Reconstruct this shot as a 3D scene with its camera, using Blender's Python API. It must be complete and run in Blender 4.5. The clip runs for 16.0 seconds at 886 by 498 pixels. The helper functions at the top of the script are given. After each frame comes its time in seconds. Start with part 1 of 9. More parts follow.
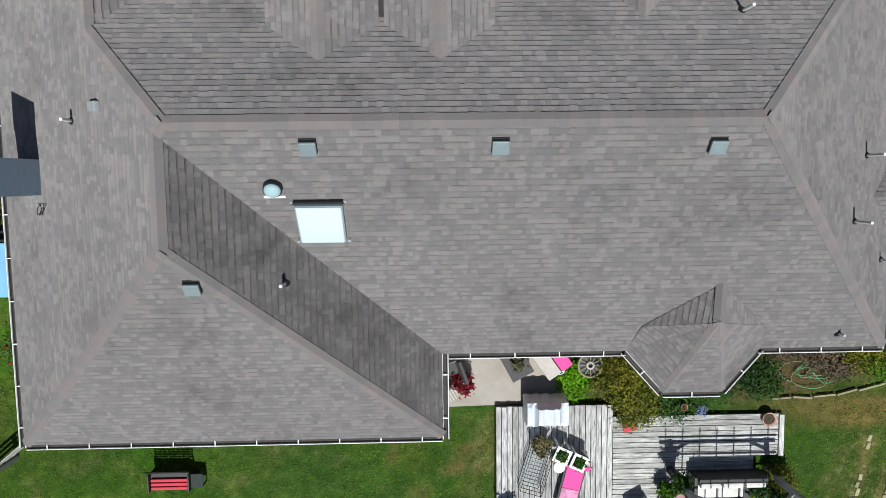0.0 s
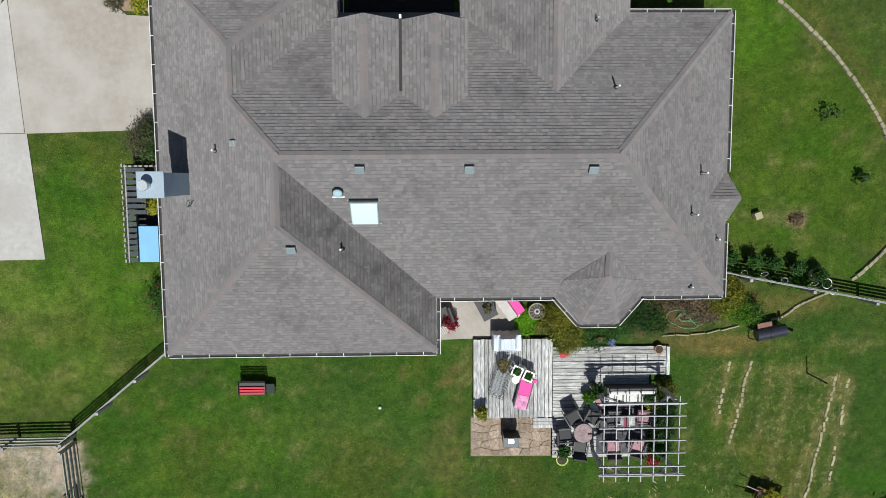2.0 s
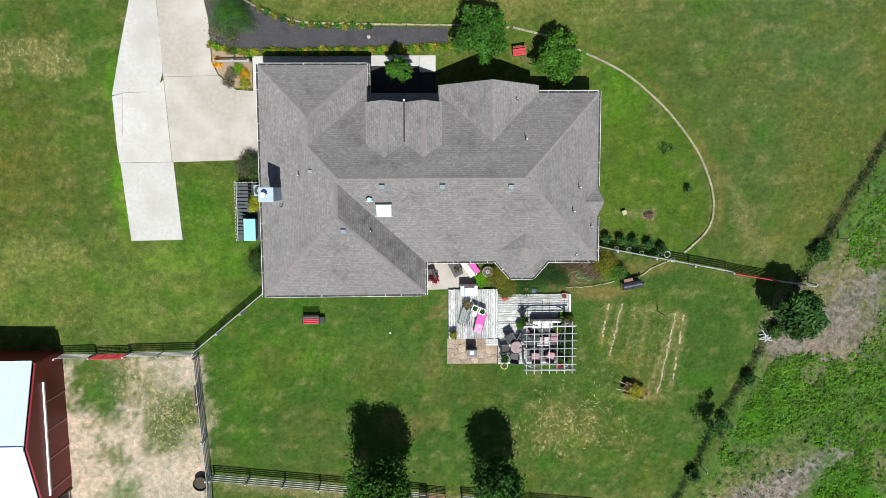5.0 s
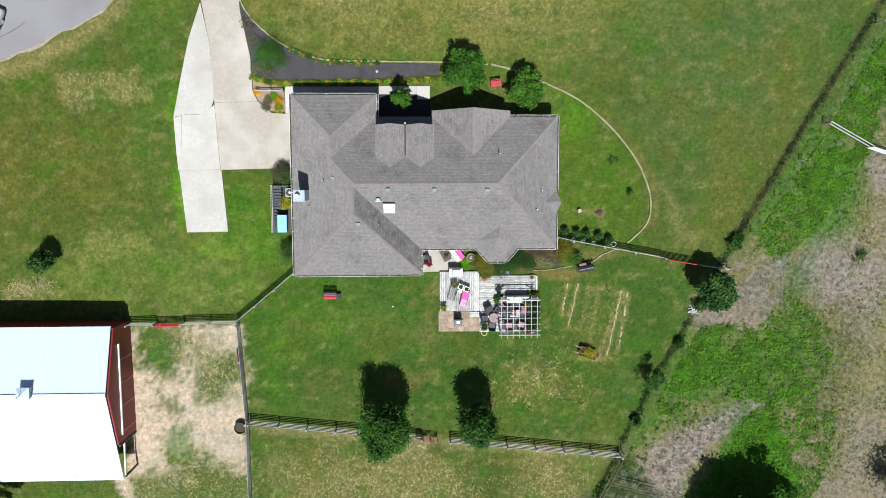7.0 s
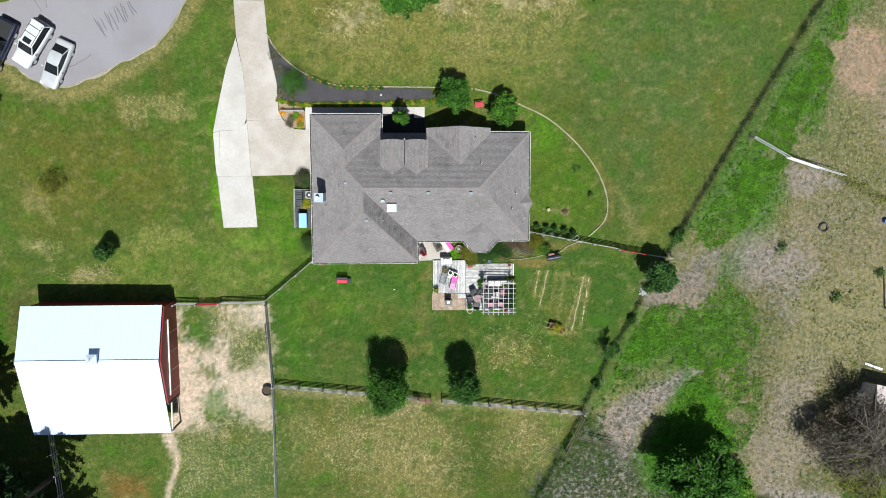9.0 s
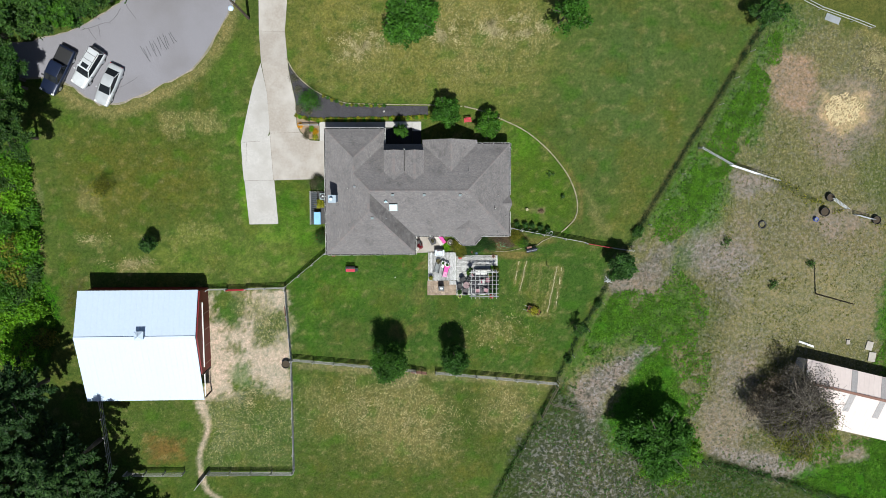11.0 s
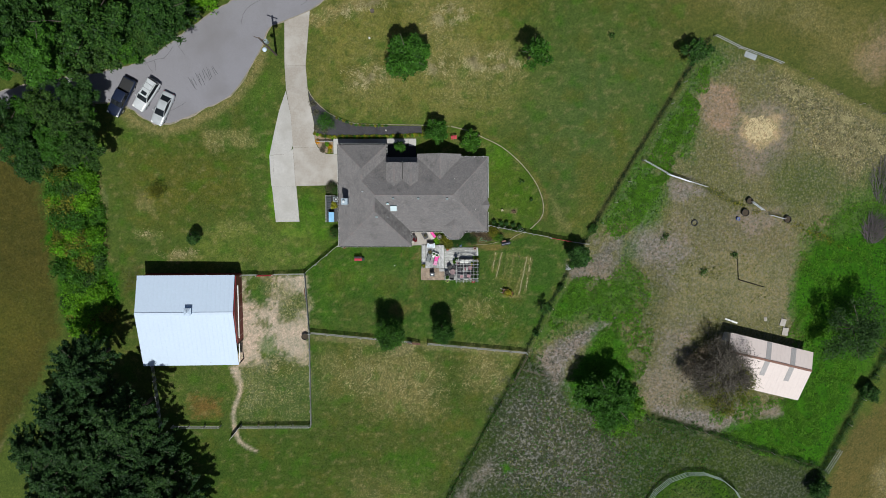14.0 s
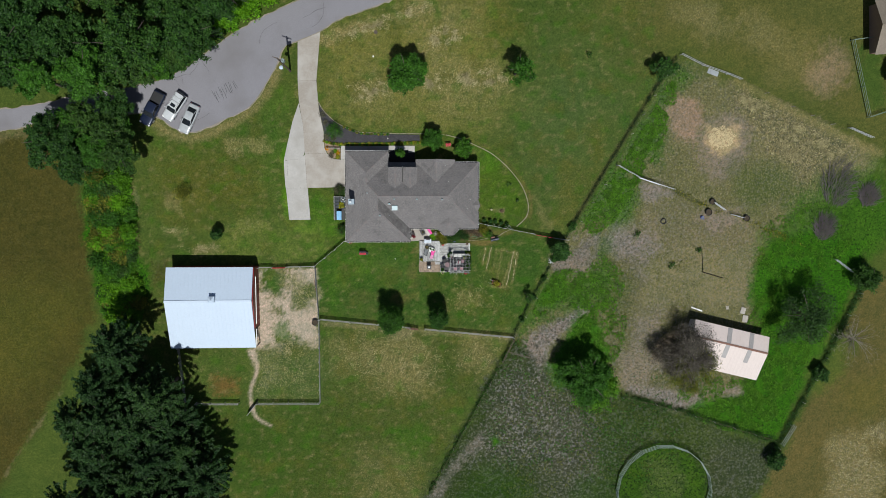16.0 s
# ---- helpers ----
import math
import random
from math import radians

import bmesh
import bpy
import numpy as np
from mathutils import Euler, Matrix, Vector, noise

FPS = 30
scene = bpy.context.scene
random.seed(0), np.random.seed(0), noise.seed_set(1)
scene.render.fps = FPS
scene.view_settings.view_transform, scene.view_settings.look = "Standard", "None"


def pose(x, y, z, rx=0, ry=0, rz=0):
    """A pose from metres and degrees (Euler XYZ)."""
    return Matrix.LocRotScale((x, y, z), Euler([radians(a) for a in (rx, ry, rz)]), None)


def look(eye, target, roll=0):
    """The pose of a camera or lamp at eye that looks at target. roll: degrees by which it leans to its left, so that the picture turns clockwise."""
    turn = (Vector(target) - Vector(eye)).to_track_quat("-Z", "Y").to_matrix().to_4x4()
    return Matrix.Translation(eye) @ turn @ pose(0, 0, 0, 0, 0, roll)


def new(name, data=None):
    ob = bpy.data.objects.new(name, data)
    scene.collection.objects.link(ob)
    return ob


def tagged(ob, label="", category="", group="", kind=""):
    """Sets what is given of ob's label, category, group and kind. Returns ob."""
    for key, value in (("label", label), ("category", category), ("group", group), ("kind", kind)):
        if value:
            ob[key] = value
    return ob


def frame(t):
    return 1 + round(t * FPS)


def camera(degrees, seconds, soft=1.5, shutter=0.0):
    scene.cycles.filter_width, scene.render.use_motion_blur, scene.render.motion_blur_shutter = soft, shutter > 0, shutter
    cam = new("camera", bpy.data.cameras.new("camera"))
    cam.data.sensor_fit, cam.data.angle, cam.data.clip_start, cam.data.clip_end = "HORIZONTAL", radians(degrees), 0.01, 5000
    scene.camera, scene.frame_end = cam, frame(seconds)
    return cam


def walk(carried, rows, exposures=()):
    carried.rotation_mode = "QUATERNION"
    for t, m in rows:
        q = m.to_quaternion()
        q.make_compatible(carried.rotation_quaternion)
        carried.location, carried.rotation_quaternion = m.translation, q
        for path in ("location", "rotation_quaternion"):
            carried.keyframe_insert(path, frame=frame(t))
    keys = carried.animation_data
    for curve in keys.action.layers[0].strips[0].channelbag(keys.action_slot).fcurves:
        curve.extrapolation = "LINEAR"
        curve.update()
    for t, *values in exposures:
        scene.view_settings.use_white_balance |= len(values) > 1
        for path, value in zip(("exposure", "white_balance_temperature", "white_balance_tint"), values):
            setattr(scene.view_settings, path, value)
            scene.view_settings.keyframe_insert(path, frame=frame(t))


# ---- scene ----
cam = camera(64.1, 16.0, 0.85)
PATH = [
    (0.0, 0.084, -1.465, 19.271, -5.677, -1.536, -0.665),
    (0.5, 0.108, -1.397, 20.488, -5.754, -1.483, -0.665),
    (1.0, 0.117, -1.328, 22.929, -5.765, -1.465, -0.505),
    (1.5, 0.108, -1.225, 25.731, -5.789, -1.434, -0.383),
    (2.0, 0.087, -1.155, 28.646, -5.811, -1.412, -0.340),
    (2.5, 0.133, -1.055, 31.555, -5.819, -1.477, -0.351),
    (3.0, 0.219, -0.967, 34.385, -5.796, -1.485, -0.345),
    (3.5, 0.249, -0.870, 37.205, -5.772, -1.563, -0.350),
    (4.0, 0.271, -0.714, 40.263, -5.796, -1.629, -0.386),
    (6.5, 0.249, -0.285, 55.351, -5.564, -1.957, -0.207),
    (7.0, 0.242, -0.261, 58.349, -5.531, -2.025, -0.189),
    (7.5, 0.242, -0.180, 61.377, -5.538, -2.093, -0.181),
    (8.0, 0.252, -0.100, 64.415, -5.493, -2.160, -0.203),
    (8.5, 0.223, 0.008, 67.472, -5.490, -2.238, -0.196),
    (9.0, 0.174, 0.153, 70.530, -5.518, -2.327, -0.168),
    (11.5, 0.021, 0.648, 85.743, -5.465, -2.610, -0.093),
    (12.0, -0.038, 0.813, 88.911, -5.493, -2.674, -0.088),
    (12.5, -0.048, 0.921, 92.088, -5.491, -2.720, -0.054),
    (13.0, -0.078, 1.020, 95.246, -5.459, -2.775, -0.049),
    (13.5, -0.116, 1.187, 98.358, -5.468, -2.860, -0.006),
    (14.0, -0.142, 1.318, 101.403, -5.456, -2.946, 0.028),
    (14.5, -0.200, 1.394, 104.420, -5.441, -2.996, 0.053),
    (15.0, -0.288, 1.430, 107.473, -5.407, -3.057, 0.089),
    (15.5, -0.394, 1.523, 110.518, -5.401, -3.117, 0.104),
    (16.0, -0.511, 1.558, 113.580, -5.376, -3.166, 0.110),
]
EXPOSURES = [(0.0, -0.12), (2.5, -0.15), (4.2, 0.2), (6.3, 0.34), (9.2, 0.37), (11.3, 0.0), (16.0, -0.44)]
walk(cam, [(t, pose(x, y, z, rx, ry, rz)) for t, x, y, z, rx, ry, rz in PATH], EXPOSURES)

# ---- light: clear midday sky, sun in the south ----
SUN_ELEVATION, SUN_FROM_EAST = 65.5, 5.0
world = bpy.data.worlds.new("sky")
scene.world = world
world.use_nodes = True
wn = world.node_tree
sky = wn.nodes.new("ShaderNodeTexSky")
sky.sky_type = "NISHITA"
sky.sun_disc = False
sky.sun_elevation = radians(SUN_ELEVATION)
sky.sun_rotation = radians(180 - SUN_FROM_EAST)
wn.nodes["Background"].inputs["Strength"].default_value = 0.056
wn.links.new(sky.outputs[0], wn.nodes["Background"].inputs["Color"])
sun = new("sun", bpy.data.lights.new("sun", "SUN"))
sun.data.energy = 4.9
sun.data.angle = radians(0.53)
sun.data.color = (0.962, 0.98, 0.935)
_az, _el = radians(-90 + SUN_FROM_EAST), radians(SUN_ELEVATION)
sun.matrix_world = look((60 * math.cos(_az) * math.cos(_el), 60 * math.sin(_az) * math.cos(_el), 60 * math.sin(_el)), (0, 0, 0))

# ---- materials ----
def node_mat(name):
    m = bpy.data.materials.new(name)
    m.use_nodes = True
    return m, m.node_tree, m.node_tree.nodes["Principled BSDF"]


def noise_at(nt, scale, detail=4.0, rough=0.6, stretch=None):
    geo = nt.nodes.new("ShaderNodeNewGeometry")
    tex = nt.nodes.new("ShaderNodeTexNoise")
    tex.inputs["Scale"].default_value = scale
    tex.inputs["Detail"].default_value = detail
    tex.inputs["Roughness"].default_value = rough
    src = geo.outputs["Position"]
    if stretch:
        mp = nt.nodes.new("ShaderNodeMapping")
        mp.inputs["Scale"].default_value = stretch
        nt.links.new(src, mp.inputs["Vector"])
        src = mp.outputs[0]
    nt.links.new(src, tex.inputs["Vector"])
    return tex.outputs["Fac"]


def ramp(nt, fac, *stops):
    r = nt.nodes.new("ShaderNodeValToRGB")
    el = r.color_ramp.elements
    while len(el) < len(stops):
        el.new(0.5)
    for e, (p, c) in zip(el, stops):
        e.position = p
        e.color = (*c, 1) if len(c) == 3 else c
    nt.links.new(fac, r.inputs[0])
    return r.outputs[0]


def mix(nt, a, b, fac, mode="MIX"):
    n = nt.nodes.new("ShaderNodeMix")
    n.data_type = "RGBA"
    n.blend_type = mode
    for value, k in ((fac, 0), (a, 6), (b, 7)):
        if isinstance(value, bpy.types.NodeSocket):
            nt.links.new(value, n.inputs[k])
        else:
            n.inputs[k].default_value = value if k == 0 else (*value, 1)
    return n.outputs[2]


def bumped(nt, bsdf, fac, strength, distance):
    b = nt.nodes.new("ShaderNodeBump")
    b.inputs["Strength"].default_value = strength
    b.inputs["Distance"].default_value = distance
    nt.links.new(fac, b.inputs["Height"])
    nt.links.new(b.outputs[0], bsdf.inputs["Normal"])


def gray(v):
    return (v, v, v)


def scaled(c, k):
    return tuple(min(1.0, v * k) for v in c)


def surface(name, colour, rough=0.7, grain=8.0, vary=0.25, patch=0.6, patch_vary=0.2, bump=0.3, depth=0.01,
            metal=0.0, stretch=None, second=None, by_piece=0.0, by_island=0.0):
    """A weathered surface: grain, larger patches, and where asked a shade of its own for each piece."""
    m, nt, bsdf = node_mat(name)
    fine = noise_at(nt, grain, 6, 0.65, stretch)
    big = noise_at(nt, patch, 3, 0.55)
    c = ramp(nt, fine, (0.25, scaled(colour, 1 - vary)), (0.75, scaled(colour, 1 + vary)))
    other = second or scaled(colour, 1 - patch_vary * 1.4)
    c = mix(nt, c, other, ramp(nt, big, (0.45, gray(0)), (0.75, gray(min(1, patch_vary * 2.5)))))
    if by_piece:
        info = nt.nodes.new("ShaderNodeObjectInfo")
        c = mix(nt, c, ramp(nt, info.outputs["Random"], (0.0, gray(1 - by_piece)), (1.0, gray(1.0))), 1.0, "MULTIPLY")
    if by_island:
        geo = nt.nodes.new("ShaderNodeNewGeometry")
        c = mix(nt, c, ramp(nt, geo.outputs["Random Per Island"], (0.0, gray(1 - by_island)), (1.0, gray(1.0))), 1.0, "MULTIPLY")
    nt.links.new(c, bsdf.inputs["Base Color"])
    bsdf.inputs["Roughness"].default_value = rough
    bsdf.inputs["Metallic"].default_value = metal
    if bump:
        bumped(nt, bsdf, fine, bump, depth)
    return m


def shingle_mat(name, pieces, darkening=0.0):
    m, nt, bsdf = node_mat(name)
    if pieces:
        rnd = nt.nodes.new("ShaderNodeObjectInfo").outputs["Random"]
    else:
        rnd = nt.nodes.new("ShaderNodeNewGeometry").outputs["Random Per Island"]
    tone = ramp(nt, rnd, (0.0, (0.176, 0.168, 0.172)), (0.35, (0.200, 0.190, 0.192)), (0.5, (0.214, 0.203, 0.206)), (0.62, (0.228, 0.208, 0.206)), (0.88, (0.246, 0.232, 0.232)), (1.0, (0.196, 0.184, 0.190)))
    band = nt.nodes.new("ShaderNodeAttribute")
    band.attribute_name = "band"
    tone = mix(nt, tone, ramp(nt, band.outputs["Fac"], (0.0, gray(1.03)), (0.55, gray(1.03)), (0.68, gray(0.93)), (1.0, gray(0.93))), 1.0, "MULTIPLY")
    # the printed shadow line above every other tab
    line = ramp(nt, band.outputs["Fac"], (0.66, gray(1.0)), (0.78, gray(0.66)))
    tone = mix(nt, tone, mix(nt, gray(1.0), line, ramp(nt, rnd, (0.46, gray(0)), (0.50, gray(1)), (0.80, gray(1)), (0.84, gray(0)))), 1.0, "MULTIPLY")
    speck = ramp(nt, noise_at(nt, 80, 3, 0.75), (0.3, gray(0.58)), (0.7, gray(1.42)))
    stain = ramp(nt, noise_at(nt, 0.42, 5, 0.65), (0.30, gray(0.72)), (0.44, gray(0.96)), (0.72, gray(1.07)))
    c = mix(nt, mix(nt, tone, speck, 1.0, "MULTIPLY"), stain, 1.0, "MULTIPLY")
    # algae stains; on the south wing the slope's shade is put in as well
    if darkening:
        streak = ramp(nt, noise_at(nt, 1.1, 5, 0.65), (0.3, gray(1 - darkening * 1.25)), (0.62, gray(1 - darkening * 0.55)))
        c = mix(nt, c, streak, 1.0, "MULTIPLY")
    nt.links.new(c, bsdf.inputs["Base Color"])
    bsdf.inputs["Roughness"].default_value = 0.9
    bsdf.inputs["Diffuse Roughness"].default_value = 1.0
    bsdf.inputs["Specular IOR Level"].default_value = 0.3
    bumped(nt, bsdf, noise_at(nt, 120, 2), 0.25, 0.004)
    return m


def leaf_mat(name, dark, light, thin=0.25):
    m, nt, bsdf = node_mat(name)
    geo = nt.nodes.new("ShaderNodeNewGeometry")
    c = ramp(nt, geo.outputs["Random Per Island"], (0.0, dark), (1.0, light))
    big = noise_at(nt, 0.9, 3)
    c = mix(nt, c, ramp(nt, big, (0.3, gray(0.6)), (0.7, gray(1.45))), 1.0, "MULTIPLY")
    one = nt.nodes.new("ShaderNodeObjectInfo").outputs["Random"]
    c = mix(nt, c, ramp(nt, one, (0.0, (0.78, 0.82, 0.85)), (0.5, (1.0, 1.0, 1.0)), (1.0, (1.24, 1.15, 1.0))), 1.0, "MULTIPLY")
    nt.links.new(c, bsdf.inputs["Base Color"])
    bsdf.inputs["Roughness"].default_value = 0.55
    bsdf.inputs["Specular IOR Level"].default_value = 0.18
    tr = nt.nodes.new("ShaderNodeBsdfTranslucent")
    nt.links.new(c, tr.inputs["Color"])
    mx = nt.nodes.new("ShaderNodeMixShader")
    mx.inputs[0].default_value = thin
    nt.links.new(bsdf.outputs[0], mx.inputs[1])
    nt.links.new(tr.outputs[0], mx.inputs[2])
    nt.links.new(mx.outputs[0], nt.nodes["Material Output"].inputs["Surface"])
    return m


def ground_mat():
    """Turf and earth: the sheet's own tint, broken up by blades, tufts, worn spots and clods."""
    m, nt, bsdf = node_mat("turf_and_earth")
    att = nt.nodes.new("ShaderNodeAttribute")
    att.attribute_name = "tint"
    straw = nt.nodes.new("ShaderNodeAttribute")
    straw.attribute_name = "straw"
    sep = nt.nodes.new("ShaderNodeSeparateColor")
    nt.links.new(straw.outputs["Color"], sep.inputs[0])
    blades = noise_at(nt, 24, 8, 0.8)
    tufts = noise_at(nt, 0.9, 5, 0.68)
    wide = noise_at(nt, 0.11, 4, 0.6)
    c = mix(nt, att.outputs["Color"], ramp(nt, blades, (0.32, (0.42, 0.48, 0.40)), (0.5, (0.99, 1.01, 0.94)), (0.68, (1.72, 1.58, 1.60))), 1.0, "MULTIPLY")
    clumps = noise_at(nt, 3.0, 5, 0.72)
    c = mix(nt, c, ramp(nt, clumps, (0.34, (0.66, 0.72, 0.65)), (0.66, (1.34, 1.25, 1.28))), 1.0, "MULTIPLY")
    c = mix(nt, c, ramp(nt, tufts, (0.34, (0.80, 0.87, 0.82)), (0.66, (1.22, 1.13, 1.12))), 1.0, "MULTIPLY")
    c = mix(nt, c, ramp(nt, wide, (0.3, (0.86, 0.92, 0.9)), (0.7, (1.15, 1.07, 1.06))), 1.0, "MULTIPLY")
    # dry straw heads where the sheet says so
    heads = noise_at(nt, 4.6, 5, 0.8, (1, 0.8, 1))
    amount = nt.nodes.new("ShaderNodeMath")
    amount.operation = "MULTIPLY"
    nt.links.new(ramp(nt, heads, (0.54, gray(0)), (0.60, gray(1))), amount.inputs[0])
    nt.links.new(sep.outputs[0], amount.inputs[1])
    c = mix(nt, c, (0.50, 0.44, 0.22), amount.outputs[0])
    # stones and clods, grey
    clods = noise_at(nt, 2.3, 6, 0.74)
    amount = nt.nodes.new("ShaderNodeMath")
    amount.operation = "MULTIPLY"
    nt.links.new(ramp(nt, clods, (0.51, gray(0)), (0.565, gray(1))), amount.inputs[0])
    nt.links.new(sep.outputs[1], amount.inputs[1])
    c = mix(nt, c, (0.30, 0.275, 0.265), amount.outputs[0])
    # near-black spots paint the shade in holes between the clods
    hole_shade = nt.nodes.new("ShaderNodeMath")
    hole_shade.operation = "MULTIPLY"
    nt.links.new(ramp(nt, noise_at(nt, 2.1, 6, 0.75), (0.41, gray(1)), (0.46, gray(0))), hole_shade.inputs[0])
    nt.links.new(sep.outputs[1], hole_shade.inputs[1])
    c = mix(nt, c, (0.022, 0.026, 0.012), hole_shade.outputs[0])
    # weeds: dark green spots paint the shade in hollows between lush clumps
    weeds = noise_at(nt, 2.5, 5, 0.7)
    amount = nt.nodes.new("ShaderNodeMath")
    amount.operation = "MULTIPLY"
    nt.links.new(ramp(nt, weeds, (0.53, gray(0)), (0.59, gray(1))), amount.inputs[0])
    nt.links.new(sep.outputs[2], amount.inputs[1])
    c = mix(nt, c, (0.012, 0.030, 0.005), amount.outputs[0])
    glints = nt.nodes.new("ShaderNodeMath")
    glints.operation = "MULTIPLY"
    nt.links.new(ramp(nt, noise_at(nt, 0.7, 5, 0.7), (0.45, gray(0)), (0.65, gray(0.7))), glints.inputs[0])
    nt.links.new(sep.outputs[2], glints.inputs[1])
    c = mix(nt, c, mix(nt, c, (0.45, 0.52, 0.7), 1.0, "MULTIPLY"), glints.outputs[0])
    nt.links.new(c, bsdf.inputs["Base Color"])
    bsdf.inputs["Roughness"].default_value = 0.9
    bsdf.inputs["Specular IOR Level"].default_value = 0.12
    bumped(nt, bsdf, noise_at(nt, 6, 7, 0.75), 1.0, 0.09)
    return m


GROUND = ground_mat()
SHINGLE = shingle_mat("shingle_courses", False)
SHINGLE_STAIN_SHADE = shingle_mat("shingle_stain_shade", False, 0.45)
SHINGLE_AGED = shingle_mat("shingle_aged", False, 0.16)
SHINGLE_TAB = shingle_mat("shingle_tab", True)
ROOF_FELT = surface("roof_felt", (0.11, 0.10, 0.095), 0.95)
m, nt, bsdf = node_mat("ridge_shingle")
c = ramp(nt, nt.nodes.new("ShaderNodeNewGeometry").outputs["Random Per Island"], (0.0, (0.184, 0.172, 0.174)), (0.45, (0.200, 0.188, 0.190)), (0.6, (0.216, 0.186, 0.184)), (1.0, (0.224, 0.200, 0.198)))
c = mix(nt, c, ramp(nt, noise_at(nt, 80, 3, 0.75), (0.3, gray(0.65)), (0.7, gray(1.35))), 1.0, "MULTIPLY")
nt.links.new(c, bsdf.inputs["Base Color"])
bsdf.inputs["Roughness"].default_value = 0.9
bsdf.inputs["Diffuse Roughness"].default_value = 1.0
CAP = m
CONCRETE = surface("concrete", (0.48, 0.46, 0.44), 0.85, 4, 0.14, 0.5, 0.3, 0.2, 0.004, second=(0.38, 0.355, 0.325), by_piece=0.10)
CONCRETE_OLD = surface("concrete_old", (0.375, 0.335, 0.295), 0.88, 4, 0.14, 0.32, 0.4, 0.2, 0.004, second=(0.50, 0.47, 0.44), by_piece=0.10)
ASPHALT = surface("asphalt", (0.235, 0.228, 0.252), 0.9, 22, 0.28, 0.16, 0.35, 0.3, 0.006, second=(0.185, 0.175, 0.185))
TAR = surface("tar", (0.05, 0.05, 0.055), 0.6, 20, 0.2)
TAN_SHINGLE = surface("tan_shingle", (0.24, 0.20, 0.16), 0.9, 14, 0.35)
EDGE_MOSSY = surface("mossy_edging", (0.40, 0.37, 0.22), 0.9, 30, 0.3, by_piece=0.35)
BRICK = surface("brick_wall", (0.30, 0.19, 0.15), 0.85, 12, 0.3)
WHITE = surface("white_paint", (0.80, 0.80, 0.78), 0.45, 6, 0.05, 0.8, 0.08, 0.05, 0.002)
GUTTER_IN = surface("gutter_inside", (0.045, 0.042, 0.04), 0.8, 10, 0.4)
DECK = surface("deck_board", (0.60, 0.59, 0.57), 0.85, 22, 0.8, 1.6, 0.3, 0.5, 0.005, by_piece=0.38, stretch=(1, 0.12, 1))
DECK_X = surface("deck_board_cross", (0.58, 0.56, 0.54), 0.85, 22, 0.8, 1.6, 0.3, 0.5, 0.005, by_piece=0.38, stretch=(0.12, 1, 1))
FENCE_WOOD = surface("fence_wood", (0.42, 0.41, 0.40), 0.85, 14, 0.25, 1.0, 0.2, 0.3, 0.004, by_piece=0.25)
DARK_WOOD = surface("dark_wood", (0.10, 0.075, 0.06), 0.7, 14, 0.3)
PERGOLA = surface("pergola_white", (0.46, 0.46, 0.465), 0.55, 10, 0.08)
METAL_WHITE = surface("barn_metal", (0.56, 0.66, 0.80), 0.45, 3, 0.04, 0.3, 0.08, 0.05, 0.002)
METAL_TAN = surface("shed_metal", (0.70, 0.60, 0.57), 0.5, 3, 0.05, 0.3, 0.1, 0.05, 0.002, second=(0.56, 0.46, 0.43))
METAL_PANEL = surface("shed_light_panel", (0.36, 0.34, 0.34), 0.5)
RUST = surface("rusty_ridge", (0.22, 0.11, 0.08), 0.7)
RED_SIDING = surface("red_siding", (0.22, 0.014, 0.02), 0.55, 5, 0.15, 0.5, 0.2)
RED_PAINT = surface("red_paint", (0.44, 0.03, 0.045), 0.5)
STEEL = surface("galvanised", (0.50, 0.53, 0.56), 0.4, 12, 0.12, metal=0.6)
VENT_METAL = surface("vent_metal", (0.25, 0.31, 0.33), 0.45, 10, 0.1, metal=0.2)
BLACK = surface("black_plastic", (0.018, 0.018, 0.02), 0.5, 12, 0.3)
BLUE_GREY = surface("blue_grey_siding", (0.33, 0.41, 0.48), 0.6, 8, 0.12)
LIGHT_METAL = surface("light_metal", (0.62, 0.66, 0.70), 0.35, 10, 0.08, metal=0.5)
SKY_BLUE = surface("sky_blue_plastic", (0.22, 0.50, 0.80), 0.45, 4, 0.05)
BRIGHT_BLUE = surface("bright_blue_plastic", (0.05, 0.12, 0.7), 0.45, 4, 0.08)
RED_FABRIC = surface("red_fabric", (0.62, 0.055, 0.085), 0.8, 30, 0.12)
PINK = surface("pink_fabric", (0.85, 0.09, 0.38), 0.8, 20, 0.08)
PINK_PALE = surface("pale_pink_fabric", (0.40, 0.22, 0.25), 0.8, 6, 0.3, 2.0, 0.3)
PINK_PRINT = surface("pink_print_fabric", (0.80, 0.30, 0.50), 0.8, 9, 0.45, 4.0, 0.4)
CREAM = surface("cream_fabric", (0.56, 0.52, 0.49), 0.85, 8, 0.12, 3.0, 0.2)
GREY_FABRIC = surface("grey_fabric", (0.085, 0.082, 0.085), 0.8, 20, 0.2)
COVER = surface("grill_cover", (0.70, 0.76, 0.84), 0.4, 5, 0.12, 2.0, 0.2)
TERRACOTTA = surface("terracotta", (0.55, 0.20, 0.12), 0.8, 10, 0.2)
SOIL = surface("soil", (0.06, 0.045, 0.03), 0.95, 12, 0.4)
MULCH = surface("mulch", (0.055, 0.052, 0.058), 0.95, 13, 0.6, 1.0, 0.3, 0.9, 0.04)
STONE = surface("flagstone", (0.40, 0.31, 0.24), 0.85, 9, 0.6, 1.6, 0.4, 0.3, 0.01, second=(0.26, 0.19, 0.13), by_piece=0.4)
EDGE_STONE = surface("edging_stone", (0.34, 0.31, 0.20), 0.9, 9, 0.2, by_piece=0.25)
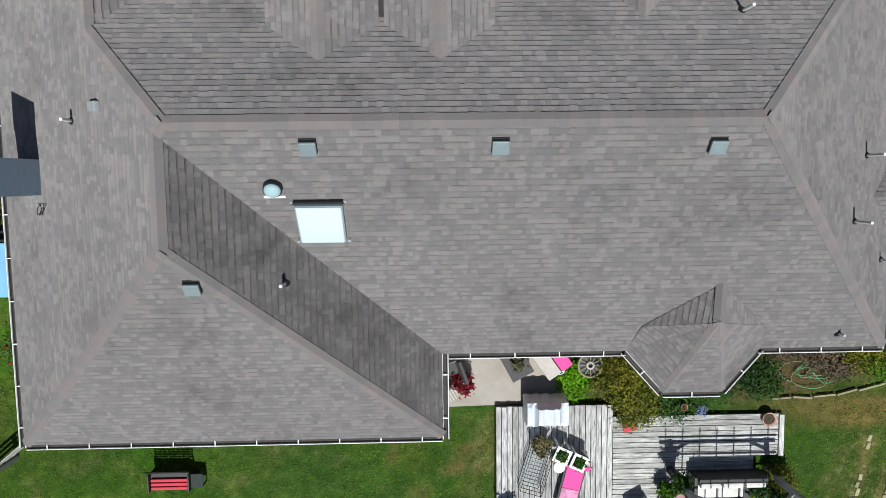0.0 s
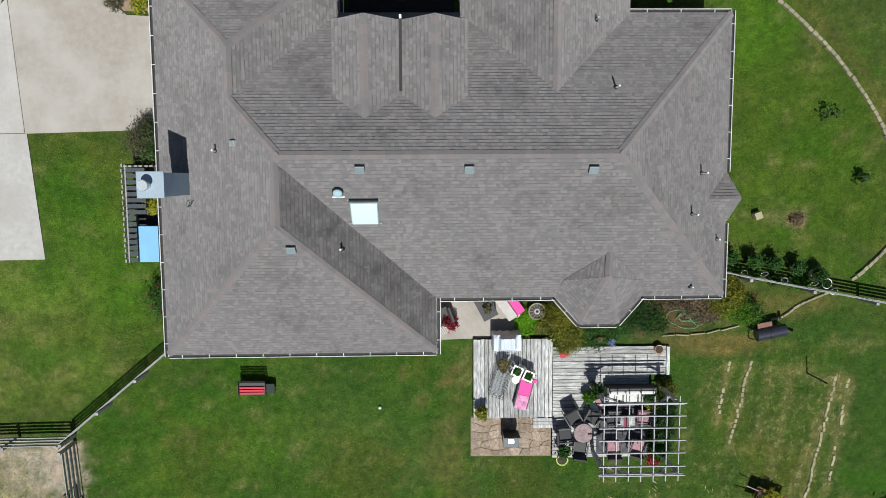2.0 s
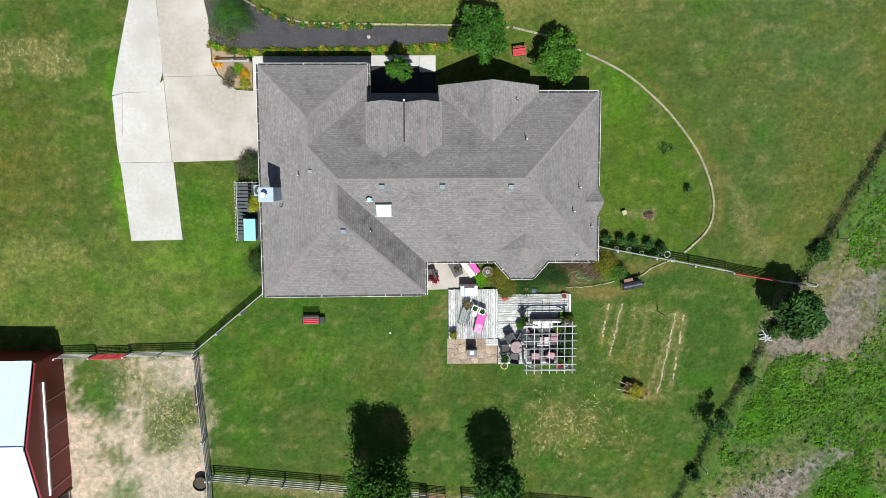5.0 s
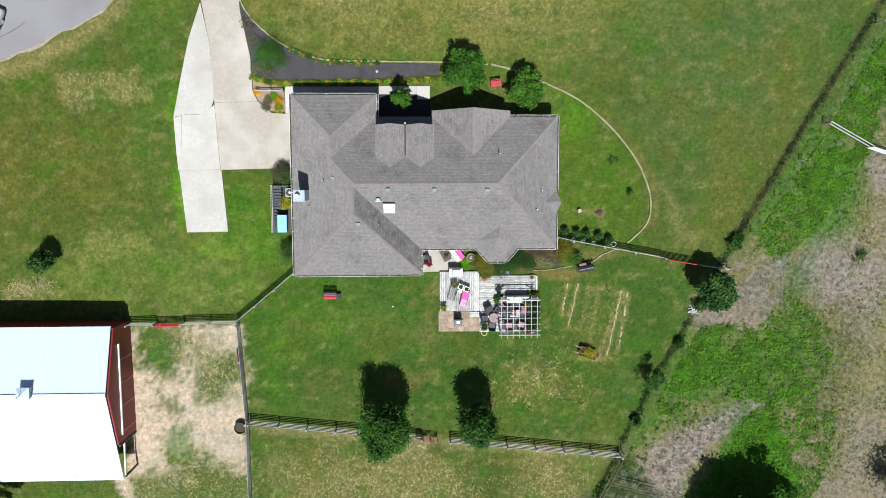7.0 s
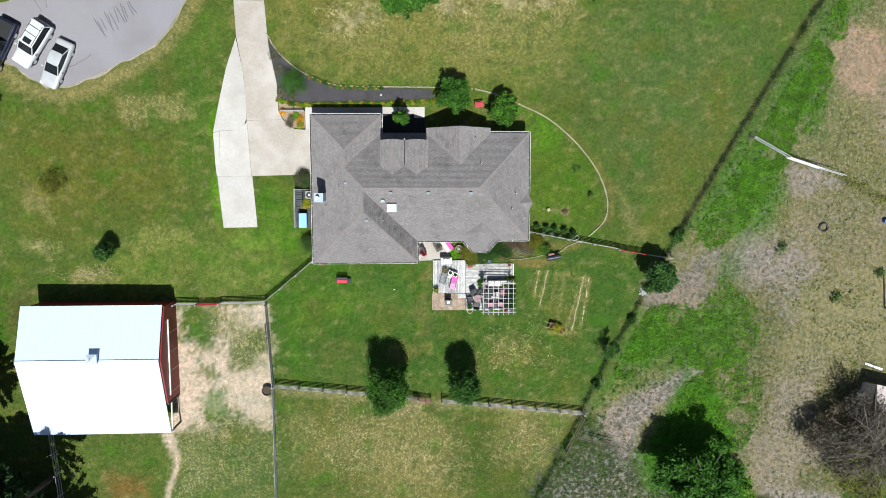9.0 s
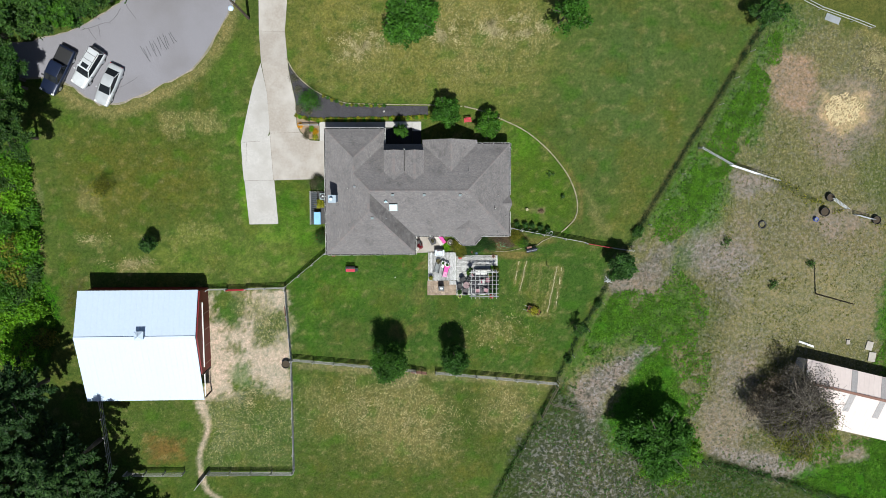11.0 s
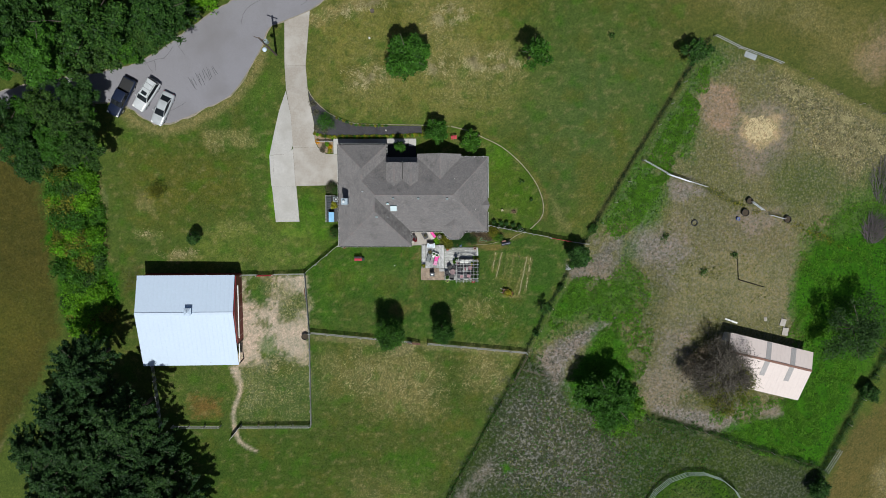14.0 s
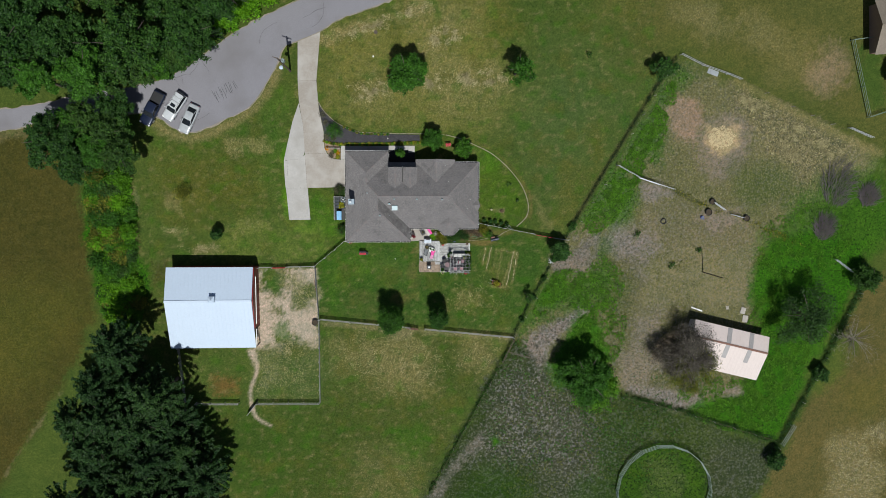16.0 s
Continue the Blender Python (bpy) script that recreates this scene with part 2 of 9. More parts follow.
ROAD_SHOULDER = surface("sandy_shoulder", (0.29, 0.25, 0.205), 0.95, 7, 0.5, 0.8, 0.4, 0.6, 0.02, second=(0.16, 0.16, 0.075))
WIRE = surface("rusty_wire", (0.16, 0.11, 0.07), 0.8)
SAND = surface("sandy_joint", (0.29, 0.21, 0.145), 0.95, 9, 0.25)
BARK = surface("bark", (0.11, 0.09, 0.075), 0.95, 14, 0.35, bump=0.8, depth=0.03, stretch=(1, 1, 0.25))
HAY = surface("hay", (0.66, 0.54, 0.32), 0.95, 9, 0.4, 1.5, 0.3, 0.9, 0.05)
RUBBER = surface("rubber", (0.02, 0.02, 0.022), 0.75, 12, 0.3)
LEAF_DEEP = leaf_mat("leaf_deep", (0.008, 0.034, 0.006), (0.042, 0.108, 0.017), 0.12)
LEAF_WOOD = leaf_mat("leaf_woodland", (0.010, 0.036, 0.007), (0.058, 0.124, 0.020), 0.12)
LEAF_MID = leaf_mat("leaf_mid", (0.020, 0.072, 0.006), (0.065, 0.185, 0.018))
LEAF_SHADE = leaf_mat("leaf_shade_tree", (0.015, 0.056, 0.006), (0.050, 0.140, 0.016))
LEAF_LIME = leaf_mat("leaf_lime", (0.05, 0.16, 0.004), (0.14, 0.34, 0.012))
LEAF_YELLOW = leaf_mat("leaf_yellow", (0.13, 0.17, 0.012), (0.36, 0.34, 0.03))
LEAF_GREY = leaf_mat("leaf_grey", (0.07, 0.075, 0.04), (0.22, 0.20, 0.14))
LEAF_FRESH = leaf_mat("leaf_fresh", (0.04, 0.125, 0.005), (0.11, 0.26, 0.014))
LEAF_DARK = leaf_mat("leaf_dark", (0.008, 0.024, 0.006), (0.022, 0.058, 0.013))
LEAF_BROWN = leaf_mat("leaf_brown", (0.06, 0.06, 0.03), (0.17, 0.15, 0.08))
LEAF_OLIVE = leaf_mat("leaf_olive", (0.035, 0.07, 0.007), (0.23, 0.22, 0.028))
LEAF_FIR = leaf_mat("leaf_fir", (0.008, 0.029, 0.008), (0.034, 0.080, 0.019), 0.12)
LEAF_STRAW = leaf_mat("dry_straw", (0.24, 0.21, 0.09), (0.46, 0.41, 0.23), 0.1)
LEAF_DRY = leaf_mat("leaf_dry", (0.07, 0.05, 0.03), (0.26, 0.19, 0.12))
LEAF_PURPLE = leaf_mat("leaf_purple_brown", (0.062, 0.052, 0.042), (0.200, 0.168, 0.130))
CHIMNEY_PAINT = surface("pale_blue_siding", (0.44, 0.59, 0.72), 0.5, 8, 0.08)
DARK_WICKER = surface("dark_wicker", (0.03, 0.03, 0.034), 0.7, 30, 0.4)
TWIG = surface("grey_twig", (0.20, 0.175, 0.14), 0.9, 12, 0.3)
LEAF_GOLD = leaf_mat("petal_gold", (0.55, 0.22, 0.01), (0.75, 0.45, 0.02))
LEAF_RED = leaf_mat("petal_red", (0.10, 0.02, 0.02), (0.42, 0.03, 0.05))
LEAF_BLUE = leaf_mat("petal_blue", (0.12, 0.18, 0.45), (0.35, 0.4, 0.6))
m, nt, bsdf = node_mat("skylight_dome")
bsdf.inputs["Base Color"].default_value = (0.62, 0.73, 0.77, 1)
bsdf.inputs["Roughness"].default_value = 0.12
DOME = m
TUBE_DOME = surface("tube_dome", (0.42, 0.60, 0.66), 0.1, 3, 0.05, bump=0)
m, nt, bsdf = node_mat("car_glass")
bsdf.inputs["Base Color"].default_value = (0.015, 0.018, 0.022, 1)
bsdf.inputs["Roughness"].default_value = 0.05
CAR_GLASS = m


def car_paint(name, c, metal=0.3):
    m, nt, bsdf = node_mat(name)
    dust = noise_at(nt, 1.2, 4)
    nt.links.new(mix(nt, c, scaled(c, 0.85), ramp(nt, dust, (0.4, gray(0)), (0.7, gray(1)))), bsdf.inputs["Base Color"])
    bsdf.inputs["Metallic"].default_value = metal
    bsdf.inputs["Roughness"].default_value = 0.3
    bsdf.inputs["Coat Weight"].default_value = 0.5
    return m


SILVER = car_paint("silver_paint", (0.46, 0.48, 0.50), 0.1)
CAR_WHITE = car_paint("white_car_paint", (0.58, 0.60, 0.62), 0.0)
NAVY = car_paint("navy_paint", (0.012, 0.02, 0.05), 0.2)

# ---- building helpers ----
def G(x, y):
    """The height of the ground: level round the house, falling gently to the south-west."""
    s = -0.6 * x - 0.8 * y - 4.0
    s = 0.5 * (s + math.sqrt(s * s + 4.0))
    return -0.04 * (s if s < 39 else 39 + 2 * math.tanh((s - 39) / 2))


def link_mesh(name, me, parent=None, label=""):
    ob = new(name, me)
    if parent is not None:
        ob.parent = parent
    return tagged(ob, label)


def part(name, bm, material, parent=None, label="", smooth=False):
    """One mesh object under a thing or under a part."""
    me = bpy.data.meshes.new(name)
    bm.normal_update()
    bm.to_mesh(me)
    bm.free()
    me.materials.append(material)
    if smooth:
        me.polygons.foreach_set("use_smooth", [True] * len(me.polygons))
    return link_mesh(name, me, parent, label)


def raw(name, verts, faces, material, parent=None, label="", smooth=False):
    me = bpy.data.meshes.new(name)
    me.from_pydata(verts, [], faces)
    me.materials.append(material)
    me.update()
    if smooth:
        me.polygons.foreach_set("use_smooth", [True] * len(me.polygons))
    return link_mesh(name, me, parent, label)


def thing(name, x, y, turn=0.0, label="", category="", group="", kind="", z=None):
    ob = new(name)
    ob.empty_display_size = 0.3
    ob.matrix_basis = pose(x, y, G(x, y) if z is None else z, 0, 0, turn)
    return tagged(ob, label, category, group, kind)


def box(bm, x0, x1, y0, y1, z0, z1, m=None, bevel=0.0):
    made = bmesh.ops.create_cube(bm, size=1.0)
    vs = made["verts"]
    t = Matrix.Translation(((x0 + x1) / 2, (y0 + y1) / 2, (z0 + z1) / 2)) @ Matrix.Diagonal((x1 - x0, y1 - y0, z1 - z0, 1))
    bmesh.ops.transform(bm, matrix=(m @ t) if m is not None else t, verts=vs)
    if bevel:
        es = list({e for v in vs for e in v.link_edges})
        bmesh.ops.bevel(bm, geom=es, offset=bevel, segments=2, affect="EDGES", profile=0.6)
    return bm


def boxed(x0, x1, y0, y1, z0, z1, m=None, bevel=0.0):
    return box(bmesh.new(), x0, x1, y0, y1, z0, z1, m, bevel)


def rod(bm, a, b, r0, r1=None, n=8):
    a, b = Vector(a), Vector(b)
    d = b - a
    t = Matrix.Translation((a + b) / 2) @ d.to_track_quat("Z", "Y").to_matrix().to_4x4()
    bmesh.ops.create_cone(bm, cap_ends=True, segments=n, radius1=r0, radius2=r0 if r1 is None else r1, depth=d.length, matrix=t)
    return bm


def rodded(a, b, r0, r1=None, n=8):
    return rod(bmesh.new(), a, b, r0, r1, n)


def beam(bm, a, b, w, h):
    """A bar of w by h from a to b."""
    a, b = Vector(a), Vector(b)
    d = b - a
    ang = math.atan2(d.y, d.x)
    pitch = math.atan2(d.z, math.hypot(d.x, d.y))
    t = Matrix.Translation((a + b) / 2) @ Matrix.Rotation(ang, 4, "Z") @ Matrix.Rotation(-pitch, 4, "Y")
    return box(bm, -d.length / 2, d.length / 2, -w / 2, w / 2, -h / 2, h / 2, t)


def ball(bm, c, r, squash=1.0, seg=12):
    bmesh.ops.create_uvsphere(bm, u_segments=seg, v_segments=seg // 2 + 1, radius=1.0,
                              matrix=Matrix.Translation(c) @ Matrix.Diagonal((r, r, r * squash, 1)))
    return bm


def tyre_ring(bm, c, big, small, m=None, n=24, k=8):
    rows = []
    for i in range(n):
        a = 2 * math.pi * i / n
        ring = []
        for j in range(k):
            b = 2 * math.pi * j / k
            p = Vector(((big + small * math.cos(b)) * math.cos(a), (big + small * math.cos(b)) * math.sin(a), small * math.sin(b)))
            p = (m @ p if m is not None else p) + Vector(c)
            ring.append(bm.verts.new(p))
        rows.append(ring)
    for i in range(n):
        for j in range(k):
            bm.faces.new((rows[i][j], rows[(i + 1) % n][j], rows[(i + 1) % n][(j + 1) % k], rows[i][(j + 1) % k]))
    return bm


def slab(name, outline, material, parent, thick=0.1, lift=0.03, cuts=3, label=""):
    """A flat slab that follows the ground."""
    bm = bmesh.new()
    f = bm.faces.new([bm.verts.new((x, y, 0)) for x, y in outline])
    if f.calc_area() and f.normal.z < 0:
        f.normal_flip()
    bmesh.ops.triangulate(bm, faces=bm.faces[:])
    if cuts:
        bmesh.ops.subdivide_edges(bm, edges=bm.edges[:], cuts=cuts, use_grid_fill=True)
    for v in bm.verts:
        v.co.z = G(v.co.x, v.co.y) + lift
    low = bmesh.ops.extrude_face_region(bm, geom=bm.faces[:])
    for v in (g for g in low["geom"] if isinstance(g, bmesh.types.BMVert)):
        v.co.z -= thick
    bmesh.ops.recalc_face_normals(bm, faces=bm.faces[:])
    return part(name, bm, material, parent, label)


def smooth_line(points, step=0.5):
    """A Catmull-Rom line through the points, at even steps."""
    pts = [Vector((*p, 0)) for p in points]
    pts = [2 * pts[0] - pts[1], *pts, 2 * pts[-1] - pts[-2]]
    out = []
    for a, b, c, e in zip(pts, pts[1:], pts[2:], pts[3:]):
        n = max(1, int((c - b).length / step))
        for i in range(n):
            t = i / n
            out.append(0.5 * ((2 * b) + (c - a) * t + (2 * a - 5 * b + 4 * c - e) * t * t + (3 * b - a - 3 * c + e) * t ** 3))
    out.append(pts[-2])
    return [(p.x, p.y) for p in out]


# ---- ground ----
GRASS = (0.038, 0.086, 0.014)
OLIVE = (0.060, 0.092, 0.019)
BROWN = (0.056, 0.054, 0.012)
TAN = (0.165, 0.148, 0.080)
EARTH = (0.41, 0.345, 0.295)
PALE_TURF = (0.12, 0.135, 0.060)
WORN = (0.15, 0.115, 0.045)
LIME_TURF = (0.066, 0.165, 0.011)
BED = (0.105, 0.075, 0.042)
GREY_EARTH = (0.20, 0.172, 0.166)
FRONT = (0.128, 0.133, 0.034)
SOFT_GREEN = (0.064, 0.102, 0.030)
DULL = (0.090, 0.094, 0.027)
STRAW_TURF = (0.185, 0.160, 0.072)
LUSH = (0.029, 0.112, 0.004)
PINK_EARTH = (0.30, 0.205, 0.155)
HAY_EARTH = (0.46, 0.35, 0.20)
WEST_LAWN = (0.058, 0.094, 0.018)
DRY_OLIVE = (0.078, 0.088, 0.015)
FRESH = (0.050, 0.122, 0.013)
SIDE_LAWN = (0.055, 0.108, 0.012)
SOUTH_TURF = (0.051, 0.076, 0.015)
YARD_TURF = (0.068, 0.102, 0.028)
PADDOCK = (0.112, 0.114, 0.050)
PADDOCK_TAN = (0.142, 0.128, 0.072)
PALE_TAN = (0.205, 0.185, 0.105)
PINK_GREY = (0.212, 0.173, 0.152)
DRY_WEEDS = (0.135, 0.118, 0.058)
STONY = (0.072, 0.076, 0.050)
DEEP_GREEN = (0.024, 0.062, 0.006)
EAST_FIELD = (0.098, 0.088, 0.029)
WORN_RED = (0.16, 0.085, 0.03)
RANK = (0.032, 0.125, 0.004)
MEADOW = (0.026, 0.048, 0.009)


def ground_axis(lo, hi, step, far):
    mid = np.arange(lo, hi + step / 2, step)
    out = np.array([2, 5, 12, 30, 80, 200, 600, 1800, far], float)
    return np.concatenate([lo - out[::-1], mid, hi + out])


def side_of(x, y, a, b):
    """How far (x, y) lies to the left of the line from a to b."""
    dx, dy = b[0] - a[0], b[1] - a[1]
    return ((y - a[1]) * dx - (x - a[0]) * dy) / math.hypot(dx, dy)


# trodden grey earth of the paddock, where no weeds grow
BARE_PATCHES = ([(26.6, -6.9), (30.7, -6.9), (31.1, -10.4), (29.2, -13.0), (26.5, -12.7), (24.2, -12.1), (23.6, -11.2), (27.0, -10.3), (27.6, -8.6)],
                [(30.7, -18.5), (30.4, -19.5), (26.9, -21.5), (24.6, -24.5), (23, -28.2), (21.7, -30.3), (19.8, -29.5), (19.1, -26.9), (20.3, -23.2), (24.4, -21.5), (27.3, -20.2)])


def build_ground():
    xs, ys = ground_axis(-72, 90, 0.3, 3000), ground_axis(-64, 46, 0.3, 3000)
    X, Y = np.meshgrid(xs, ys)
    s = -0.6 * X - 0.8 * Y - 4.0
    s = 0.5 * (s + np.sqrt(s * s + 4.0))
    Z = -0.04 * np.where(s < 39, s, 39 + 2 * np.tanh((s - 39) / 2))
    wob = np.array([noise.noise((x * 0.22, y * 0.22, 3.1)) + 0.6 * noise.noise((x * 0.7, y * 0.7, 8.3)) + 0.4 * noise.noise((x * 1.9, y * 1.9, 1.3))
                    for x, y in zip(X.ravel(), Y.ravel())]).reshape(X.shape)
    fine = np.array([noise.noise((x * 3.1, y * 3.1, 5.7)) for x, y in zip(X.ravel(), Y.ravel())]).reshape(X.shape)
    tint = np.empty((*X.shape, 3))
    tint[:] = OLIVE
    extra = np.zeros((*X.shape, 3))

    def lay(weight, colour, straw, stones, weeds):
        w = weight[..., None]
        tint[:] = tint * (1 - w) + np.array(colour) * w
        extra[:] = extra * (1 - w) + np.array((straw, stones, weeds)) * w

    def zone(colour, straw, stones, weeds, strength, soft, outline):
        """A stretch of one kind of ground, its edge broken up and fading over some metres."""
        x0, x1 = min(p[0] for p in outline) - soft - 2, max(p[0] for p in outline) + soft + 2
        y0, y1 = min(p[1] for p in outline) - soft - 2, max(p[1] for p in outline) + soft + 2
        i0, i1 = np.searchsorted(xs, (x0, x1))
        j0, j1 = np.searchsorted(ys, (y0, y1))
        px, py = X[j0:j1, i0:i1], Y[j0:j1, i0:i1]
        near = np.full(px.shape, 1e9)
        within = np.zeros(px.shape, bool)
        for (ax, ay), (bx, by) in zip(outline, outline[1:] + outline[:1]):
            dx, dy = bx - ax, by - ay
            u = np.clip(((px - ax) * dx + (py - ay) * dy) / (dx * dx + dy * dy + 1e-9), 0, 1)
            near = np.minimum(near, np.hypot(px - ax - u * dx, py - ay - u * dy))
            if ay != by:
                within ^= ((ay > py) != (by > py)) & (px < dx * (py - ay) / dy + ax)
        d = np.where(within, near, -near)
        broken = wob[j0:j1, i0:i1] * min(2.0, 0.25 + 0.7 * soft) + fine[j0:j1, i0:i1] * min(1.8, 0.2 + 0.6 * soft)
        w = strength * np.clip((d + broken) / soft + 0.5, 0, 1)
        full = np.zeros(X.shape)
        full[j0:j1, i0:i1] = w
        lay(full, colour, straw, stones, weeds)

    def trail(line, colour, half, strength, soft=0.35, straw=0.0, stones=0.0):
        """A worn or overgrown strip along a line."""
        near = np.full(X.shape, 1e9)
        for (ax, ay), (bx, by) in zip(line, line[1:]):
            dx, dy = bx - ax, by - ay
            u = np.clip(((X - ax) * dx + (Y - ay) * dy) / (dx * dx + dy * dy + 1e-9), 0, 1)
            near = np.minimum(near, np.hypot(X - ax - u * dx, Y - ay - u * dy))
        lay(strength * np.clip((half - near + wob * half * 0.5 + fine * 0.12) / soft + 0.5, 0, 1), colour, straw, stones, 0)

    # lawn west of the drive
    zone(WEST_LAWN, .05, 0, 0, 1, 3, [(-41.8, 9.2), (-37.1, 8.8), (-31.8, 8.8), (-26.4, 12.4), (-21.1, 16.7), (-17.7, 12.4), (-19.2, 3.6), (-18.5, -4.9), (-14.9, -4.9), (-10.9, -9), (-11.9, -11), (-37.9, -11), (-41.9, -10.3), (-43.4, -5.4), (-43, 3.5)])
    zone(DRY_OLIVE, .1, 0, 0, .85, 6, [(-38.1, 5.3), (-30.1, 6.7), (-24, 4.5), (-23.3, 0), (-26.1, -4), (-35, -4.9), (-38.9, -2.7), (-40, 1.8)])
    zone(FRESH, 0, 0, 0, .5, 4, [(-22, 14.1), (-18.1, 15), (-19.1, 7.1), (-20.6, 0.9), (-22.3, 3.6)])
    zone(STRAW_TURF, .8, 0, 0, .5, 1.2, [(-28.3, 8), (-22.2, 8.4), (-21.3, 6.7), (-27.5, 6.2)])
    zone(STRAW_TURF, .8, 0, 0, .45, 1.2, [(-30.6, -5.8), (-22.5, -4.6), (-21.5, -5.5), (-28.8, -6.7)])
    zone(STRAW_TURF, .9, 0, 0, .6, .7, [(-33.6, -9), (-29.4, -9.1), (-29.4, -9.9), (-33.9, -9.9)])
    zone(STRAW_TURF, .8, 0, 0, .55, .9, [(-39, -6.4), (-35.9, -5.8), (-34.6, -6.7), (-36, -7.6), (-38.2, -7.2)])
    zone(STRAW_TURF, .6, 0, 0, .5, .8, [(-38.3, 0), (-35.7, -0.4), (-36, -3.4), (-38.3, -3.1)])
    zone(LIME_TURF, 0, 0, 0, .95, .8, [(-19.6, 7.1), (-18.9, 7), (-18.6, 0.9), (-18.4, -4.6), (-14.8, -5), (-11.8, -5.4), (-11.8, -7.2), (-18.1, -6.7), (-19.6, -4.5), (-19.7, 0.9)])
    zone(LIME_TURF, 0, 0, 0, .6, 3, [(-15.7, 0), (-10.8, 0), (-10.5, -8.1), (-14.5, -8.1), (-15.8, -4.5)])
    zone(BROWN, 0, .1, 0, .6, 1.2, [(-41, -11), (-37.9, -10.6), (-38.2, -16.3), (-40.8, -14.5)])
    # field beyond the hedge
    zone(BROWN, .05, 0, 0, 1, 1.2, [(-88.7, 8.6), (-57.9, 9.4), (-54.3, 4.4), (-51.7, 3.5), (-50.8, -3.6), (-50.4, -11.7), (-50.1, -18.1), (-51.9, -23.6), (-55.9, -32), (-60.7, -39.4), (-65.5, -46.9), (-68.4, -49.9), (-93.2, -51)])
    zone(DRY_OLIVE, .05, 0, 0, .5, 8, [(-82, -16.1), (-59.4, -14.4), (-52.4, -14.4), (-51.8, -19.9), (-60.4, -32.8), (-83.1, -32.5)])
    zone(WEST_LAWN, 0, 0, 0, .6, 2, [(-55.9, -32), (-53.6, -32), (-57.3, -42.3), (-61.2, -50.1), (-67.5, -49.9), (-60.7, -39.9)])
    zone(TAN, .3, 0, 0, .4, 1, [(-71.5, 10.2), (-55.2, 10.3), (-54.4, 8.8), (-71.8, 6.8)])
    zone(TAN, 0, 0, 0, .5, .3, [(-56.1, -32.4), (-56.4, -32.9), (-65.7, -46.5), (-65.8, -45.8)])
    # hedge strip floor
    zone(LUSH, 0, 0, .9, 1, 1.2, [(-50.4, 3.5), (-44.7, 4.4), (-43.1, 7.1), (-42.9, 0.9), (-43.6, -9), (-41.4, -11.7), (-41.4, -17.2), (-49, -18.6), (-50, -12.6), (-50.5, -4.5)])
    zone(TAN, .3, 0, 0, .5, .5, [(-43.2, 0.9), (-42.7, 0.9), (-42.7, -9), (-43.4, -9)])
    # the front field
    zone(FRONT, .12, 0, 0, 1, 8, [(-14, 24.6), (-1.7, 29), (12.5, 30.1), (16.1, 19.7), (16.2, 12.7), (12.6, 9.1), (-10.7, 9.6), (-14, 13.3)])
    zone(STRAW_TURF, 1, 0, 0, .8, 2.2, [(-8.8, 16.8), (-3.5, 17.9), (-2.5, 15.6), (-6.2, 14.1), (-8.1, 14.4)])
    zone(STRAW_TURF, 1, 0, 0, .85, 3.5, [(2, 17.8), (7.2, 20.3), (13.4, 20.1), (15.7, 17.1), (14.8, 15.1), (7.2, 14.5), (2.5, 15.2)])
    zone(STRAW_TURF, 1, 0, 0, .85, 1.6, [(-13.5, 23), (-7, 25.4), (-1.7, 26.6), (3.6, 29.3), (1.4, 29.6), (-7, 26), (-13.1, 24.4)])
    zone(STRAW_TURF, 1, 0, 0, .8, 2.2, [(2.3, 25.8), (6.4, 25.5), (6.4, 22.4), (3.4, 22)])
    zone(STRAW_TURF, .8, 0, 0, .3, 3, [(-1.7, 28.2), (12.5, 29.7), (11.6, 24.9), (1.8, 24.8)])
    zone(LUSH, 0, 0, 0, .3, 2, [(-10.7, 10.3), (11.7, 9.8), (11.7, 9.1), (-10.7, 9.1)])
    zone(SOFT_GREEN, 0, 0, 0, .9, 12, [(16.2, 11.8), (18, 17.1), (23.8, 22.4), (30.6, 21.6), (36.3, 16.4), (32.7, 9.2), (30.2, 1), (25.6, -3.6), (20.9, 1), (16.7, 7.3)])
    zone(DULL, .05, 0, 0, .85, 9, [(30.3, 35.6), (89.7, 36.7), (92.1, 3.9), (72.3, 8.9), (52.9, 18.3), (43.4, 22.7), (36.1, 20.8)])
    zone(DRY_OLIVE, 0, 0, 0, .45, 5, [(10.7, 29.2), (16, 30.2), (17.9, 24.1), (13.4, 22.3)])
    zone(DRY_OLIVE, .2, 0, 0, .5, 3, [(25.5, 4.6), (31, 5.6), (32.5, 1.9), (27.5, -4.5), (23.8, -5.4), (24.2, 0.1)])
    zone(DRY_OLIVE, .2, 0, 0, .5, 2, [(19.7, 7.3), (22.5, 7.3), (23.7, 4.6), (20.9, 5.1)])
    zone(DRY_OLIVE, .2, 0, 0, .5, 2, [(28.4, 9.6), (30.9, 11.8), (32.1, 10.7), (30.5, 6.8), (29.4, 7.3)])
    zone(STRAW_TURF, .5, .1, 0, .5, 4, [(42.7, 30.1), (48.7, 29.8), (52.6, 26.3), (48, 25.4), (43.3, 28)])
    zone(STRAW_TURF, .5, .1, 0, .45, 4, [(54.3, 29), (60.1, 25.5), (59.3, 22.9), (54.5, 24.6)])
    zone(PINK_EARTH, .2, .2, 0, .55, 3.5, [(65.5, 21.1), (68.7, 23), (71.6, 21.2), (71.3, 17.6), (68.1, 16.2), (65.1, 18.4)])
    zone(STRAW_TURF, .3, 0, 0, .35, 6, [(60.1, 25.5), (66.8, 23), (66.2, 16.6), (59.5, 18.4)])
